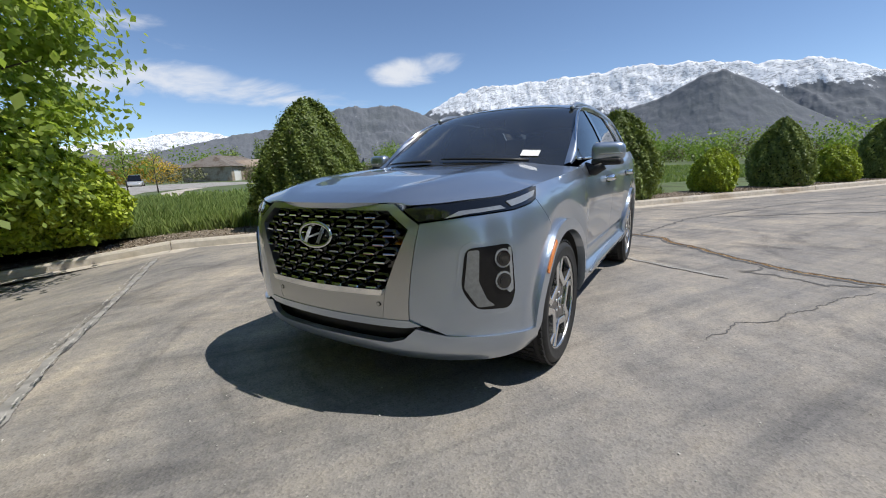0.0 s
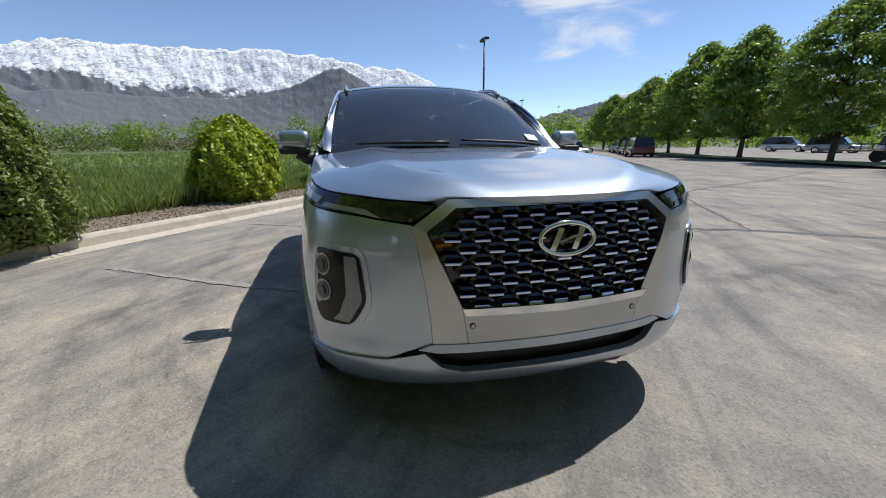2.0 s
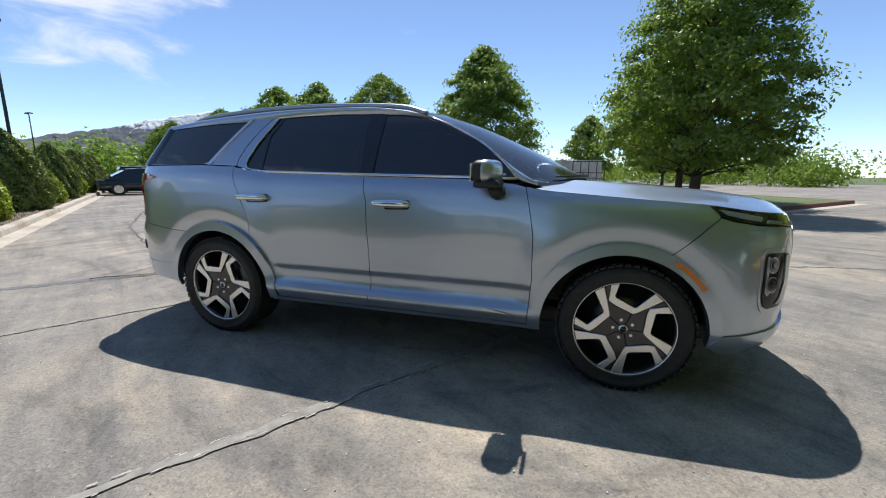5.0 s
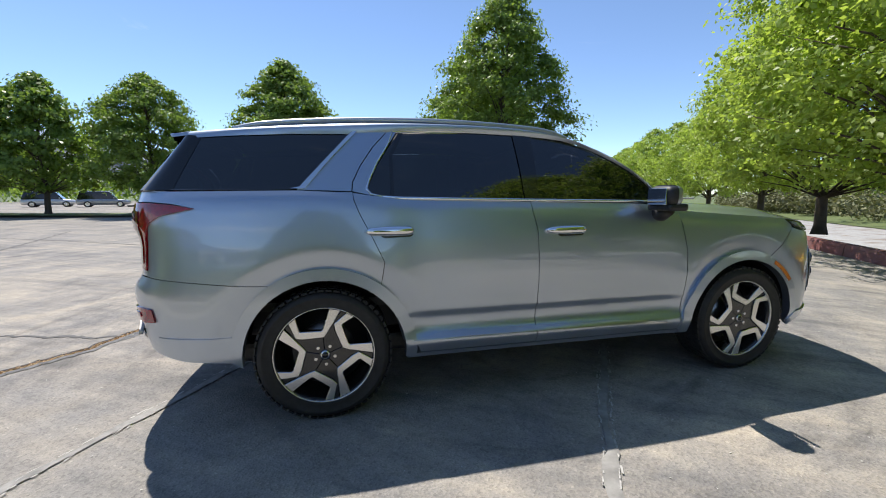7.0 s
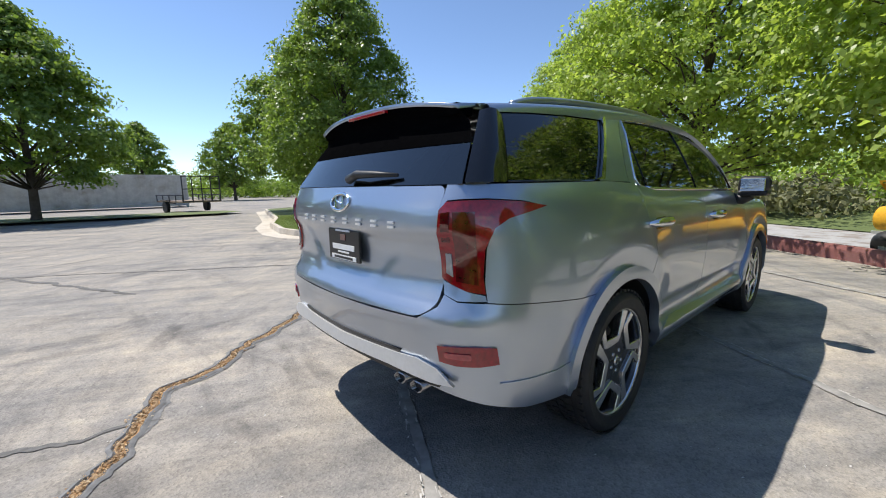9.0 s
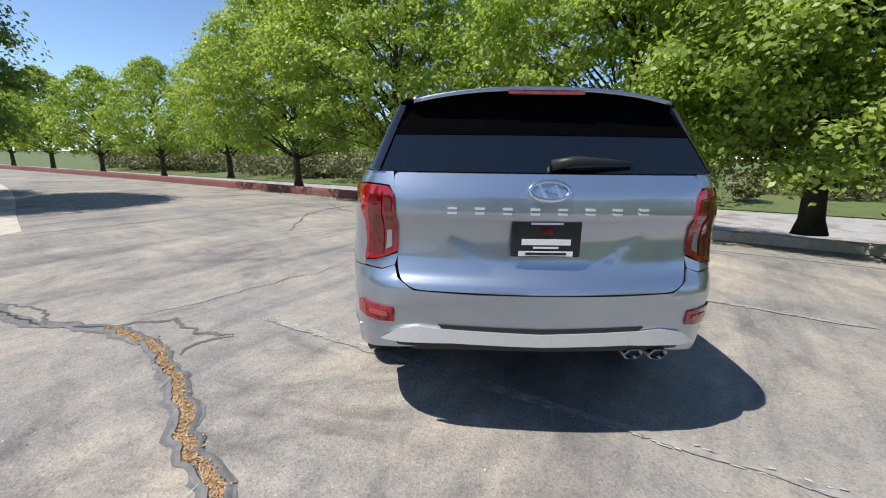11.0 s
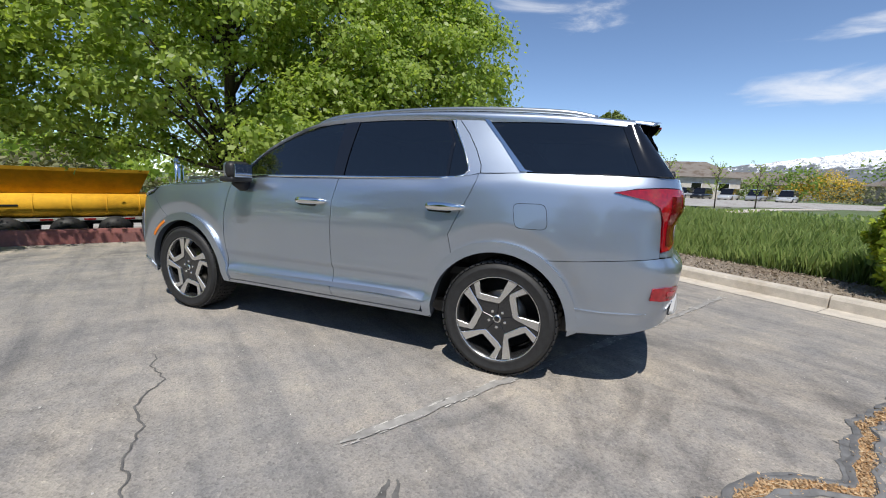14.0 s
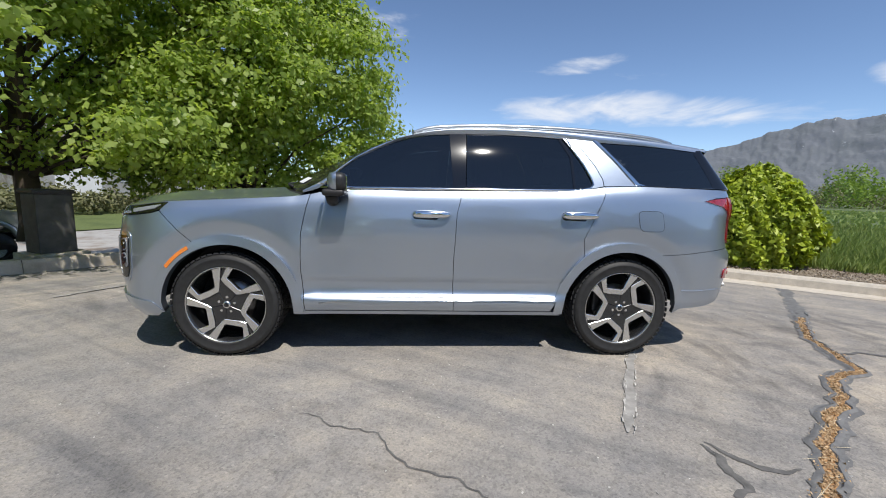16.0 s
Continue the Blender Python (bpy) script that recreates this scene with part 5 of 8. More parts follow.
# corner lamp clusters
S0, S1 = FY(0.745) - 0.03, X(2.055) - 0.065
fog = rounded([(S0 + 0.02, 0.842), (S1 + 0.012, 0.852), (S1 + 0.022, 0.62), (S1 - 0.005, 0.552), (S0 + 0.06, 0.560), (S0 - 0.005, 0.66)], 0.04)
rim_f = rounded([(S0 - 0.002, 0.868), (S1 + 0.036, 0.878), (S1 + 0.046, 0.61), (S1 + 0.005, 0.524), (S0 + 0.045, 0.532), (S0 - 0.030, 0.65)], 0.06)
both("lamp_surround", rim_f, lambda s, z: skin(s, z, 0.004), M_PAINT, car, "", (0.03, 0.03), 0.012, 0)
fog_l, fog_r = both("corner_lamp", fog, lambda s, z: skin(s, z, 0.009), M_HOUSING, car, "black corner lamp housing", (0.03, 0.03), 0.03, 0)
fmid = S1 - 0.038
for lm, fl in ((fog_l, 0), (fog_r, 1)):
    rim_o = rounded([(S0 + 0.030, 0.832), (S0 + 0.082, 0.834), (S0 + 0.076, 0.69), (S0 + 0.112, 0.606), (S0 + 0.150, 0.574), (S0 + 0.070, 0.572), (S0 + 0.010, 0.665)], 0.012)
    b_ = panel_bm(rim_o, lambda s, z: skin(s, z, 0.014), (0.03, 0.03), 0.012, 0)
    part("light_guide", flipped(b_) if fl else b_, M_GUIDE, lm, "clear curved light bar")
    brace = rounded([(fmid + 0.028, 0.835), (fmid + 0.044, 0.835), (fmid + 0.048, 0.64), (fmid + 0.030, 0.625), (fmid + 0.012, 0.64), (fmid + 0.034, 0.66)], 0.006)
    b_ = panel_bm(brace, lambda s, z: skin(s, z, 0.0125), (0.03, 0.03), 0.01, 0)
    part("lamp_bracket", flipped(b_) if fl else b_, M_DRL, lm, "grey metal bracket")
    for zz in (0.788, 0.685):
        for nm, mt, k, d in (("lamp_cell", M_DRL, 1.0, 0.0145), ("lens", M_GLOSS, 0.80, 0.018), ("projector", M_RIMDARK, 0.52, 0.0205), ("projector_glass", M_GLOSS, 0.38, 0.0225)):
            ring = [(fmid + 0.042 * k * math.cos(2 * math.pi * q / 16), zz + 0.044 * k * math.sin(2 * math.pi * q / 16)) for q in range(16)]
            b_ = panel_bm(ring, lambda s, z: skin(s, z, d), (0.03, 0.03), 0.006, 0)
            part(nm, flipped(b_) if fl else b_, mt, lm)
mark = [(1.425 + r * math.cos(radians(a)), 0.365 + r * math.sin(radians(a))) for r, a in
        [(0.474, a) for a in range(36, 61, 4)] + [(0.498, a) for a in range(60, 35, -4)]]
both("side_marker", sx(mark), lambda s, z: skin(s, z, 0.0105 + 0.018 * smoothstep(0.30, 0.62, z)), M_AMBER, car, "amber side reflector", (0.03, 0.03), 0.01, 0)


# ---- hood, glass, roof ----
HOOD_RIM = [skin(FY(0.432), 1.046)] + [skin(FY(y), z) for y, z in ((0.50, 1.034), (0.58, 1.037), (0.66, 1.042), (0.75, 1.050))] \
    + [skin(X(x), z) for x, z in ((2.12, 1.059), (2.0, 1.072), (1.90, 1.084), (1.82, 1.094))] + [skin(X(x), top_z(x)) for x in (1.72, 1.6, 1.45, 1.3, 1.15, 1.02, 0.92)]
_rim = np.array([tuple(v) for v in catmull(HOOD_RIM, 8)])
_rim_p = np.concatenate([[0], np.cumsum(np.linalg.norm(np.diff(_rim, axis=0), axis=1))])
_rim_p /= _rim_p[-1]


def hood_fn(a, b):
    """a: 0 at the nose to 1 at the cowl, b: -1 to 1 across."""
    a = min(1.0, max(0.0, a))
    ex, ey, ez = (float(np.interp(a, _rim_p, _rim[:, k])) for k in range(3))
    xc = 2.402 - 1.15 * a
    zc = float(np.interp(xc, [0.95, 1.25, 1.6, 1.9, 2.15, 2.28, 2.36, 2.402], [1.212, 1.205, 1.185, 1.158, 1.118, 1.092, 1.066, 1.048]))
    t = abs(b)
    fall = 0.25 * t ** 2 + 0.75 * t ** 4.0
    ridge = 0.016 * math.exp(-((t - 0.62) / 0.12) ** 2) * smoothstep(0.0, 0.22, a)
    return Vector((xc + (ex - xc) * t ** 2.2, b * ey, zc + (ez - zc) * fall + ridge))


n_h = 12
hood_poly = [(0.0, -1 + 2 * k / n_h) for k in range(n_h + 1)] + [(k / 24, 1.0) for k in range(1, 25)] \
    + [(1.0, 1 - 2 * k / n_h) for k in range(1, n_h + 1)] + [(1 - k / 24, -1.0) for k in range(1, 24)]
part("hood", panel_bm(hood_poly, hood_fn, (0.025, 0.05), 0.03, 0.0), M_PAINT, car)

CANT = [(0.93, 0.805, 1.175), (0.80, 0.795, 1.265), (0.62, 0.775, 1.375), (0.40, 0.745, 1.500), (0.20, 0.712, 1.595), (0.0, 0.690, 1.655), (-0.25, 0.672, 1.690), (-0.7, 0.662, 1.703), (-1.2, 0.655, 1.695),
        (-1.7, 0.632, 1.662), (-2.05, 0.595, 1.630), (-2.13, 0.582, 1.621)]
_cant = catmull([Vector(p) for p in CANT], 10)
_cant = np.array([tuple(v) for v in _cant])


def cant(x):
    return Vector((x, float(np.interp(-x, -_cant[:, 0], _cant[:, 1])), float(np.interp(-x, -_cant[:, 0], _cant[:, 2]))))


def top_fn(a, b):
    """Windscreen and roof: a runs back from the cowl, b from -1 to 1 across."""
    e = cant(0.93 - a)
    lean = float(np.interp(0.93 - a, [-2.2, -0.9, 0.0, 0.3, 0.93], [0.0, 0.02, 0.10, 0.17, 0.30]))
    crown = float(np.interp(0.93 - a, [-2.2, -1.2, -0.4, 0.1, 0.5, 0.93], [0.045, 0.055, 0.052, 0.045, 0.03, 0.035]))
    k = 1 - abs(b) ** 2.3
    return Vector((e.x + lean * k, e.y * b, e.z + crown * k))


ws = [(0.0, -0.998), (0.0, -0.5), (0.0, 0), (0.0, 0.5), (0.0, 0.998), (0.3, 0.998), (0.6, 0.998), (0.86, 0.998), (0.875, 0.6), (0.88, 0), (0.875, -0.6), (0.86, -0.998), (0.6, -0.998), (0.3, -0.998)]
part("windscreen", panel_bm(ws, top_fn, (0.06, 0.08), 0.006, 0.0), M_WINDSCREEN, car, "dark tinted windscreen")
roof = [(0.865, -1.0), (0.868, -0.5), (0.872, 0), (0.868, 0.5), (0.865, 1.0), (1.3, 1.0), (1.9, 1.0), (2.5, 1.0), (3.05, 1.0), (3.05, 0), (3.05, -1.0), (2.5, -1.0), (1.9, -1.0), (1.3, -1.0)]
part("roof", panel_bm(roof, lambda a, b: top_fn(a, b) + Vector((0, 0, 0.004)), (0.08, 0.1), 0.02, 0), M_PAINT, car)


def glass_y(x, z):
    h = z - 1.2
    y = 0.897 - 0.33 * h - 0.33 * h * h
    y -= 0.10 * max(0.0, x - 0.15) ** 2
    y -= 0.055 * max(0.0, -1.15 - x) ** 1.6
    return y


def glass_fn(x, z):
    return Vector((x, glass_y(x, z), z))


def proud(x, z, d):
    return Vector((x, glass_y(x, z) + d, z + d * 0.35))


DLO_TOP = [(0.80, 1.215), (0.735, 1.295), (0.66, 1.365), (0.56, 1.440), (0.455, 1.503), (0.345, 1.555), (0.23, 1.597), (0.12, 1.624), (0.0, 1.640), (-0.2, 1.654), (-0.5, 1.662), (-0.8, 1.658), (-1.02, 1.647)]


def dlo(x):
    return float(np.interp(-x, [-p[0] for p in DLO_TOP], [p[1] for p in DLO_TOP]))


fw = [(0.785, 1.222)] + [(x, z - 0.012) for x, z in DLO_TOP[1:9]] + [(-0.125, 1.635), (-0.150, 1.238), (0.3, 1.231), (0.62, 1.225)]
both("side_window", fw, glass_fn, M_PRIVACY, car, "dark tinted door window", (0.1, 0.06), 0.006, 0)
both("door_pillar", [(-0.118, 1.648), (-0.245, 1.652), (-0.232, 1.235), (-0.143, 1.235)], lambda x, z: proud(x, z, 0.006), M_GLOSS, car, "gloss black pillar trim", (0.05, 0.06), 0.012, 0)
rw = [(-0.25, 1.642), (-0.5, 1.650), (-0.8, 1.646), (-0.985, 1.634), (-1.055, 1.54), (-1.12, 1.44), (-1.165, 1.345), (-1.182, 1.305), (-1.16, 1.275), (-1.08, 1.256), (-0.9, 1.250), (-0.5, 1.243), (-0.238, 1.240)]
both("side_window", rw, glass_fn, M_PRIVACY, car, "dark tinted door window", (0.1, 0.06), 0.006, 0)
both("window_divider", [(-0.955, 1.640), (-0.985, 1.638), (-1.05, 1.50), (-1.055, 1.262), (-1.035, 1.262), (-1.03, 1.50)], lambda x, z: proud(x, z, 0.004), M_GLOSS, car, "", (0.05, 0.06), 0.008, 0)
frame_r = [(-0.985, 1.660), (-1.045, 1.650), (-1.14, 1.545), (-1.215, 1.435), (-1.262, 1.34), (-1.268, 1.288), (-1.20, 1.272), (-1.08, 1.252), (-1.16, 1.270), (-1.187, 1.303), (-1.168, 1.35), (-1.122, 1.445), (-1.06, 1.545)]
both("door_frame", frame_r, lambda x, z: proud(x, z, 0.008), M_PAINT, car, "", (0.05, 0.05), 0.03, 0.001)
c_pillar = [(-1.047, 1.652), (-1.20, 1.652), (-1.262, 1.628), (-1.545, 1.312), (-1.575, 1.296), (-1.45, 1.293), (-1.272, 1.288), (-1.266, 1.34), (-1.219, 1.435), (-1.144, 1.545)]
both("rear_pillar", c_pillar, lambda x, z: proud(x, z, 0.009), M_PAINT, car, "", (0.05, 0.05), 0.03, 0.001)
qw = [(-1.262, 1.626), (-1.6, 1.622), (-1.9, 1.605), (-2.065, 1.592), (-2.125, 1.44), (-2.185, 1.298), (-1.8, 1.300), (-1.56, 1.302), (-1.545, 1.312), (-1.40, 1.475)]
both("quarter_window", qw, glass_fn, M_PRIVACY, car, "black tinted quarter window", (0.1, 0.06), 0.006, 0)
slash = [(-1.225, 1.642), (-1.262, 1.632), (-1.40, 1.478), (-1.548, 1.312), (-1.60, 1.301), (-1.52, 1.301), (-1.372, 1.482)]
both("chrome_slash", slash, lambda x, z: proud(x, z, 0.017), M_CHROME, car, "chrome window trim", (0.05, 0.05), 0.012, 0)


def rear_edge(z):
    """Side edge of the rear glass."""
    f = (z - 1.29) / 0.32
    return Vector((-2.365 + 0.215 * f, 0.745 - 0.115 * f, z))


def d_fn(a, b):
    """Gloss pillar between the quarter window (a = 0) and the rear glass (a = 1); b: height."""
    f = (b - 1.298) / 0.294
    q = glass_fn(-2.187 + 0.120 * f, b)
    e = rear_edge(b)
    p = q.lerp(e, a)
    return p + Vector((-0.02, 0.022, 0)) * math.sin(math.pi * a)


both("rear_corner_pillar", [(0, 1.298), (0.5, 1.298), (1, 1.298), (1, 1.45), (1, 1.592), (0.5, 1.60), (0, 1.595), (0, 1.45)], d_fn, M_GLOSS, car, "gloss black rear pillar", (0.2, 0.05), 0.015, 0)


def rear_glass_fn(b, z):
    e = rear_edge(z)
    return Vector((e.x - 0.055 * (1 - abs(b) ** 2.2), e.y * b, z))


part("rear_window", panel_bm([(-0.985, 1.292), (-0.5, 1.292), (0, 1.292), (0.5, 1.292), (0.985, 1.292), (0.985, 1.468), (0, 1.468), (-0.985, 1.468)], rear_glass_fn, (0.1, 0.05), 0.006, 0), M_PRIVACY, car, "dark rear window")

# cant rail and window pillars: from the cowl to the tail
bm = bmesh.new()
rows_ = []
for k in range(64):
    x = 0.925 - 3.06 * k / 63
    c = cant(x)
    if x > 0.80:
        zb = 1.18 + (0.925 - x) * 0.28
    elif x > -1.02:
        zb = dlo(x) - 0.006
    else:
        zb = float(np.interp(-x, [1.02, 1.26, 1.6, 1.9, 2.07, 2.14], [1.641, 1.626, 1.618, 1.602, 1.588, 1.58]))
    a = Vector((x, glass_y(x, zb) + 0.006, zb))
    line = []
    for j in range(7):
        f = j / 6
        p = a.lerp(c, f)
        bulge = 0.020 * math.sin(math.pi * f)
        line.append(bm.verts.new(p + Vector((0.0, bulge, bulge * 0.75 + 0.004 * f))))
    rows_.append(line)
for l0, l1 in zip(rows_, rows_[1:]):
    for j in range(6):
        f = bm.faces.new((l0[j], l1[j], l1[j + 1], l0[j + 1]))
        f.smooth = True
bmesh.ops.recalc_face_normals(bm, faces=bm.faces[:])
if sum(f.normal.y for f in bm.faces) < 0:
    bmesh.ops.reverse_faces(bm, faces=bm.faces[:])
bm2 = bm.copy()
part("cant_rail", bm, M_PAINT, car)
part("cant_rail", flipped(bm2), M_PAINT, car)


def pair_tube(name, pts, r, material, label="", sides=6):
    l = part(name, tube_bm(pts, r, sides), material, car, label, True)
    rr = part(name, tube_bm([(p[0], -p[1], p[2]) for p in pts], r, sides), material, car, label, True)
    return l, rr


dlo_path = [tuple(proud(x, z, 0.006)) for x, z in DLO_TOP] + [tuple(proud(x, z, 0.008)) for x, z in ((-1.055, 1.56), (-1.125, 1.45), (-1.172, 1.35), (-1.19, 1.303), (-1.165, 1.271), (-1.08, 1.252))]
pair_tube("window_trim", dlo_path, 0.0075, M_CHROME, "chrome window trim")
belt_path = [tuple(proud(x, z, 0.012)) for x, z in ((0.80, 1.213), (0.6, 1.219), (0.2, 1.226), (-0.2, 1.232), (-0.6, 1.239), (-1.0, 1.247), (-1.10, 1.255))]
pair_tube("belt_trim", belt_path, 0.010, M_CHROME, "chrome belt moulding")
pair_tube("quarter_trim", [tuple(proud(x, 1.297, 0.006)) for x in (-1.56, -1.8, -2.0, -2.19)], 0.005, M_GLOSS)
sill_trim = sx([(0.80, 0.404), (0.62, 0.437), (0.4, 0.449), (0, 0.453), (-0.5, 0.462), (-0.78, 0.462), (-0.95, 0.428), (-0.6, 0.436), (-0.1, 0.430), (0.4, 0.420)])
both("sill_moulding", sill_trim, lambda s, z: skin(s, z, 0.012), M_SATIN, car, "satin chrome sill moulding", (0.08, 0.02), 0.02, 0)

# roof rails
rail = [(0.16, 0.655, 1.642), (0.02, 0.650, 1.686), (-0.2, 0.642, 1.709), (-0.6, 0.634, 1.726), (-1.0, 0.628, 1.726), (-1.4, 0.620, 1.711), (-1.75, 0.612, 1.682), (-1.92, 0.606, 1.646)]
pair_tube("roof_rail", [tuple(v) for v in catmull([Vector(p) for p in rail], 6)], 0.017, M_SATIN, "satin silver roof rail", 10)

# tailgate, rear bumper, lamps
gate = rounded([(RY(0.672), 0.90), (RY(0.655), 0.82), (RY(0.58), 0.772), (RY(0), 0.762), (RY(-0.58), 0.772), (RY(-0.655), 0.82), (RY(-0.672), 0.90), (RY(-0.665), 1.05), (RY(-0.67), 1.20), (RY(-0.69), 1.288),
        (RY(-0.3), 1.288), (RY(0), 1.288), (RY(0.3), 1.288), (RY(0.69), 1.288), (RY(0.67), 1.20), (RY(0.665), 1.05)], 0.04)
part("tailgate", panel_bm(gate, skin, (0.03, 0.02), 0.03, 0.0012), M_PAINT, car)
rb = sx(arc(*ARCH_R, ARCH, 114, 184, 14)) + sx([(-1.95, 0.372), (-2.2, 0.388)]) + [(RY(0.74), 0.45), (RY(0.5), 0.485), (RY(0.25), 0.485), (RY(0), 0.485)]
rb_top = [(RY(0), 0.759), (RY(0.3), 0.760), (RY(0.58), 0.769), (RY(0.662), 0.820), (RY(0.68), 0.868), (RY(0.74), 0.845)] + sx([(-2.372, 0.8445), (-2.30, 0.8365), (-2.12, 0.8205), (-1.95, 0.8045), (-1.78, 0.7905)])
half_b = rb + rb_top
mirror_b = [(2 * S_END - s, z) for s, z in half_b]
n_rb = len(rb)
full_b = rb[:-1] + [(S_END, 0.485)] + mirror_b[:n_rb - 1][::-1] + mirror_b[n_rb + 1:][::-1] + [(S_END, 0.759)] + rb_top[1:]
part("rear_bumper", panel_bm(full_b, skin, (0.06, 0.03), 0.03, 0.0008), M_PAINT, car)
both("quarter_corner", [(RY(0.68), 0.868), (RY(0.672), 0.90), (RY(0.665), 0.925), (RY(0.72), 0.905), (RY(0.78), 0.885)] + sx([(-2.376, 0.874), (-2.372, 0.85)]) + [(RY(0.74), 0.848)], skin, M_PAINT, car, "", (0.04, 0.03), 0.02, 0.001)
tail = [(RY(0.668), 0.932), (RY(0.66), 1.05), (RY(0.672), 1.195), (RY(0.70), 1.228), (RY(0.76), 1.232)] + sx([(-2.36, 1.234), (-2.22, 1.224), (-2.09, 1.204), (-2.20, 1.181), (-2.29, 1.162), (-2.345, 1.128), (-2.376, 1.05), (-2.382, 0.95), (-2.376, 0.880)]) + [(RY(0.775), 0.888), (RY(0.72), 0.908)]
tl = both("tail_lamp", tail, lambda s, z: skin(s, z, 0.010), M_RED, car, "red wrap-around tail lamp", (0.03, 0.03), 0.03, 0.001)
both("lamp_shoulder", [(RY(0.672), 0.93), (RY(0.664), 1.05), (RY(0.676), 1.197), (RY(0.70), 1.232), (RY(0.76), 1.237)] + sx([(-2.37, 1.238), (-2.40, 1.29)]) + [(RY(0.69), 1.29), (RY(0.67), 1.20), (RY(0.6655), 1.05)], skin, M_PAINT, car, "", (0.03, 0.03), 0.02, 0)
for lm, fl in zip(tl, (0, 1)):
    for poly, mt in (([(RY(0.692), 0.955), (RY(0.69), 1.03), (RY(0.715), 1.03), (RY(0.722), 0.94)], M_DRL),
                     ([(RY(0.735), 0.925), (RY(0.728), 1.19), (RY(0.80), 1.19), (RY(0.81), 0.915)], M_REDDARK),
                     ([(RY(0.68), 1.075), (RY(0.685), 1.185), (RY(0.718), 1.19), (RY(0.715), 1.075)], M_REDDARK)):
        b_ = panel_bm(poly, lambda s, z: skin(s, z, 0.0145), (0.03, 0.04), 0.006, 0)
        part("lamp_segment", flipped(b_) if fl else b_, mt, lm)
refl = [(RY(0.675), 0.605), (RY(0.672), 0.672), (RY(0.74), 0.678)] + sx([(-2.40, 0.680), (-2.345, 0.674), (-2.335, 0.606), (-2.40, 0.598)]) + [(RY(0.74), 0.597)]
rf = both("rear_reflector", refl, lambda s, z: skin(s, z, 0.008), M_RED, car, "red bumper reflector", (0.03, 0.03), 0.02, 0)
for lm, fl in zip(rf, (0, 1)):
    b_ = panel_bm(rounded([(RY(0.70), 0.628), (RY(0.70), 0.650), (RY(0.79), 0.652), (RY(0.79), 0.626)], 0.01), lambda s, z: skin(s, z, 0.0125), (0.03, 0.03), 0.004, 0)
    part("lamp_segment", flipped(b_) if fl else b_, M_REDPALE, lm)
skid = [(RY(0.735), 0.515), (RY(0.66), 0.572), (RY(0.56), 0.592), (RY(0.45), 0.585), (RY(0), 0.570), (RY(-0.45), 0.585), (RY(-0.56), 0.592), (RY(-0.66), 0.572), (RY(-0.735), 0.515),
        (RY(-0.64), 0.512), (RY(-0.4), 0.522), (RY(0), 0.514), (RY(0.4), 0.522), (RY(0.64), 0.512)]
part("skid_plate", panel_bm(skid, lambda s, z: skin(s, z, 0.012 + (0.59 - z) * 0.3), (0.06, 0.02), 0.02, 0), M_SKID, car, "pale silver rear skid plate")
slot = [(RY(0.47), 0.603), (RY(0), 0.592), (RY(-0.47), 0.603), (RY(-0.45), 0.584), (RY(0), 0.569), (RY(0.45), 0.584)]
part("bumper_slot", panel_bm(slot, lambda s, z: skin(s, z, 0.006), (0.08, 0.02), 0.01, 0), M_BLACK, car)
under = [(RY(0.70), 0.53), (RY(0.4), 0.535), (RY(0), 0.53), (RY(-0.4), 0.535), (RY(-0.70), 0.53), (RY(-0.66), 0.482), (RY(0), 0.478), (RY(0.66), 0.482)]
part("rear_valance", panel_bm(under, lambda s, z: skin(s, z, 0.010), (0.08, 0.03), 0.03, 0), M_BLACK, car, "black rear valance")
for yc in (-0.445, -0.560):
    pts = [(-0.055, 0.0), (-0.02, 0.030), (0.045, 0.030), (0.055, 0.010), (0.02, -0.028), (-0.045, -0.026)]
    bm = bmesh.new()
    loops = []
    for x, k in ((-2.15, 0.86), (-2.47, 0.86), (-2.473, 0.72), (-2.36, 0.70)):
        loops.append([bm.verts.new((x, yc - p * k, 0.462 + q * k)) for p, q in rounded(pts, 0.012, 3)])
    for a, b in zip(loops, loops[1:]):
        for k in range(len(a)):
            bm.faces.new((a[k], a[(k + 1) % len(a)], b[(k + 1) % len(b)], b[k])).smooth = k % 4 != 3
    bm.faces.new(loops[-1])
    bmesh.ops.recalc_face_normals(bm, faces=bm.faces[:])
    pipe = part("exhaust_tip", bm, M_STEEL, car, "chrome exhaust tip")
    part("pipe_bore", panel_bm([(yc - p * 0.70, 0.462 + q * 0.70) for p, q in rounded(pts, 0.012, 3)], lambda u, v: Vector((-2.45, u, v)), (0.05, 0.05), 0, 0), M_BLACK, pipe)

# badge, lettering as plain bars, plate
back_fn = lambda u, v, d: skin(RY(u) if abs(u) > 1e-9 else S_END, 1.218 + v, d)
emblem(back_fn, car, 0.085, 0.040)
for k in range(8):
    yc = 0.415 - k * 0.83 / 7
    for dz in (-0.010, 0.010):
        part("letter_bar", flat_on(lambda u, v: back_fn(u, v, 0.008), [(yc - 0.020, -0.088 + dz - 0.005), (yc + 0.020, -0.088 + dz - 0.005), (yc + 0.020, -0.088 + dz + 0.005), (yc - 0.020, -0.088 + dz + 0.005)], 0.006, (0.05, 0.05)), M_LETTER, car, "chrome lettering bar")
plate = part("licence_plate", box_bm((0.012, 0.305, 0.155), (0, 0, 0), 0.005, rot=None), M_PLATE, car, "black dealer plate in a black frame")
plate.location = skin(S_END, 1.005, 0.025)
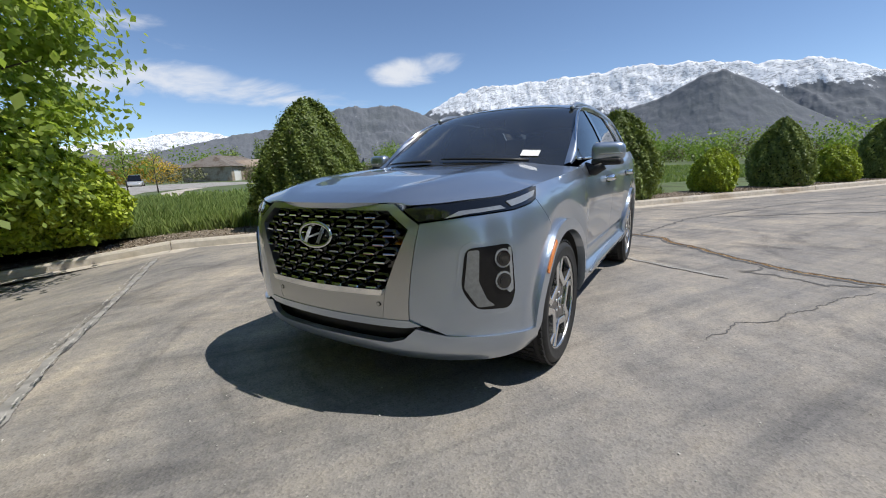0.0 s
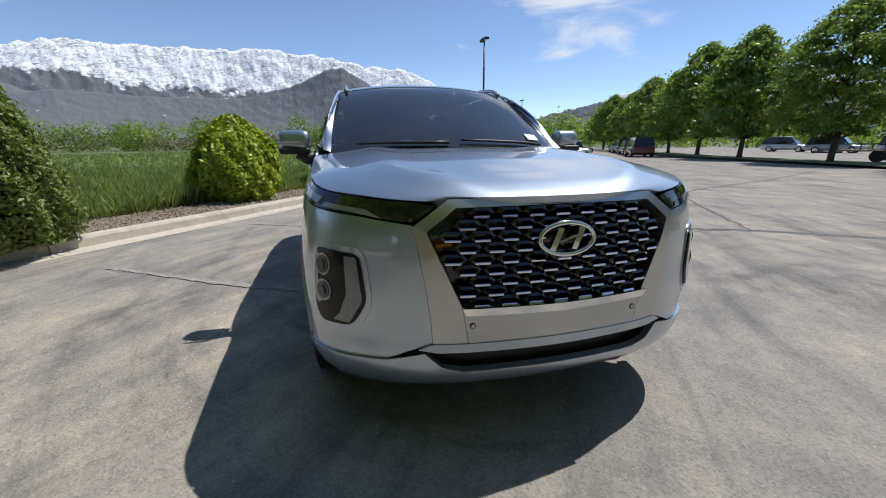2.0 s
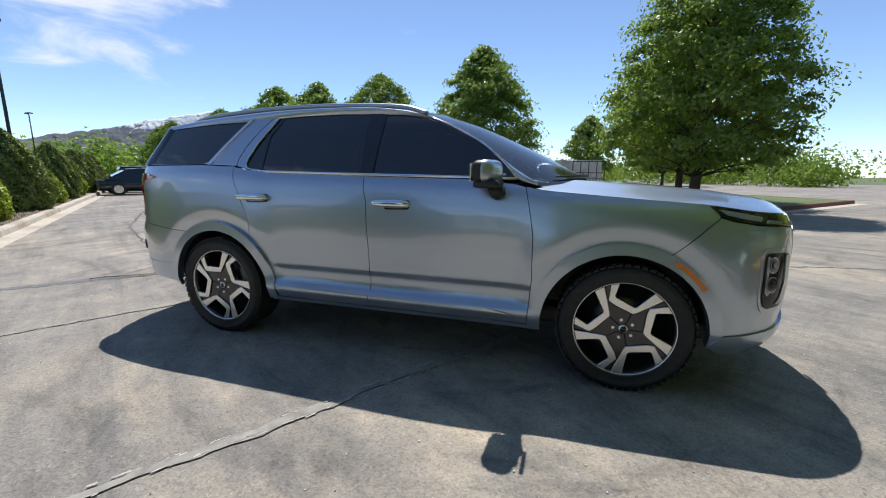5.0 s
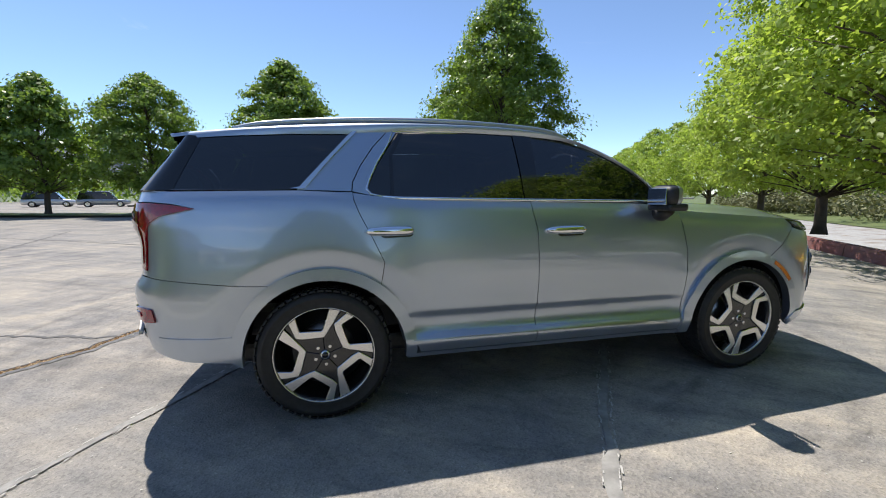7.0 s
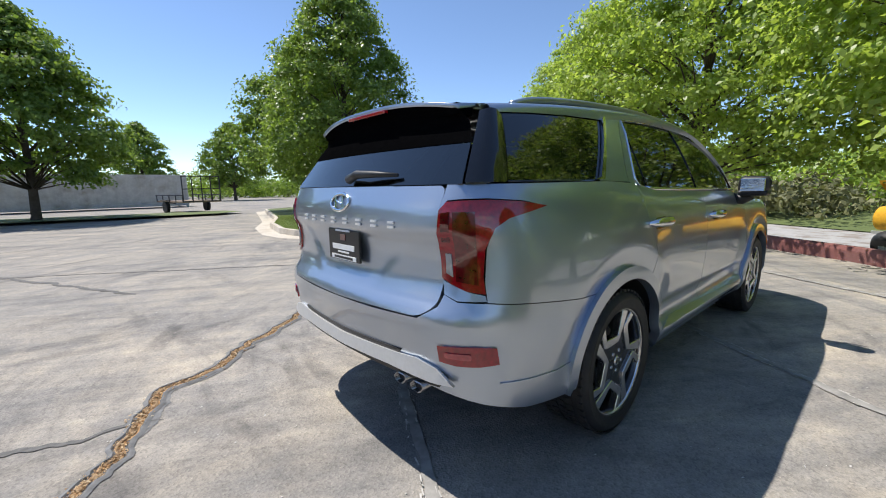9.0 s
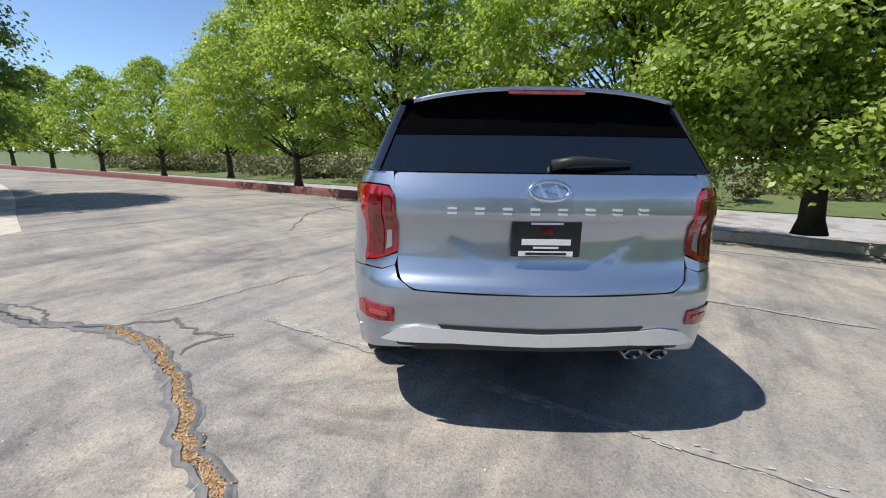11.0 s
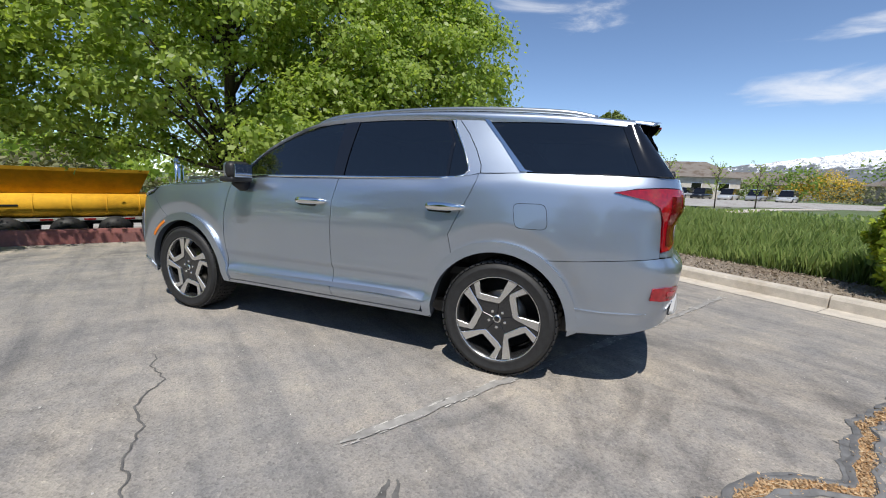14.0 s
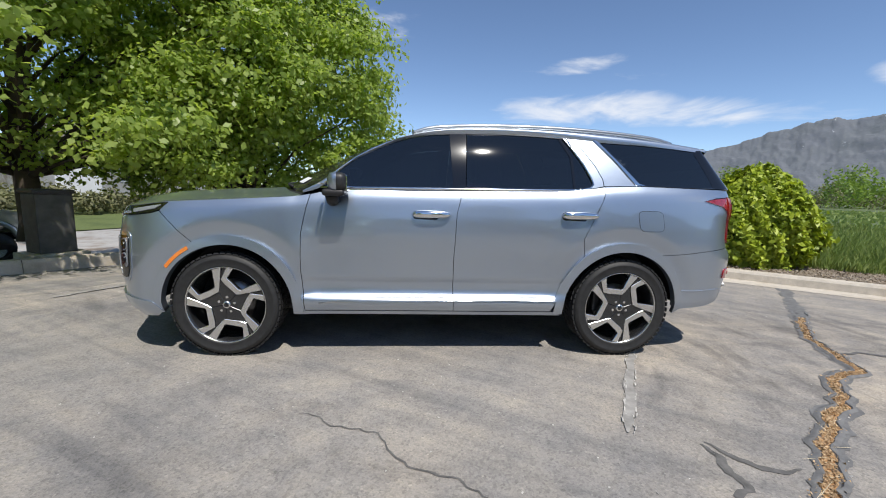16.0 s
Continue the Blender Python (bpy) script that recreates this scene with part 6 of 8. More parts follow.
for y, z, w, h, mt in ((0, -0.062, 0.24, 0.022, M_WHITE), (0, -0.010, 0.215, 0.026, M_WHITE), (0, -0.035, 0.11, 0.008, M_WHITE), (0, 0.072, 0.14, 0.009, M_WHITE), (0, 0.040, 0.05, 0.030, M_REDDARK)):
    o = part("plate_print", box_bm((0.003, w, h), (-0.0075, y, z)), mt, plate)
part("plate_print", box_bm((0.003, 0.18, 0.011), (-0.0095, 0, -0.062)), M_PLATE, plate)

# spoiler, brake light, wiper
bm = bmesh.new()
grid = []
for i in range(9):
    f = i / 8
    line = []
    for j in range(25):
        b = -1 + 2 * j / 24
        e = top_fn(3.045, b)
        edge = abs(b) ** 3
        ln = (0.195 - 0.06 * edge)
        line.append(bm.verts.new((e.x - ln * f, e.y * (1.0 + 0.015 * f), e.z + 0.010 - 0.010 * f - 0.006 * f * f - 0.006 * edge * f)))
    grid.append(line)
for g0, g1 in zip(grid, grid[1:]):
    for j in range(24):
        bm.faces.new((g0[j], g0[j + 1], g1[j + 1], g1[j])).smooth = True
ext = bmesh.ops.extrude_edge_only(bm, edges=[e for e in bm.edges if e.is_boundary])
bmesh.ops.translate(bm, vec=(0.010, 0, -0.016), verts=[g for g in ext["geom"] if isinstance(g, bmesh.types.BMVert)])
bmesh.ops.recalc_face_normals(bm, faces=bm.faces[:])
spoiler = part("roof_spoiler", bm, M_PAINT, car)
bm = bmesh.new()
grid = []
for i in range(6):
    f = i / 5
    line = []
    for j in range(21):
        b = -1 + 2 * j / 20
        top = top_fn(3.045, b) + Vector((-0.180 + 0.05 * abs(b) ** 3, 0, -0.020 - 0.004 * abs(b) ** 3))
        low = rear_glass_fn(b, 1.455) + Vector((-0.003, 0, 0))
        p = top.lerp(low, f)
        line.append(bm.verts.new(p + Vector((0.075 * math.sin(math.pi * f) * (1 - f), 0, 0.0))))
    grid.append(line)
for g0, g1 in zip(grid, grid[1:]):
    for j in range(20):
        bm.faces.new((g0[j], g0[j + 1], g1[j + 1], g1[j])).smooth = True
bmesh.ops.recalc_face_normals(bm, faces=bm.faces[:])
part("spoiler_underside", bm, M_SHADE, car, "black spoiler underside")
# Added block that closes the recess in the same shade black.
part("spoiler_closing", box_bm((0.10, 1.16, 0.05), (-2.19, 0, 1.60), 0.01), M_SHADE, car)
part("high_brake_lamp", box_bm((0.02, 0.34, 0.016), (-2.302, 0, 1.636), 0.004), M_RED, car, "narrow red high brake lamp")
wa = rear_glass_fn(-0.02, 1.325) + Vector((-0.03, 0, 0))
wb = rear_glass_fn(-0.52, 1.335) + Vector((-0.022, 0, 0))
wiper = part("rear_wiper", tube_bm([wa, wa.lerp(wb, 0.25) + Vector((-0.02, 0, 0.018)), wa.lerp(wb, 0.6) + Vector((-0.012, 0, 0.012)), wb], [0.024, 0.020, 0.015, 0.008], 8), M_BLACK, car, "black rear wiper", True)

# mirrors, handles, fuel flap
for sgn in (1, -1):
    bm = box_bm((0.145, 0.215, 0.150), (0, 0, 0), 0.062, segments=5)
    for v in bm.verts:
        k = (v.co.y * sgn) / 0.25 + 0.5
        v.co.z = v.co.z * (1.0 - 0.22 * k) + 0.012 * k
        v.co.x = v.co.x * (1.0 - 0.25 * k) - 0.035 * k
        if v.co.x > 0:
            v.co.x *= 1.12
    for f in bm.faces:
        f.smooth = True
    cap_bm = bm.copy()
    bmesh.ops.delete(cap_bm, geom=[v for v in cap_bm.verts if v.co.x < -0.030], context="VERTS")
    bmesh.ops.scale(cap_bm, vec=(1.03, 1.025, 1.04), verts=cap_bm.verts)
    mirror = part("door_mirror", bm, M_BLACK, car, "", True)
    part("mirror_cap", cap_bm, M_PAINT, mirror, "silver mirror cap", True)
    mirror.location = (0.665, sgn * 1.045, 1.25)
    low = box_bm((0.145, 0.20, 0.045), (0.0, -0.004 * sgn, -0.060), 0.022, segments=3)
    part("mirror_base", low, M_BLACK, mirror, "black mirror underside", True)
    g = box_bm((0.012, 0.165, 0.100), (-0.080, 0, 0.004), 0.005)
    for v in g.verts:
        k = (v.co.y * sgn) / 0.25 + 0.5
        v.co.x += 0.003 - 0.012 * k
    part("mirror_glass", g, M_CHROME, mirror, "mirror glass")
    part("mirror_stalk", tube_bm([(0.03, -0.03 * sgn, -0.075), (0.035, -0.085 * sgn, -0.115), (0.03, -0.15 * sgn, -0.105)], [0.045, 0.042, 0.05], 10), M_BLACK, mirror, "black mirror stalk", True)
    ind = box_bm((0.02, 0.15, 0.010), (0.082, 0.03 * sgn, -0.006), 0.004)
    part("turn_signal", ind, M_LENS, mirror)
for (xc, zc), doors in (((0.01, 1.052), fd), ((-1.073, 1.070), rd_)):
    for k, sgn in ((0, 1), (1, -1)):
        p = skin(X(xc), zc, 0.0)
        cup = rounded([(X(xc + 0.135), zc - 0.034), (X(xc + 0.135), zc + 0.026), (X(xc - 0.05), zc + 0.026), (X(xc - 0.05), zc - 0.038)], 0.028)
        b_ = panel_bm(cup, lambda s, z: skin(s, z, 0.0025), (0.04, 0.03), 0.003, 0)
        # Flat dark patch on the door; its colour gives the shade of the recess.
        part("handle_cup", flipped(b_) if sgn < 0 else b_, M_RIMDARK, doors[k], "dark patch for the shaded handle recess")
        ys = p.y + 0.028
        pts = [(xc + 0.132, p.y - 0.002, zc), (xc + 0.11, ys, zc + 0.002), (xc + 0.04, ys + 0.006, zc + 0.003), (xc - 0.04, ys + 0.006, zc + 0.003), (xc - 0.105, ys, zc + 0.002), (xc - 0.132, p.y - 0.002, zc)]
        run = catmull([Vector(q) for q in pts], 5)
        b_ = tube_bm([tuple(v) for v in run], [0.009 + 0.013 * math.sin(math.pi * (i / (len(run) - 1)) ** 0.8) for i in range(len(run))], 12)
        for v in b_.verts:
            v.co.z = zc + (v.co.z - zc) * 1.25
        part("door_handle", flipped(b_) if sgn < 0 else b_, M_CHROME, doors[k], "chrome door handle", True)
crease = sx([(-1.90, 0.519), (-2.05, 0.519), (-2.2, 0.520), (-2.33, 0.524), (-2.33, 0.5185), (-2.2, 0.5145), (-2.05, 0.5135), (-1.90, 0.5135)])
both("bumper_seam", crease, lambda s, z: skin(s, z, 0.0055), M_PAINT, car, "", (0.06, 0.02), 0.008, 0)
cap_o = rounded([(X(-1.505), 1.118), (X(-1.705), 1.120), (X(-1.725), 0.968), (X(-1.53), 0.966)], 0.045, 6)
cap_i = [tuple(p) for p in shrink(cap_o, 0.0035)]
part("fuel_flap", panel_bm(cap_i, lambda s, z: skin(s, z, 0.002), (0.05, 0.05), 0.004, 0), M_PAINT, car)
part("fuel_flap_gap", panel_bm(cap_o, lambda s, z: skin(s, z, 0.0006), (0.05, 0.05), 0, 0), M_BLACK, car)

# cowl, wipers, underbody, wheel housings, cabin
part("cowl", panel_bm([(-0.10, -0.99), (-0.10, 0), (-0.10, 0.99), (0.03, 0.99), (0.03, 0), (0.03, -0.99)], lambda a, b: top_fn(max(0, a), b) + Vector((0.10 if a < 0 else 0, 0, -0.035 if a < 0 else -0.012)), (0.05, 0.1), 0.02, 0), M_BLACK, car, "black windscreen cowl")
for b0, b1 in ((0.75, -0.02), (-0.12, -0.80)):
    p0, p1 = top_fn(0.015, b0) + Vector((0.02, 0, 0.02)), top_fn(0.035, b1) + Vector((0.015, 0, 0.022))
    mid = [p0.lerp(p1, k / 6) for k in range(7)]
    for k, q in enumerate(mid):
        bb = b0 + (b1 - b0) * k / 6
        r = top_fn(0.02 + 0.02 * k / 6, bb)
        q.x, q.z = r.x + 0.012, r.z + 0.014
    part("windscreen_wiper", tube_bm(mid, [0.012, 0.011, 0.010, 0.009, 0.008, 0.007, 0.005], 6), M_BLACK, car, "black windscreen wiper", True)
part("underbody", box_bm((3.9, 1.36, 0.12), (0.0, 0, 0.33), 0.03), M_BLACK, car, "black underbody")
part("body_floor", box_bm((1.75, 1.80, 0.10), (-0.02, 0, 0.40), 0.02), M_BLACK, car)
part("bulkhead", box_bm((0.85, 1.25, 0.55), (1.45, 0, 0.68), 0.05), M_BLACK, car)
# Rear floor lengthened and hidden blocks added to stop sunlight leaking through the tail.
part("rear_floor", box_bm((1.22, 1.25, 0.50), (-1.76, 0, 0.66), 0.05), M_BLACK, car)
part("sun_leak_block", box_bm((0.46, 1.52, 0.26), (-2.13, 0, 0.62), 0.03), M_BLACK, car)
for sgn in (-1, 1):
    part("corner_leak_block", box_bm((0.10, 0.14, 0.32), (-2.32, sgn * 0.68, 0.76), 0.02), M_BLACK, car)
part("front_core", box_bm((0.25, 1.3, 0.5), (2.08, 0, 0.65), 0.03), M_BLACK, car)
for wx, wz in WHEELS:
    for sgn in (1, -1):
        bm = bmesh.new()
        lines = []
        for k in range(25):
            a = radians(7 + 166 * k / 24)
            lines.append([bm.verts.new((wx + 0.46 * math.cos(a), sgn * y, wz + 0.46 * math.sin(a))) for y in (0.62, 0.80, 0.952)])
        for l0, l1 in zip(lines, lines[1:]):
            for j in range(2):
                bm.faces.new((l0[j], l0[j + 1], l1[j + 1], l1[j])).smooth = True
        bm.faces.new([l[0] for l in lines])
        part("wheel_housing", bm, M_BLACK, car, "black wheel housing")
dash = part("dashboard", box_bm((0.42, 1.42, 0.22), (0.78, 0, 1.06), 0.07, segments=3), M_INTERIOR, car, "dark dashboard", True)
seg = 28
pts = [(0.42 + 0.06 * math.sin(2 * math.pi * k / seg) * 0.35, 0.40 + 0.185 * math.cos(2 * math.pi * k / seg), 1.10 + 0.175 * math.sin(2 * math.pi * k / seg)) for k in range(seg + 1)]
part("steering_wheel", tube_bm(pts, 0.015, 8), M_INTERIOR, car, "black steering wheel", True)
for x, y, w in ((-0.10, 0.40, 0.50), (-0.10, -0.40, 0.50), (-1.05, 0.40, 0.48), (-1.05, -0.40, 0.48)):
    bk = box_bm((0.14, w, 0.62), (0, 0, 0), 0.055, segments=3, rot=Matrix.Rotation(radians(-14), 4, "Y"))
    seat = part("car_seat", bk, M_SEAT, car, "dark leather seat", True)
    seat.location = (x - 0.12, y, 1.0)
    part("headrest", box_bm((0.10, 0.27, 0.19), (-0.09, 0, 0.41), 0.04, segments=3), M_SEAT, seat, "", True)
    part("seat_cushion", box_bm((0.50, w, 0.15), (0.27, 0, -0.28), 0.05, segments=3), M_SEAT, seat, "", True)
part("cabin_floor", box_bm((3.0, 1.5, 0.05), (-0.8, 0, 0.62)), M_INTERIOR, car)
st = panel_bm([(0.075, 0.66), (0.075, 0.80), (0.135, 0.80), (0.135, 0.66)], lambda a, b: top_fn(a, b) + Vector((0.006, 0, 0.006)), (0.1, 0.1), 0.001, 0)
part("window_sticker", st, M_WHITE, car, "white paper label on the windscreen")
vm = part("interior_mirror", box_bm((0.03, 0.24, 0.07), (0.33, 0, 1.56), 0.012), M_BLACK, car)


# ---- wheels ----
def lathe_bm(profile, seg=64, smooth=True):
    """profile: (radius, y) round the wheel's axle (the y axis)."""
    bm = bmesh.new()
    rings = []
    for r, y in profile:
        rings.append([bm.verts.new((r * math.cos(2 * math.pi * k / seg), y, r * math.sin(2 * math.pi * k / seg))) for k in range(seg)])
    for a, b in zip(rings, rings[1:]):
        for k in range(seg):
            bm.faces.new((a[k], a[(k + 1) % seg], b[(k + 1) % seg], b[k])).smooth = smooth
    bmesh.ops.recalc_face_normals(bm, faces=bm.faces[:])
    return bm


def plate_bm(poly_polar, turn, y0, y1, bevel=0.003):
    bm = bmesh.new()
    vs = [bm.verts.new((r * math.cos(radians(a + turn)), y0, r * math.sin(radians(a + turn)))) for a, r in poly_polar]
    f = bm.faces.new(vs)
    ext = bmesh.ops.extrude_face_region(bm, geom=[f])
    top = [g for g in ext["geom"] if isinstance(g, bmesh.types.BMVert)]
    bmesh.ops.translate(bm, vec=(0, y1 - y0, 0), verts=top)
    bmesh.ops.recalc_face_normals(bm, faces=bm.faces[:])
    if bevel:
        es = [e for e in bm.edges if all(abs(v.co.y - y1) < 1e-5 for v in e.verts)]
        bmesh.ops.bevel(bm, geom=es, offset=bevel, segments=1, affect="EDGES")
    return bm


R_T = 0.376


def build_wheel():
    """A wheel whose outer face looks along +y, its axle at the origin and its outer sidewall at y = 0."""
    w = part("wheel", lathe_bm([(0.0, -0.19), (0.24, -0.19), (0.24, -0.2), (0.0, -0.2)], 32), M_BLACK, None)
    prof = [(0.272, -0.014), (0.279, -0.003), (0.284, 0.001), (0.288, -0.001), (0.306, 0.005), (0.328, 0.005), (0.333, 0.008), (0.337, 0.005), (0.346, 0.003), (0.358, -0.010), (0.367, -0.024), (0.370, -0.05), (0.370, -0.20), (0.366, -0.222), (0.35, -0.238), (0.30, -0.246), (0.27, -0.235)]
    tyre = part("tyre", lathe_bm(prof, 72), M_RUBBER, w, "black road tyre")
    tb = bmesh.new()
    for k in range(54):
        a = 2 * math.pi * k / 54
        for j, (y, wd, sk) in enumerate(((-0.031, 0.044, 0.12), (-0.080, 0.036, 0.5), (-0.125, 0.034, -0.5), (-0.170, 0.036, 0.5), (-0.218, 0.044, -0.12))):
            o = box_bm((0.0110, wd, 0.0315), (0, 0, 0))
            bmesh.ops.transform(o, matrix=Matrix.Rotation(-(a + j * 0.03), 4, "Y") @ Matrix.Translation((R_T - 0.0055 - (0.005 if j in (0, 4) else 0), y, 0)) @ Matrix.Rotation({0: -0.26, 4: 0.26}.get(j, 0), 4, "Z") @ Matrix.Rotation(sk * 0.5, 4, "X"), verts=o.verts)
            me_v = [tuple(v.co) for v in o.verts]
            o.verts.index_update()
            base = [tb.verts.new(c) for c in me_v]
            for f in o.faces:
                tb.faces.new([base[v.index] for v in f.verts])
            o.free()
    part("tread", tb, M_RUBBER, w)
    rim = part("rim", lathe_bm([(0.270, -0.010), (0.277, -0.007), (0.279, -0.010), (0.278, -0.016), (0.268, -0.018), (0.264, -0.045), (0.254, -0.09), (0.250, -0.20), (0.21, -0.21)], 64), M_RIMDARK, w, "dark grey alloy rim with machined spokes")
    part("rim_lip", lathe_bm([(0.2685, -0.020), (0.2705, -0.010), (0.2760, -0.006), (0.2785, -0.012)], 64), M_MACHINED, w)
    # a bright bracket round each opening: two arms and a slanting bar between them
    outer = [(-39, 0.268), (-50, 0.186), (-44, 0.152), (3, 0.104), (11, 0.124), (25, 0.268)]
    inner_u = [(12, 0.268), (2.5, 0.150), (-2, 0.143), (-36, 0.190), (-37, 0.200), (-29, 0.268)]
    dark = [(1, 0.104), (12, 0.135), (26, 0.268), (33, 0.268), (23, 0.190), (27, 0.152), (73, 0.104), (73, 0.026), (37, 0.026), (1, 0.026)]
    for k in range(5):
        part("spoke_face", plate_bm(outer + inner_u, 90 + 72 * k, -0.050, -0.013, 0.003), M_MACHINED, w, "machined bright spoke")
        part("spoke", plate_bm(dark, 90 + 72 * k, -0.070, -0.024, 0.003), M_RIMDARK, w)
    part("hub", lathe_bm([(0.0, -0.020), (0.024, -0.020), (0.030, -0.022), (0.034, -0.028), (0.072, -0.030), (0.085, -0.045), (0.085, -0.09)], 40), M_RIMDARK, w)
    part("hub_cap", lathe_bm([(0.0, -0.016), (0.021, -0.0165), (0.026, -0.020), (0.027, -0.024)], 28), M_MACHINED, w)
    part("cap_centre", lathe_bm([(0.0, -0.0148), (0.017, -0.0152), (0.018, -0.018)], 24), M_GLOSS, w)
    for k in range(5):
        a = radians(90 + 36 + 72 * k)
        part("wheel_nut", tube_bm([(0.055 * math.cos(a), -0.034, 0.055 * math.sin(a)), (0.055 * math.cos(a), -0.020, 0.055 * math.sin(a))], 0.0095, 6), M_MACHINED, w)
    part("brake_disc", lathe_bm([(0.06, -0.115), (0.165, -0.115), (0.165, -0.14), (0.06, -0.14)], 48), M_DISC, w, "steel brake disc")
    part("brake_caliper", box_bm((0.07, 0.06, 0.16), (0.15, -0.12, 0.03), 0.015), M_BLACK, w)
    return w


wheel0 = build_wheel()
WHEEL_AT = ((1.447, 0.952, 0), (1.447, -0.952, 180), (-1.447, 0.952, 0), (-1.447, -0.952, 180))
spin = (31, 51, -1, 5)
for i, (x, y, rz) in enumerate(WHEEL_AT):
    m = pose(x, y, R_T) @ pose(0, 0, 0, 0, 0, rz) @ pose(0, 0, 0, 0, spin[i], 0)
    wob = wheel0 if i == 0 else copy_thing(wheel0, Matrix.Identity(4))
    wob.parent = car
    wob.matrix_world = m


# ---- cracks and joints in the asphalt ----
def ribbon(name, pts, half, z, material, label, seed, jag=0.03, parent=None, step=0.025, fade=True):
    """A ragged strip along a line on the asphalt."""
    rng = random.Random(seed)
    line = []
    for a, b in zip(pts, pts[1:]):
        a, b = Vector(a), Vector(b)
        n = max(1, int((b - a).length / step))
        for k in range(n):
            line.append(a.lerp(b, k / n))
    line.append(Vector(pts[-1]))
    bm = bmesh.new()
    prev = None
    for i, p in enumerate(line):
        d = (line[min(i + 1, len(line) - 1)] - line[max(i - 1, 0)]).normalized()
        s = Vector((-d.y, d.x))
        wob = jag * noise.fractal(Vector((p.x * 4, p.y * 4, seed)), 0.7, 2, 4)
        end = min(1.0, min(i, len(line) - 1 - i) / 6 + 0.25) if fade else 1.0
        w0 = half * end * max(0.35, 1.0 + 0.7 * noise.fractal(Vector((p.x * 2.6, p.y * 2.6, seed + 3.3)), 1.0, 2, 3))
        w1 = half * end * max(0.35, 1.0 + 0.7 * noise.fractal(Vector((p.x * 2.6, p.y * 2.6, seed + 7.7)), 1.0, 2, 3))
        q = p + s * wob
        zz = z + lot_z(q.x, q.y)
        now = (bm.verts.new((q.x + s.x * w0, q.y + s.y * w0, zz)), bm.verts.new((q.x - s.x * w1, q.y - s.y * w1, zz)))
        if prev:
            f = bm.faces.new((prev[0], prev[1], now[1], now[0]))
            f.normal_update()
            if f.normal.z < 0:
                f.normal_flip()
        prev = now
    return tagged(obj(name, bm, material, parent, label), kind="structure")


MAIN = [(1.55, 7.9), (1.08, 7.12), (0.2, 6.0), (-0.59, 4.96), (-0.9, 4.31), (-1.18, 3.73), (-1.24, 3.11), (-1.34, 2.9), (-1.56, 2.46), (-1.84, 2.22), (-2.05, 2.0), (-2.42, 1.74),
        (-2.71, 1.45), (-2.95, 1.32), (-3.2, 1.15), (-3.43, 0.6), (-3.97, 0.0), (-4.2, -0.25), (-5.12, -1.45)]
MAIN_C = [(v.x, v.y) for v in catmull([Vector((x, y, 0)) for x, y in MAIN], 6)]
ribbon("crack_seal", MAIN_C, 0.070, 0.003, M_SEAL, "dark sealant along the main asphalt crack", 2, 0.05)
ribbon("crack_debris", MAIN_C[36:97], 0.026, 0.0045, M_DEBRIS, "asphalt crack filled with dry orange leaf debris", 2, 0.05)
ribbon("crack_line", MAIN_C[:37], 0.012, 0.006, M_CRACK, "narrow open end of the debris-filled crack", 3, 0.05)
for i, (pts, half) in enumerate((
        ([(-1.24, 3.11), (-1.04, 2.69), (-1.31, 2.34), (-1.33, 2.05)], 0.035), ([(-1.33, 2.05), (-1.45, 2.22), (-1.66, 2.27)], 0.03),
        ([(-0.95, 3.0), (-0.63, 2.67), (-0.32, 2.49), (-0.02, 2.23), (0.43, 1.87), (0.75, 1.72)], 0.008), ([(-1.2, 3.6), (-0.9, 3.9), (-0.7, 4.6)], 0.02),
        ([(-3.2, 0.85), (-5.5, 1.5), (-8.5, 3.3), (-12, 6.2)], 0.03), ([(-0.6, 4.9), (-3.0, 6.4), (-7.0, 9.0), (-12.0, 12.0)], 0.03),
        ([(-3.0, 4.5), (-5.0, 8.5), (-6.5, 13.0), (-9.0, 19.0)], 0.05), ([(-9.0, 6.0), (-13, 10), (-18, 15), (-24, 20)], 0.06), ([(-6.0, 2.0), (-9, 7.5), (-11, 14)], 0.04),
        ([(4.5, 1.5), (6.0, 3.0), (7.6, 3.8)], 0.02), ([(3.0, 3.2), (5.0, 3.6), (7.8, 3.0)], 0.02), ([(1.6, 7.9), (4.0, 6.2), (7.0, 4.0)], 0.02),
        ([(3.2, 9.0), (5.5, 8.6), (8.5, 7.5)], 0.025))):
    ribbon("asphalt_crack", pts, half * 0.65, 0.0035 + 0.0002 * i, M_FISSURE, "thin dark crack in the asphalt", 10 + i, 0.06)
JOINT = [(-1.0, 1.95), (-1.26, 1.5), (-1.56, 0.95), (-2.45, -0.6), (-3.34, -2.2)]
M_JOINT = plain("worn_joint_sealant", (0.285, 0.272, 0.254), 0.85, vary=0.35, scale=9, bumps=0.2)
M_PATCH = plain("pale_joint_filler", (0.46, 0.44, 0.41), 0.9, vary=0.4, scale=25, bumps=0.3)


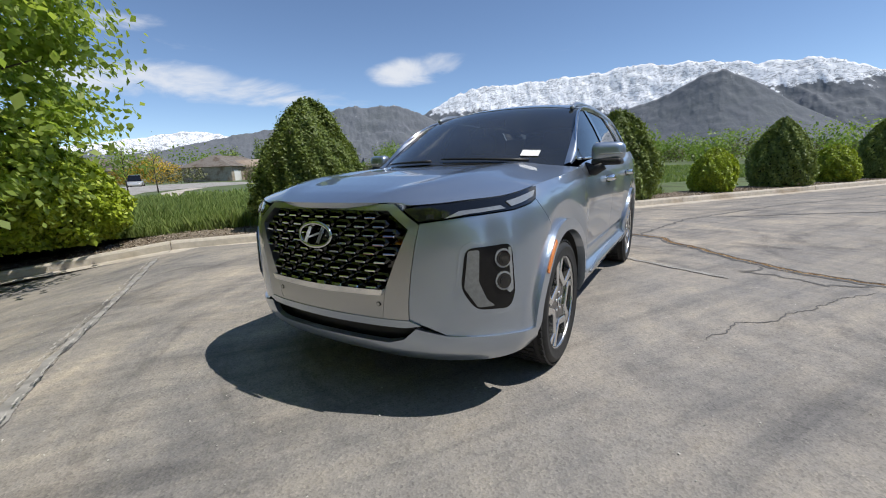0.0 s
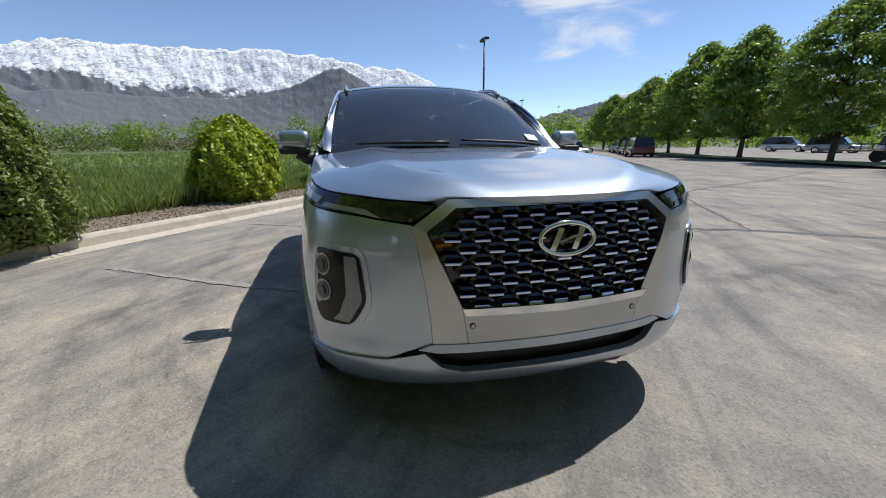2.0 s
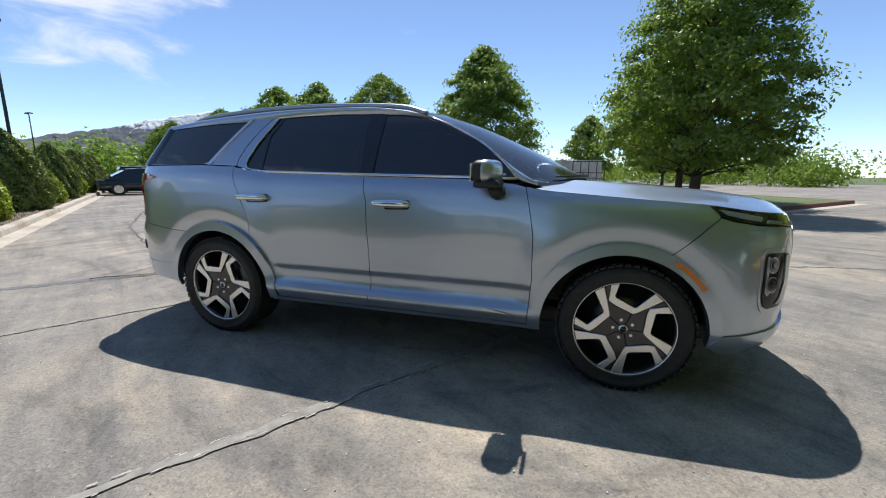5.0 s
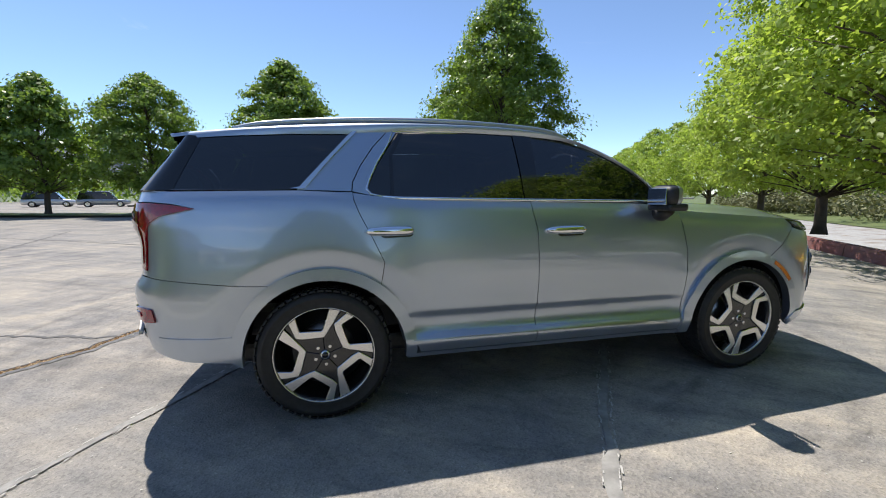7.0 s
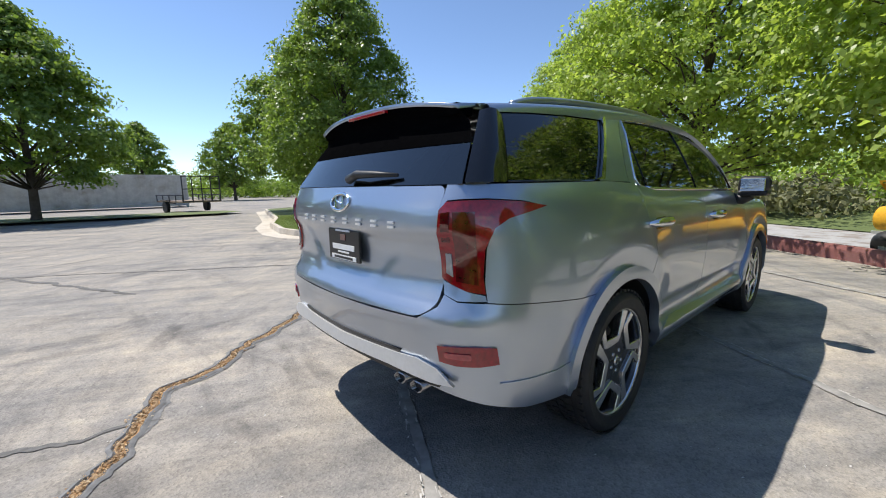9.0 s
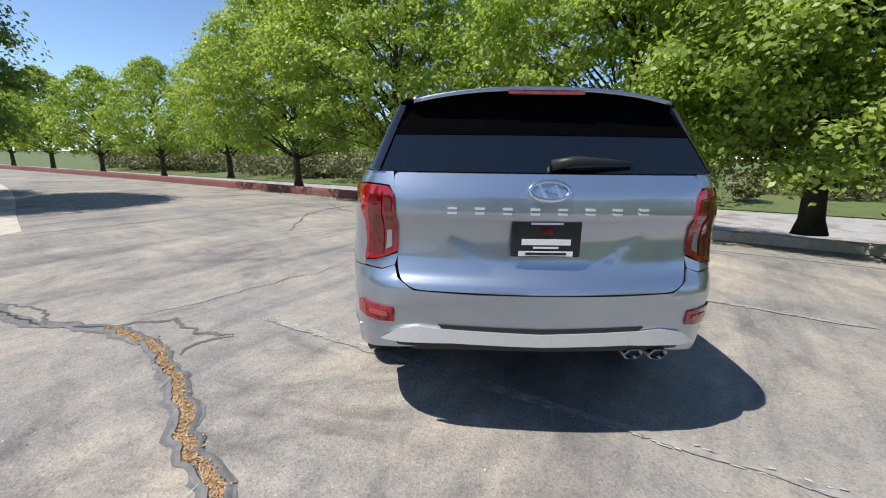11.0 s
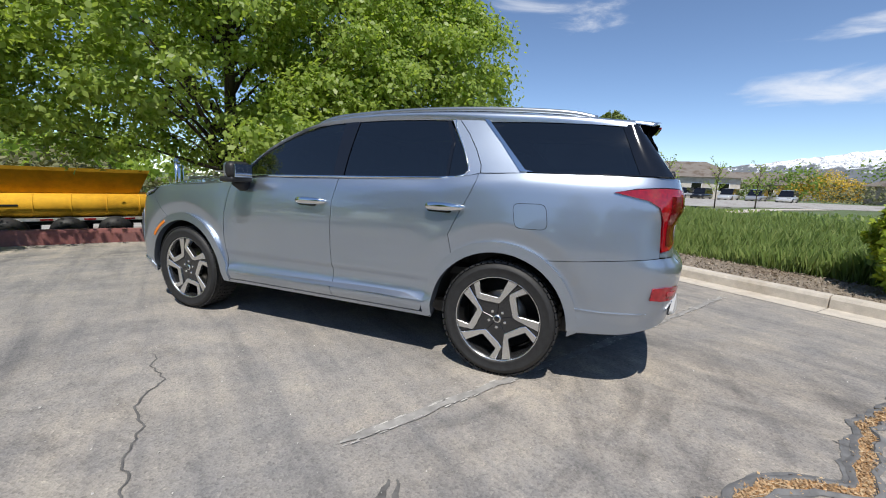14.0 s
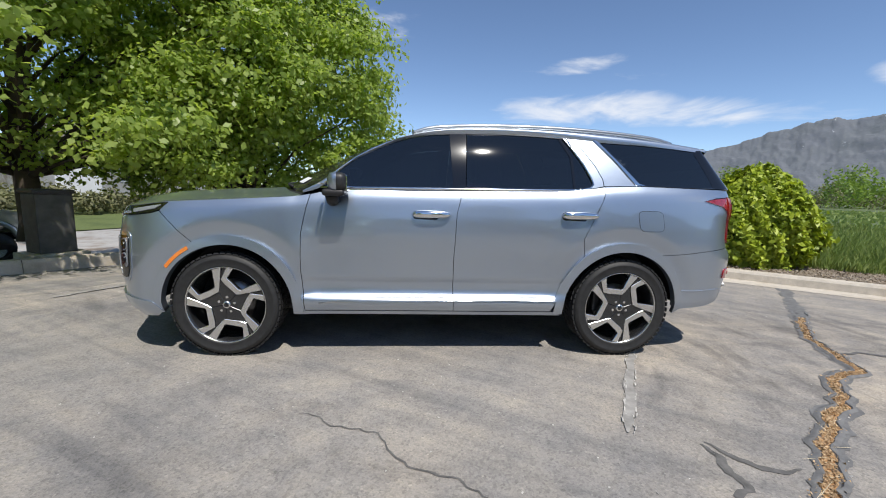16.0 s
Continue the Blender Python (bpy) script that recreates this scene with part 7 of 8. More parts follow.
def joint_crumbs(name, pts, gap, seed, label):
    """Broken pale edges along both sides of a paving joint."""
    rg = random.Random(seed)
    verts = []
    for a, b in zip(pts, pts[1:]):
        a, b = Vector(a), Vector(b)
        d = (b - a).normalized()
        n = Vector((-d.y, d.x))
        run, length = 0.0, (b - a).length
        while run < length:
            for side in (-1, 1):
                if rg.random() < 0.54:
                    ln, w = rg.uniform(0.01, 0.06), rg.uniform(0.002, 0.0065)
                    o = side * gap + rg.gauss(0, 0.006)
                    p = a + d * run + n * o
                    q = p + d * ln + n * rg.gauss(0, 0.004)
                    verts += [(p.x - n.x * w, p.y - n.y * w, 0.0092), (q.x - n.x * w * 0.6, q.y - n.y * w * 0.6, 0.0092), (q.x + n.x * w, q.y + n.y * w, 0.0092), (p.x + n.x * w * 0.6, p.y + n.y * w * 0.6, 0.0092)]
            run += rg.uniform(0.02, 0.05)
    return tagged(fast_mesh(name, verts, 4, M_PATCH, None, label), category="joint filler", kind="stuff")


ribbon("paving_joint", JOINT, 0.026, 0.0072, M_JOINT, "worn paving joint under the car", 40, 0.02)
joint_crumbs("joint_filler", JOINT, 0.030, 41, "crumbled pale filler along the joint under the car")
J2 = [(0.8, -0.28), (0.42, -0.84), (0.14, -1.25), (-0.07, -1.6), (-0.23, -1.84), (-0.6, -2.41), (-1.1, -3.17)]
ribbon("paving_joint", J2, 0.028, 0.0074, M_JOINT, "worn paving joint beside the car", 42, 0.02)
joint_crumbs("joint_filler", J2, 0.034, 43, "crumbled pale filler along the joint beside the car")

J3 = [(0.9, -5.4), (2.17, -3.41), (2.92, -2.29), (3.37, -1.51), (3.9, -0.6)]
ribbon("paving_joint", J3, 0.030, 0.0076, M_JOINT, "worn paving joint in front of the car", 44, 0.02)
joint_crumbs("joint_filler", J3, 0.042, 45, "crumbled pale filler along the joint in front of the car")
for a, b in ((0.08, 0.14), (0.33, 0.40), (0.52, 0.60), (0.80, 0.85)):
    p0, p1 = Vector(J3[1]).lerp(Vector(J3[3]), a), Vector(J3[1]).lerp(Vector(J3[3]), b)
    ribbon("sealant_patch", [tuple(p0), tuple(p1)], 0.034, 0.0084, M_SEAL, "dark leftover of sealant in the joint", 46, 0.02)


def crack_lip(side):
    """The raised rim of sealant on one side of the open crack."""
    bm = bmesh.new()
    prev = None
    pts = []
    for i in range(30, 102):
        a, b = Vector(MAIN_C[i]), Vector(MAIN_C[i + 1])
        d0, d1 = (b - Vector(MAIN_C[i - 1])).normalized(), (Vector(MAIN_C[i + 2]) - a).normalized()
        n = max(1, int((b - a).length / 0.03))
        pts += [(a.lerp(b, k / n), d0.lerp(d1, k / n).normalized()) for k in range(n)]
    for p, d in pts:
        n = Vector((-d.y, d.x))
        q = p + n * (0.05 * noise.fractal(Vector((p.x * 4, p.y * 4, 2)), 0.7, 2, 4))
        wide = 0.032 * (1 + 0.3 * noise.fractal(Vector((p.x * 5, p.y * 5, side)), 1.0, 2, 2))
        now = [bm.verts.new((q.x + n.x * side * u, q.y + n.y * side * u, z)) for u, z in ((wide - 0.004, 0.003), (wide + 0.004, 0.0135), (wide + 0.012, 0.012), (wide + 0.03, 0.0045))]
        if prev:
            for k in range(3):
                f = bm.faces.new((prev[k], prev[k + 1], now[k + 1], now[k]))
                f.normal_update()
                if f.normal.z < 0:
                    f.normal_flip()
        prev = now
    return tagged(obj("crack_lip", bm, M_SEAL, None, "raised dark sealant rim of the main crack"), kind="structure")


crack_lip(1)
crack_lip(-1)
rng = np.random.default_rng(77)
chips = []
for a, b in zip(MAIN_C[36:96], MAIN_C[37:97]):
    n = int(math.hypot(b[0] - a[0], b[1] - a[1]) * 1300)
    f = rng.random((n, 1))
    p = np.array(a) * (1 - f) + np.array(b) * f + rng.normal(0, 0.018, (n, 2))
    wob = np.array([0.05 * noise.fractal(Vector((q[0] * 4, q[1] * 4, 2)), 0.7, 2, 4) for q in p])
    d = Vector((b[0] - a[0], b[1] - a[1])).normalized()
    p += wob[:, None] * np.array([-d.y, d.x])
    chips.append(np.concatenate([p, rng.uniform(0.005, 0.011, (n, 1))], axis=1))
chips = np.concatenate(chips)
tagged(fast_mesh("leaf_chips", leaf_quads(rng, chips, np.tile([0, 0, 1.0], (len(chips), 1)), 0.0085, 0.5, 0.5), 4, M_CHIP, None, "scraps of dry leaf and bark in the crack"), category="leaf litter", kind="stuff")
tw = []
for a, b in zip(MAIN_C[36:96], MAIN_C[37:97]):
    for _ in range(1 if rng.random() < 0.6 else 0):
        f = rng.random()
        p = np.array([a[0] + (b[0] - a[0]) * f, a[1] + (b[1] - a[1]) * f, 0.012]) + rng.normal(0, 0.03, 3) * np.array([1, 1, 0])
        an = rng.uniform(0, 6.28)
        d = np.array([math.cos(an), math.sin(an), 0.05]) * rng.uniform(0.02, 0.08)
        w = np.array([-math.sin(an), math.cos(an), 0]) * 0.0016
        tw += [p - d - w, p + d - w * 0.5, p + d + w * 0.5, p - d + w]
M_STRAW = plain("dry_straw", (0.62, 0.52, 0.36), 0.8, vary=0.3)
tagged(fast_mesh("straw_twigs", tw, 4, M_STRAW, None, "pale straw and twigs caught in the crack"), category="leaf litter", kind="stuff")
n = 1600
pebbles = np.concatenate([rng.uniform(-6, 6, (n, 2)), np.full((n, 1), 0.004)], axis=1)
tagged(fast_mesh("loose_grit", leaf_quads(rng, pebbles, np.tile([0, 0, 1.0], (n, 1)), 0.006, 0.8, 0.3), 4, M_PATCH, None, "loose pale grit on the asphalt"), category="grit", kind="stuff")

# ---- island with lawn ----
ISL = [(0.9, 10.2), (0.95, 9.2), (1.25, 8.45), (1.8, 8.05), (2.4, 8.1), (3.0, 8.75), (4.2, 10.05), (6.4, 12.3), (9.2, 15.3), (14, 21), (11, 26), (4.8, 23), (2.5, 15.0), (1.4, 12.4)]


isl_area = ground_poly("lawn_island", shrink(ISL, 0.15), 0.15, M_LAWN, "lawn island in the parking lot")
rg_i = np.random.default_rng(61)
tufts = rg_i.uniform((0.9, 8.2), (8.0, 16.0), (42000, 2))
edge = shrink(ISL, 0.17)
keep = np.zeros(len(tufts), dtype=bool)
for (ax, ay), (bx, by) in zip(edge, edge[1:] + edge[:1]):
    hit_y = (ay > tufts[:, 1]) != (by > tufts[:, 1])
    keep ^= hit_y & (tufts[:, 0] < (bx - ax) * (tufts[:, 1] - ay) / (by - ay + 1e-12) + ax)
tufts = tufts[keep]
tufts = np.concatenate([tufts, np.full((len(tufts), 1), 0.165)], axis=1)
tagged(fast_mesh("lawn_blades", leaf_quads(rg_i, tufts, np.tile([1.0, 0.3, 0.1], (len(tufts), 1)), 0.028, 0.25, 0.9), 4, M_GRASS, None, "short mown grass on the lawn island"), category="grass", kind="stuff")
isl_kerb = thing("island_kerb", "concrete island kerb, red paint along one side", "kerb")
tagged(isl_kerb, kind="structure")
inner = shrink(ISL, 0.16)
outer_g = shrink(ISL, -0.45)
for i in range(len(ISL)):
    j = (i + 1) % len(ISL)
    a, b, c, d = ISL[i], ISL[j], inner[j], inner[i]
    bm = bmesh.new()
    lo = [bm.verts.new((*p, -0.02)) for p in (a, b, c, d)]
    hi = [bm.verts.new((p[0] + (q[0] - p[0]) * k, p[1] + (q[1] - p[1]) * k, 0.165)) for p, q, k in ((a, d, 0.2), (b, c, 0.2), (c, b, 0), (d, a, 0))]
    bm.faces.new(hi)
    for k in range(4):
        bm.faces.new((lo[k], lo[(k + 1) % 4], hi[(k + 1) % 4], hi[k]))
    bmesh.ops.recalc_face_normals(bm, faces=bm.faces[:])
    part("kerb_stone", bm, M_REDKERB if 3 <= i <= 8 else M_CONCRETE, isl_kerb)
    bm = bmesh.new()
    f = bm.faces.new([bm.verts.new((*p, z)) for p, z in ((a, 0.012), (b, 0.012), (outer_g[j], 0.004), (outer_g[i], 0.004))])
    f.normal_update()
    if f.normal.z < 0:
        f.normal_flip()
    part("gutter_pan", bm, M_CONCRETE, isl_kerb)
ISL2 = [(-8, 22.6), (2, 21.6), (3.5, 22.6), (3, 24.6), (-3, 25.6), (-22, 29.5), (-50, 43), (-51, 41), (-24, 26.6)]
ground_poly("lawn_strip", ISL2, 0.12, M_LAWN, "narrow lawn strip under the lot trees")


# ---- lamp posts ----
def lamp_post(x, y, h, label):
    root = thing("lamp_post", label, "street lamp", "lamp posts", (x, y, 0))
    part("base", tube_bm([(0, 0, 0), (0, 0, 0.7)], 0.28, 16), M_CONCRETE, root, "round concrete footing")
    part("pole", tube_bm([(0, 0, 0.7), (0, 0, h)], [0.085, 0.06], 10), M_BLACKPOLE, root)
    for sgn in (-1, 1):
        part("lamp_head", box_bm((0.5, 0.32, 0.16), (0.36 * sgn, 0, h - 0.02), 0.04, rot=Matrix.Rotation(radians(8 * sgn), 4, "Y")), M_BLACKPOLE, root, "boxy lamp head")
    return root


lamp_post(-26.8, 10.6, 8.6, "tall black lamp post with two boxy heads")
lamp_post(-68, 33.5, 8.8, "distant black lamp post with two boxy heads")
lamp_post(-110, 60, 8.8, "far black lamp post beyond the parked cars")


# ---- parked vehicles ----
def car_paint(name, c):
    return plain(name, c, 0.3, 0.5, 0.05, 60, coat=1.0)


def parked_car(name, paint, label, x, y, rz, l=4.7, w=1.82, h=1.45, cab=(0.18, 0.62), suv=False):
    root = thing(name, label, "car", "parked cars", (x, y, 0), rz)
    zb = 0.86 if suv else 0.78
    secs = [(-l / 2, 0.42, zb - 0.12, 0.80), (-l / 2 + 0.12, 0.26, zb + 0.02, 0.93), (-l * 0.25, 0.24, zb + 0.06, 1.0), (0, 0.24, zb + 0.05, 1.0), (l * 0.25, 0.24, zb + 0.02, 1.0), (l / 2 - 0.35, 0.25, zb - 0.08, 0.96), (l / 2 - 0.05, 0.30, zb - 0.20, 0.84), (l / 2, 0.42, zb - 0.28, 0.75)]
    bm = bmesh.new()
    rings = []
    for px, z0, z1, k in secs:
        hw = w / 2 * k
        rings.append([bm.verts.new((px, yy, zz)) for yy, zz in ((-hw * 0.92, z0), (-hw, (z0 + z1) / 2), (-hw * 0.95, z1 - 0.04), (-hw * 0.82, z1), (hw * 0.82, z1), (hw * 0.95, z1 - 0.04), (hw, (z0 + z1) / 2), (hw * 0.92, z0))])
    for a, b in zip(rings, rings[1:]):
        for k in range(8):
            bm.faces.new((a[k], a[(k + 1) % 8], b[(k + 1) % 8], b[k])).smooth = True
    bm.faces.new(rings[0])
    bm.faces.new(rings[-1])
    bmesh.ops.recalc_face_normals(bm, faces=bm.faces[:])
    part("body", bm, paint, root)
    x0, x1 = -l / 2 + (0.12 if suv else 0.35), l / 2 - l * 0.24
    if suv:
        prof = [(x0, zb + 0.02), (x0 + 0.25, h - 0.03), (0.1, h), (l * 0.12, h - 0.05), (x1, zb + 0.02)]
    else:
        prof = [(x0, zb + 0.04), (x0 + 1.0, h - 0.06), (-0.2, h), (l * 0.09, h - 0.05), (x1 - 0.12, zb + 0.03)]

    def cabin(mat, nm, shrink_k, dz, hw0, hw1):
        b = bmesh.new()
        ls = []
        for px, pz in prof:
            f = (pz - zb) / (h - zb)
            hw = (w / 2) * (hw0 + (hw1 - hw0) * f)
            ls.append((b.verts.new((px * shrink_k, -hw, pz + dz)), b.verts.new((px * shrink_k, hw, pz + dz))))
        for p, q in zip(ls, ls[1:]):
            b.faces.new((p[0], p[1], q[1], q[0]))
        b.faces.new([p[0] for p in ls])
        b.faces.new([p[1] for p in ls][::-1])
        bmesh.ops.recalc_face_normals(b, faces=b.faces[:])
        return part(nm, b, mat, root)
    cabin(M_GLOSS, "window_band", 1.0, 0.0, 0.93, 0.74)
    roof_bm = bmesh.new()
    rr = []
    for px, pz in ((prof[1][0] - 0.05, prof[1][1] + 0.01), (0.1, h + 0.02), (prof[3][0] + 0.05, prof[3][1] + 0.01)):
        rr.append([roof_bm.verts.new((px, yy, pz + dz)) for yy, dz in ((-w * 0.38, -0.03), (-w * 0.3, 0.01), (w * 0.3, 0.01), (w * 0.38, -0.03))])
    for a, b in zip(rr, rr[1:]):
        for k in range(3):
            roof_bm.faces.new((a[k], b[k], b[k + 1], a[k + 1])).smooth = True
    bmesh.ops.recalc_face_normals(roof_bm, faces=roof_bm.faces[:])
    part("roof", roof_bm, paint, root)
    for px in (-l * 0.295, l * 0.305):
        for sgn in (-1, 1):
            t = part("tyre", tube_bm([(px, sgn * (w / 2 - 0.22), 0.33), (px, sgn * (w / 2 - 0.005), 0.33)], 0.33, 24), M_RUBBER, root)
            part("rim", tube_bm([(px, sgn * (w / 2 - 0.02), 0.33), (px, sgn * (w / 2 + 0.004), 0.33)], 0.21, 18), M_MACHINED, root)
    for sgn in (-1, 1):
        part("headlight", box_bm((0.10, 0.34, 0.11), (l / 2 - 0.09, sgn * w * 0.33, zb - 0.18), 0.03), M_LENS, root)
        part("taillight", box_bm((0.08, 0.34, 0.11), (-l / 2 + 0.06, sgn * w * 0.33, zb - 0.06), 0.03), M_RED, root)
        part("side_mirror", box_bm((0.12, 0.18, 0.12), (l * 0.2, sgn * (w / 2 + 0.06), zb + 0.14), 0.03), paint, root)
    return root


P_DARK, P_SILVER, P_RED, P_WHITE, P_BLACK = car_paint("dark_teal_paint", (0.015, 0.025, 0.03)), car_paint("silver_paint", (0.42, 0.43, 0.44)), car_paint("maroon_paint", (0.13, 0.02, 0.03)), car_paint("white_paint", (0.75, 0.75, 0.74)), car_paint("black_paint", (0.012, 0.012, 0.014))
rz = math.degrees(math.atan2(0.796, 0.605))
for k, (pt, lab, sv) in enumerate(((P_DARK, "dark blue-green sedan parked beside the kerb", False), (P_SILVER, "silver sedan in the row beside the kerb", False), (P_BLACK, "black sedan in the row beside the kerb", False),
                                   (P_WHITE, "white sedan in the row beside the kerb", False), (P_SILVER, "silver car far along the row", False), (P_BLACK, "black SUV at the end of the row", True))):
    parked_car("parked_car", pt, lab, *k1(25.0 + 2.9 * k, -2.0), rz + 10, suv=sv, h=1.7 if sv else 1.45, l=4.3)
for k, (pt, lab, sv) in enumerate(((P_RED, "maroon crossover parked under the lot trees", True), (P_RED, "maroon sedan parked under the lot trees", False), (P_BLACK, "black SUV parked under the lot trees", True), (P_SILVER, "silver car parked far under the trees", False))):
    parked_car("parked_car", pt, lab, -27.5 - 5.2 * k, 25.6 + 3.3 * k, 150, suv=sv, h=1.65 if sv else 1.45)
for k, (x, y, pt, lab) in enumerate(((-34, 52, P_WHITE, "white pickup far across the lot"), (-28, 50.5, P_SILVER, "silver truck far across the lot"), (-21, 49, P_WHITE, "white car far across the lot"),
                                     (-8.6, -70.5, P_SILVER, "silver car outside the far building"), (-11.6, -70, P_WHITE, "white van outside the far building"), (-14.0, -69.5, P_BLACK, "black car outside the far building"),
                                     (-17.4, -69, P_WHITE, "white truck beside the far building"), (-20.6, -68.2, P_SILVER, "silver sedan beside the far building"), (-23.8, -67, P_WHITE, "white car at the end of the far yard"))):
    parked_car("parked_car", pt, lab, x, y, 20 if y > 0 else 62, suv=True, h=1.75)


# ---- containers and trailers ----
def container(x, y, rz, l, material, label, h=2.6):
    root = thing("shipping_container", label, "container", "containers", (x, y, 0), rz)
    bm = bmesh.new()
    n = int(l / 0.14)
    for side in (-1, 1):
        prev = None
        for k in range(n + 1):
            px = -l / 2 + l * k / n
            d = 0.03 if k % 4 in (0, 1) else 0.0
            now = (bm.verts.new((px, side * (1.2 - d), 0.28)), bm.verts.new((px, side * (1.2 - d), h - 0.12)))
            if prev:
                bm.faces.new((prev[0], now[0], now[1], prev[1]))
            prev = now
    bmesh.ops.recalc_face_normals(bm, faces=bm.faces[:])
    part("wall", bm, material, root)
    part("roof", box_bm((l, 2.42, 0.10), (0, 0, h - 0.06), 0.01), material, root)
    part("bottom_rail", box_bm((l, 2.42, 0.16), (0, 0, 0.21), 0.01), material, root)
    for sgn in (-1, 1):
        part("end_wall", box_bm((0.06, 2.36, h - 0.2), (sgn * (l / 2 - 0.04), 0, h / 2 + 0.05), 0.01), material, root)
        for s2 in (-1, 1):
            part("corner_post", box_bm((0.16, 0.16, h), (sgn * (l / 2 - 0.08), s2 * 1.15, h / 2), 0.01), material, root)
    return root


M_CREAM = stone_mat("cream_container_paint", (0.60, 0.58, 0.53), 3, (0.8, 0.76, 0.7))
M_MAROON = stone_mat("maroon_container_paint", (0.13, 0.042, 0.048), 3)
container(-2.6, 37.9, 6, 12.2, M_CREAM, "long cream shipping container across the lot")
container(-12.6, 39.3, 8, 6.1, M_MAROON, "maroon shipping container across the lot")
M_WOOD = stone_mat("weathered_planks", (0.28, 0.21, 0.15), 6)


def flat_trailer(x, y, rz, label):
    root = thing("utility_trailer", label, "trailer", "utility trailers", (x, y, 0.05), rz)
    part("deck", box_bm((4.2, 2.0, 0.08), (0, 0, 0.62), 0.01), M_WOOD, root, "plank trailer deck")
    for sgn in (-1, 1):
        part("side_rail", box_bm((4.2, 0.06, 0.06), (0, sgn, 1.0), 0.008), M_BLACKPOLE, root)
        for px in (-2, -1, 0, 1, 2):
            part("rail_post", box_bm((0.05, 0.05, 0.4), (px, sgn, 0.82), 0.006), M_BLACKPOLE, root)
        part("tyre", tube_bm([(-0.2, sgn * 1.02, 0.33), (-0.2, sgn * 1.22, 0.33)], 0.33, 20), M_RUBBER, root)
        part("fender", box_bm((0.9, 0.26, 0.05), (-0.2, sgn * 1.14, 0.72), 0.015), M_BLACKPOLE, root)
    for k in range(5):
        part("ramp_bar", box_bm((0.05, 0.05, 1.45), (2.1, -1 + 0.5 * k, 1.35), 0.006), M_BLACKPOLE, root)
    for z in (0.66, 1.35, 2.06):
        part("ramp_rail", box_bm((0.05, 2.05, 0.05), (2.1, 0, z), 0.006), M_BLACKPOLE, root)
    part("drawbar", box_bm((1.5, 0.12, 0.12), (-2.8, 0, 0.5), 0.02), M_BLACKPOLE, root)
    return root


flat_trailer(1.7, 27.0, -80, "black utility trailer with a raised mesh ramp")
flat_trailer(-12.6, 30.0, 15, "black utility trailer with wooden sides")

# ---- tanker truck on the road ----
M_YELLOW = stone_mat("yellow_tank_paint", (0.78, 0.42, 0.02), 4, (0.85, 0.8, 0.7))


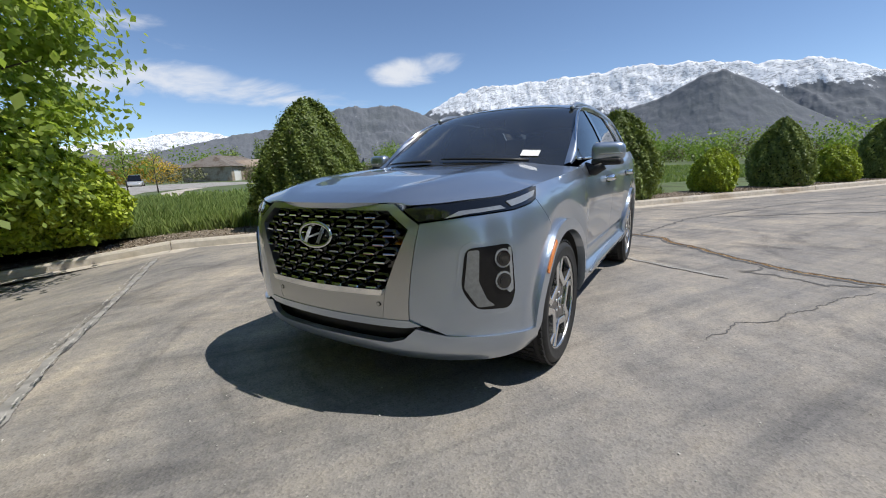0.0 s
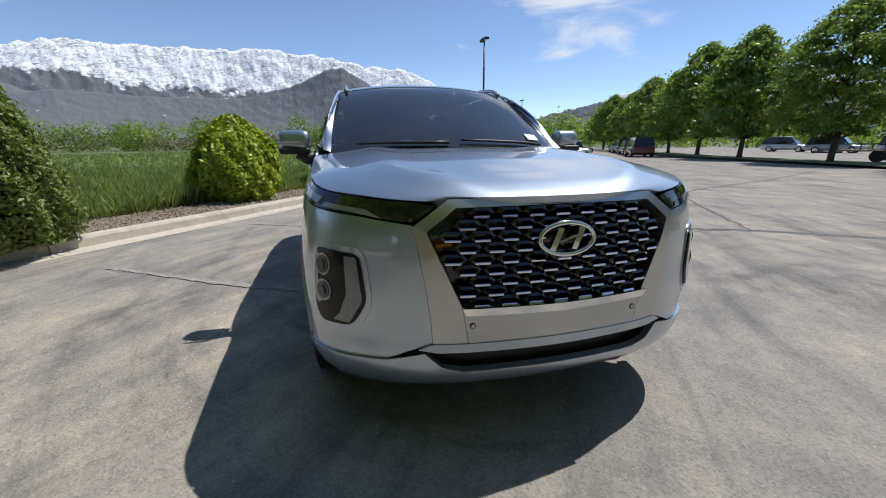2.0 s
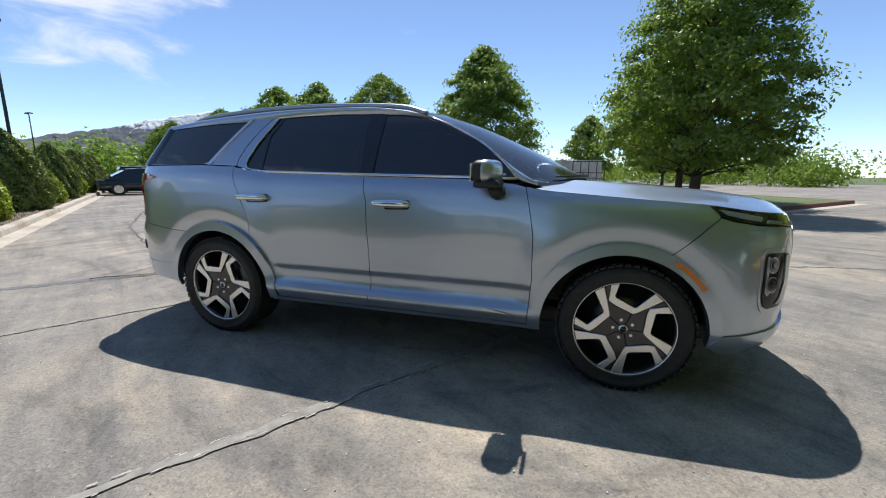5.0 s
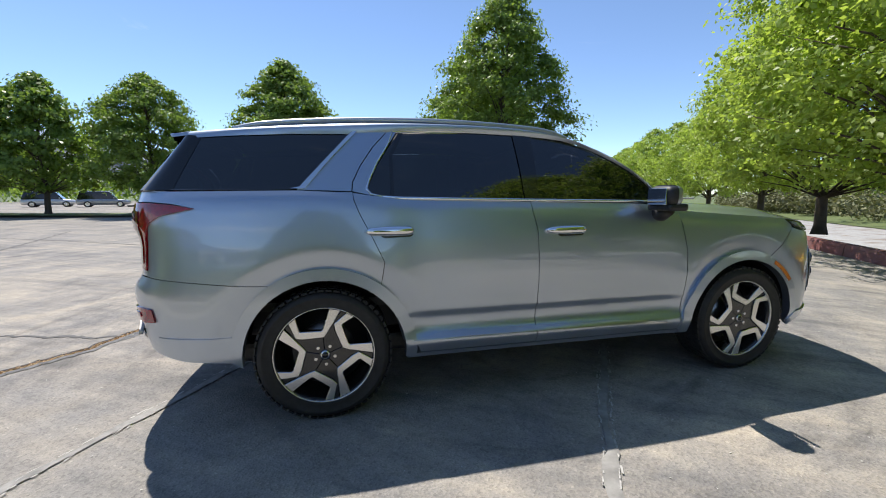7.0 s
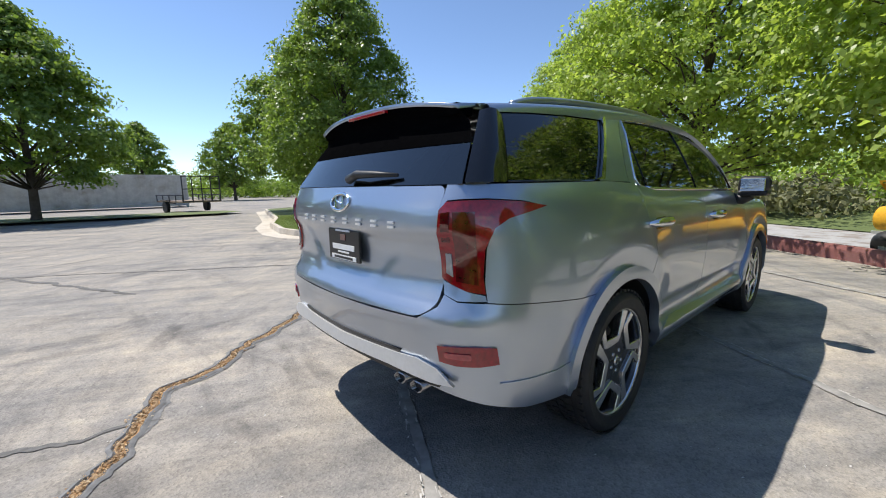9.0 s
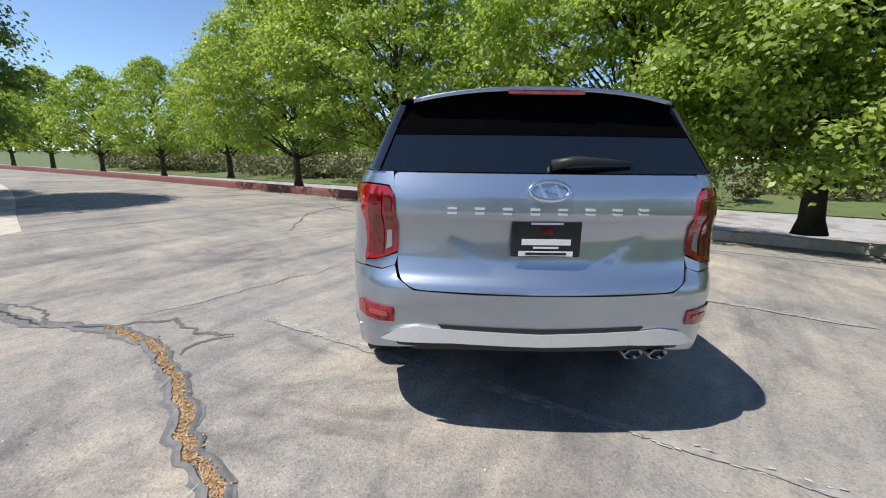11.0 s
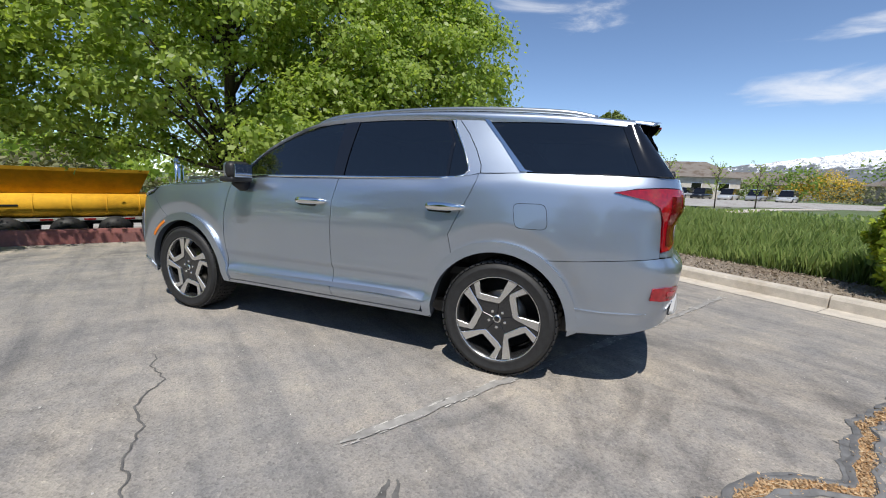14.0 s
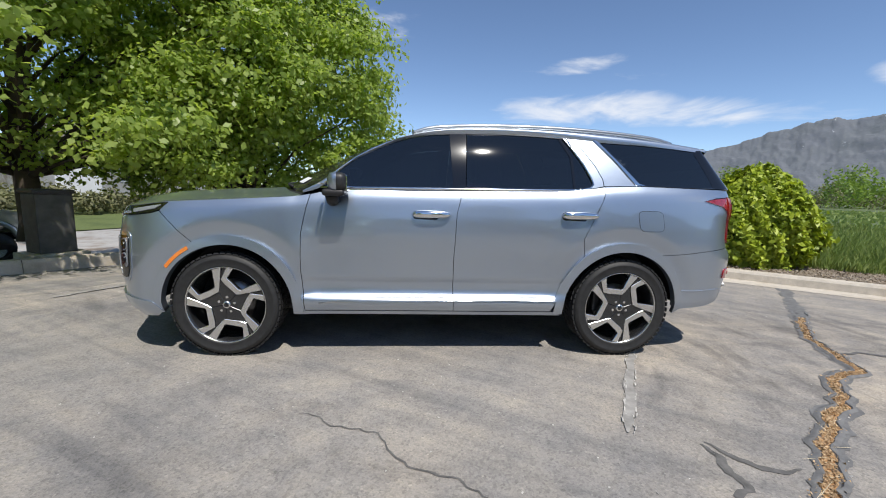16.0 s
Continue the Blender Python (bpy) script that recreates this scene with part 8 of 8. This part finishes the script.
def tanker(at, rz):
    root = thing("tanker_truck", "white truck pulling a yellow bulk trailer along the road", "truck", "", (*at, -1.32), rz)
    cab = bmesh.new()
    out = [(0.85, 0.75), (0.85, 2.42), (1.75, 2.46), (1.95, 2.30), (2.15, 1.66), (3.30, 1.50), (3.48, 1.36), (3.52, 0.75), (3.02, 0.75), (2.92, 1.02), (2.68, 1.22), (2.38, 1.25), (2.08, 1.12), (1.88, 0.85), (1.85, 0.75)]
    sides = [[cab.verts.new((x, y * (1 if x < 2.1 else 0.93), z)) for x, z in out] for y in (-1.08, 1.08)]
    for k in range(len(out)):
        cab.faces.new((sides[0][k], sides[0][(k + 1) % len(out)], sides[1][(k + 1) % len(out)], sides[1][k]))
    for sd in sides:
        cab.faces.new(sd)
    bmesh.ops.recalc_face_normals(cab, faces=cab.faces[:])
    bmesh.ops.bevel(cab, geom=[e for e in cab.edges if abs(e.verts[0].co.y - e.verts[1].co.y) < 0.2], offset=0.05, segments=2, affect="EDGES")
    part("cab", cab, P_WHITE, root, "white day cab with a long hood")
    part("windscreen", box_bm((0.05, 1.8, 0.62), (2.075, 0, 1.98), 0.02, rot=Matrix.Translation((0, 0, 0)) @ Matrix.Rotation(radians(-17), 4, "Y")), M_GLOSS, root, "dark windscreen")
    for sgn in (-1, 1):
        part("side_window", box_bm((0.78, 0.04, 0.52), (1.42, sgn * 1.075, 1.98), 0.02), M_GLOSS, root)
        part("door_seam", box_bm((0.02, 0.02, 1.5), (1.0, sgn * 1.083, 1.55)), M_BLACK, root)
        part("cab_step", box_bm((1.0, 0.25, 0.28), (1.35, sgn * 0.98, 0.62), 0.04), M_SATIN, root, "polished step")
        part("wheel_arch", tube_bm([(2.40 + 0.55 * math.cos(radians(a)), sgn * 1.06, 0.68 + 0.58 * math.sin(radians(a))) for a in range(0, 181, 20)], 0.06, 8), P_WHITE, root, "", True)
        part("side_mirror", box_bm((0.1, 0.2, 0.36), (2.05, sgn * 1.28, 1.85), 0.03), M_BLACK, root)
        part("headlight", box_bm((0.12, 0.28, 0.16), (3.46, sgn * 0.78, 1.12), 0.03), M_LENS, root)
        part("exhaust_pipe", tube_bm([(0.62, sgn * 0.95, 0.9), (0.62, sgn * 0.95, 3.1)], 0.075, 14), M_CHROME, root, "chrome exhaust stack", True)
    part("bumper", box_bm((0.16, 2.1, 0.34), (3.56, 0, 0.58), 0.05), M_SATIN, root, "polished bumper")
    part("door_emblem", box_bm((0.46, 0.012, 0.15), (1.42, -1.092, 1.42), 0.004), M_YELLOW, root, "yellow and black door badge")
    part("chassis", box_bm((8.8, 0.9, 0.22), (-1.3, 0, 0.78), 0.03), M_BLACK, root)
    hop = bmesh.new()
    rings = []
    for z, x0, x1, w in ((1.62, -5.2, -0.75, 0.62), (2.45, -5.55, -0.37, 1.02), (2.56, -5.58, -0.34, 1.05)):
        rings.append([hop.verts.new(p) for p in ((x0, -w, z), (x1, -w, z), (x1, w, z), (x0, w, z))])
    for r0, r1 in zip(rings, rings[1:]):
        for k in range(4):
            hop.faces.new((r0[k], r0[(k + 1) % 4], r1[(k + 1) % 4], r1[k]))
    hop.faces.new(rings[-1])
    hop.faces.new(rings[0])
    bmesh.ops.recalc_face_normals(hop, faces=hop.faces[:])
    part("hopper", hop, M_YELLOW, root, "yellow hopper body with sloping ends")
    for sgn in (-1, 1):
        part("tank", tube_bm([(-5.65, sgn * 0.68, 1.34), (-5.6, sgn * 0.68, 1.34), (-0.42, sgn * 0.68, 1.34), (-0.36, sgn * 0.68, 1.34)], [0.30, 0.385, 0.385, 0.30], 24), M_YELLOW, root, "yellow side tube", True)
        part("tank_print", box_bm((1.2, 0.012, 0.06), (-4.3, sgn * 1.069, 1.36), 0.002), M_BLACK, root, "row of small dark print")
        for k in range(6):
            part("tank_band", tube_bm([(-5.2 + 0.9 * k, sgn * 0.68, 1.34), (-5.16 + 0.9 * k, sgn * 0.68, 1.34)], 0.392, 24), M_YELLOW, root)
        part("side_frame", box_bm((5.2, 0.08, 0.10), (-3.0, sgn * 1.03, 0.90), 0.01), P_WHITE, root, "white frame with red marks")
        for k in range(5):
            part("frame_mark", box_bm((0.3, 0.012, 0.05), (-5.2 + k * 1.05, sgn * 1.074, 0.90)), M_RED, root)
    for px in (2.40, -0.2, -1.4, -2.6, -4.0, -5.1):
        for sgn in (-1, 1):
            part("tyre", tube_bm([(px, sgn * 0.78, 0.47), (px, sgn * 0.8, 0.5), (px, sgn * 1.06, 0.5), (px, sgn * 1.08, 0.47)], [0.40, 0.48, 0.48, 0.40], 28), M_RUBBER, root)
            part("rim", tube_bm([(px, sgn * 1.0, 0.48), (px, sgn * 1.085, 0.48)], [0.28, 0.25], 20), M_MACHINED, root)
    return root


tanker(rd(-2.0, 9.1), math.degrees(math.atan2(-0.866, -0.5)))

# ---- utility box ----
ub = thing("utility_box", "dark grey steel utility box on the verge", "utility box", "", (6.15, -3.4, -0.12), 62)
part("cabinet", box_bm((0.50, 0.46, 0.98), (0, 0, 0.60), 0.03), plain("weathered_grey_steel", (0.085, 0.085, 0.08), 0.6, 0.3, 0.25, 8), ub)
part("lid", box_bm((0.55, 0.51, 0.07), (0, 0, 1.12), 0.02), M_BLACKPOLE, ub)
part("pad", box_bm((0.75, 0.7, 0.14), (0, 0, 0.05), 0.02), M_CONCRETE, ub, "concrete pad")
part("door_seam", box_bm((0.012, 0.01, 0.85), (0.0, -0.232, 0.60)), M_BLACK, ub)


# ---- far houses ----
M_WALL = stone_mat("tan_house_wall", (0.42, 0.36, 0.29), 3)
M_PALEWALL = stone_mat("pale_stucco_wall", (0.62, 0.57, 0.49), 3, (0.85, 0.82, 0.78))
M_WALL2 = stone_mat("grey_house_wall", (0.38, 0.38, 0.37), 3)
M_ROOF = stone_mat("brown_shingle_roof", (0.20, 0.175, 0.15), 5)


def house(x, y, rz, l, w, h, wall, label):
    root = thing("house", label, "house", "far houses", (x, y, 0), rz)
    part("wall", box_bm((l, w, h), (0, 0, h / 2)), wall, root)
    bm = bmesh.new()
    e = 0.6
    rise = w * 0.24
    b4 = [bm.verts.new(p) for p in ((-l / 2 - e, -w / 2 - e, h), (l / 2 + e, -w / 2 - e, h), (l / 2 + e, w / 2 + e, h), (-l / 2 - e, w / 2 + e, h))]
    r2 = [bm.verts.new(p) for p in ((-l / 2 + w * 0.3, 0, h + rise), (l / 2 - w * 0.3, 0, h + rise))]
    for f in ((b4[0], b4[1], r2[1], r2[0]), (b4[2], b4[3], r2[0], r2[1]), (b4[1], b4[2], r2[1]), (b4[3], b4[0], r2[0]), tuple(b4[::-1])):
        bm.faces.new(f)
    bmesh.ops.recalc_face_normals(bm, faces=bm.faces[:])
    part("roof", bm, M_ROOF, root, "brown shingle roof")
    for sgn in (-1, 1):
        for k in range(4):
            px = -l * 0.36 + k * l * 0.24
            wn = part("window", box_bm((1.5, 0.08, 1.2), (px, sgn * (w / 2 + 0.02), h * 0.55), 0.01), M_GLOSS, root)
            part("frame", box_bm((1.7, 0.05, 1.4), (px, sgn * (w / 2 + 0.005), h * 0.55), 0.01), M_WHITE, wn)
        part("door", box_bm((2.6, 0.08, 2.2), (l * 0.44 - 1.2, sgn * (w / 2 + 0.03), 1.1), 0.02), M_WHITE, root, "white garage door")
    return root


house(-50, -86, 30, 18, 10, 3.0, M_WALL, "low tan house with a brown roof beyond the field")
house(-11.5, -83, 8, 17, 12, 3.6, M_PALEWALL, "pale building with a brown roof beyond the far yard")
house(-32, -106, 12, 20, 11, 3.0, M_WALL2, "grey house with a brown roof beyond the field")
house(24.5, -33, 60, 14, 9, 3.2, M_WALL2, "grey house across the road")
house(62, -25, 60, 12, 9, 3.0, M_WALL, "tan house across the road")
house(-150, -24, 80, 30, 10, 3.2, M_WALL2, "long pale house far across the field")


# ---- tan barn with a rounded roof beyond the field ----
M_BARN = stone_mat("tan_barn_cladding", (0.55, 0.43, 0.32), 2, (0.9, 0.86, 0.82))
barn = thing("barn", "long tan barn with a rounded roof edge beyond the field", "barn", "", (-56, -80, 0), -36.7)
outline = [(-4.5, 0.0), (-4.5, 2.6), (-4.2, 3.3), (-3.4, 3.9), (-2.0, 4.3), (0, 4.45), (2.0, 4.3), (3.4, 3.9), (4.2, 3.3), (4.5, 2.6), (4.5, 0.0)]
bm = bmesh.new()
ends = [[bm.verts.new((x, y, z)) for y, z in outline] for x in (-7.5, 7.5)]
for k in range(len(outline) - 1):
    bm.faces.new((ends[0][k], ends[0][k + 1], ends[1][k + 1], ends[1][k])).smooth = True
for e in ends:
    bm.faces.new(e)
bmesh.ops.recalc_face_normals(bm, faces=bm.faces[:])
part("shell", bm, M_BARN, barn)
part("door", box_bm((0.08, 3.2, 2.8), (7.52, 0, 1.4), 0.02), M_WALL2, barn, "grey barn door")
for sgn in (-1, 1):
    part("eave", box_bm((15.2, 0.16, 0.14), (0, sgn * 4.5, 2.62), 0.03), M_ROOF, barn, "brown eave")


# ---- far brush and woods ----
def brush(name, seed, spots, per, leaf, material, label, category="brush"):
    """Many loose clumps of leaves; spots: (x, y, radius, height)."""
    rg = np.random.default_rng(seed)
    pts, ways = [], []
    for x, y, r, h in spots:
        n = int(per * (0.6 + 0.8 * rg.random()))
        d = rg.normal(size=(n, 3))
        d /= np.linalg.norm(d, axis=1, keepdims=True)
        rr = rg.uniform(0.35, 1.05, (n, 1)) ** 0.6 * (1 + 0.25 * np.sin(d[:, :1] * 5 + x) * np.cos(d[:, 1:2] * 4 + y))
        p = d * rr * np.array([r, r, h / 2]) + np.array([x, y, h * 0.5])
        pts.append(p)
        ways.append(d + np.array([0, 0, 0.4]))
    pts, ways = np.concatenate(pts), np.concatenate(ways)
    pts[:, 2] = np.maximum(pts[:, 2], 0.1)
    return tagged(fast_mesh(name, leaf_quads(rg, pts, ways, leaf, 0.6, 0.8), 4, material, None, label), category=category, kind="stuff")


rs = random.Random(5)


def polar_spots(az0, az1, n, d0, d1, r, h):
    out = []
    for _ in range(n):
        a, d = radians(rs.uniform(az0, az1)), rs.uniform(d0, d1)
        out.append((math.cos(a) * d, math.sin(a) * d, r * rs.uniform(0.6, 1.4), h * rs.uniform(0.6, 1.35)))
    return out


brush("far_woods", 51, polar_spots(150, 262, 150, 95, 170, 4.5, 6.5), 360, 0.31, M_LEAF_DARK, "distant green trees beyond the field", "trees")
brush("spring_thicket", 52, polar_spots(150, 268, 90, 85, 135, 4.0, 3.4), 440, 0.22, M_BRUSH, "pale half-leafed thicket beyond the field", "trees")
brush("road_brush", 53, [(*rd(rs.uniform(-6, 75), rs.uniform(18, 25)), rs.uniform(1.5, 3.0), rs.uniform(1.6, 3.6)) for _ in range(90)], 300, 0.20, M_BRUSH, "half-leafed brush beyond the road").location.z = -1.0
brush("road_woods", 54, [(*rd(rs.uniform(-4, 110), rs.uniform(26, 46)), rs.uniform(2.5, 4.5), rs.uniform(4, 8)) for _ in range(70)], 320, 0.30, M_LEAF, "green trees beyond the road", "trees").location.z = -0.7
brush("lot_woods", 55, polar_spots(62, 112, 60, 62, 95, 4.0, 4.4), 760, 0.21, M_LEAF_DARK, "green trees behind the containers", "trees")
brush("far_lot_woods", 56, polar_spots(110, 156, 60, 95, 150, 4.5, 7.0), 240, 0.45, M_LEAF_DARK, "dark trees at the end of the lot", "trees")
brush("yellow_blossom_shrub", 57, [(-36, -90, 3.4, 5.6), (-40.5, -91.5, 2.6, 4.2), (-31.8, -91, 2.2, 3.4)], 2600, 0.13, M_FORSYTHIA, "shrubs full of orange-yellow blossom in the field", "shrub")
brush("bank_scrub", 60, [(*rd(rs.uniform(-34, -7), rs.uniform(18.5, 34)), rs.uniform(0.8, 1.8), rs.uniform(0.9, 2.0)) for _ in range(34)], 420, 0.14, M_BRUSH, "low scrub on the far bank of the road").location.z = -0.9
brush("dark_pines", 59, [(-66, -96, 3.2, 10), (-71, -93, 3.4, 9), (-76, -89, 3.2, 8.5), (-81, -85, 3.4, 9), (-60, -101, 3.0, 8)], 2200, 0.24, M_YEW, "clump of dark trees behind the barn", "trees")
brush("verge_bushes", 58, [(*rd(rs.uniform(-22, -10), rs.uniform(1.5, 3.8)), rs.uniform(0.7, 1.1), rs.uniform(0.7, 1.2)) for _ in range(4)], 1500, 0.07, M_LEAF, "leafy bushes on the verge at the corner", "shrub")
for k, (x, y) in enumerate(((-4.9, -25.5), (-8.4, -30), (-2.0, -28), (-11.5, -33))):
    rgk = np.random.default_rng(90 + k)
    root = thing("young_tree", "slender newly planted tree with sparse leaves", "tree", "young trees", (x, y, 0.05))
    bm = tube_bm([(0, 0, -0.05), (0.02, 0, 1.4), (0, 0.05, 3.2)], [0.05, 0.035, 0.01], 7)
    tips = []
    for j in range(9):
        an = j * 2.4
        z0 = 1.1 + 0.2 * j
        tip = (math.cos(an) * 0.7, math.sin(an) * 0.7, z0 + 0.8)
        bm = tube_bm([(0, 0, z0), tip], [0.02, 0.005], 5, bm)
        for q in range(26):
            f = rgk.random()
            tips.append((tip[0] * f + rgk.normal(0, 0.08), tip[1] * f + rgk.normal(0, 0.08), z0 + 0.8 * f + rgk.normal(0, 0.08)))
    part("trunk", bm, M_BARK, root, smooth=True)
    tips = np.array(tips)
    fast_mesh("leaves", leaf_quads(rgk, tips, np.tile([0, 0, 1.0], (len(tips), 1)), 0.07), 4, M_LEAF, root)
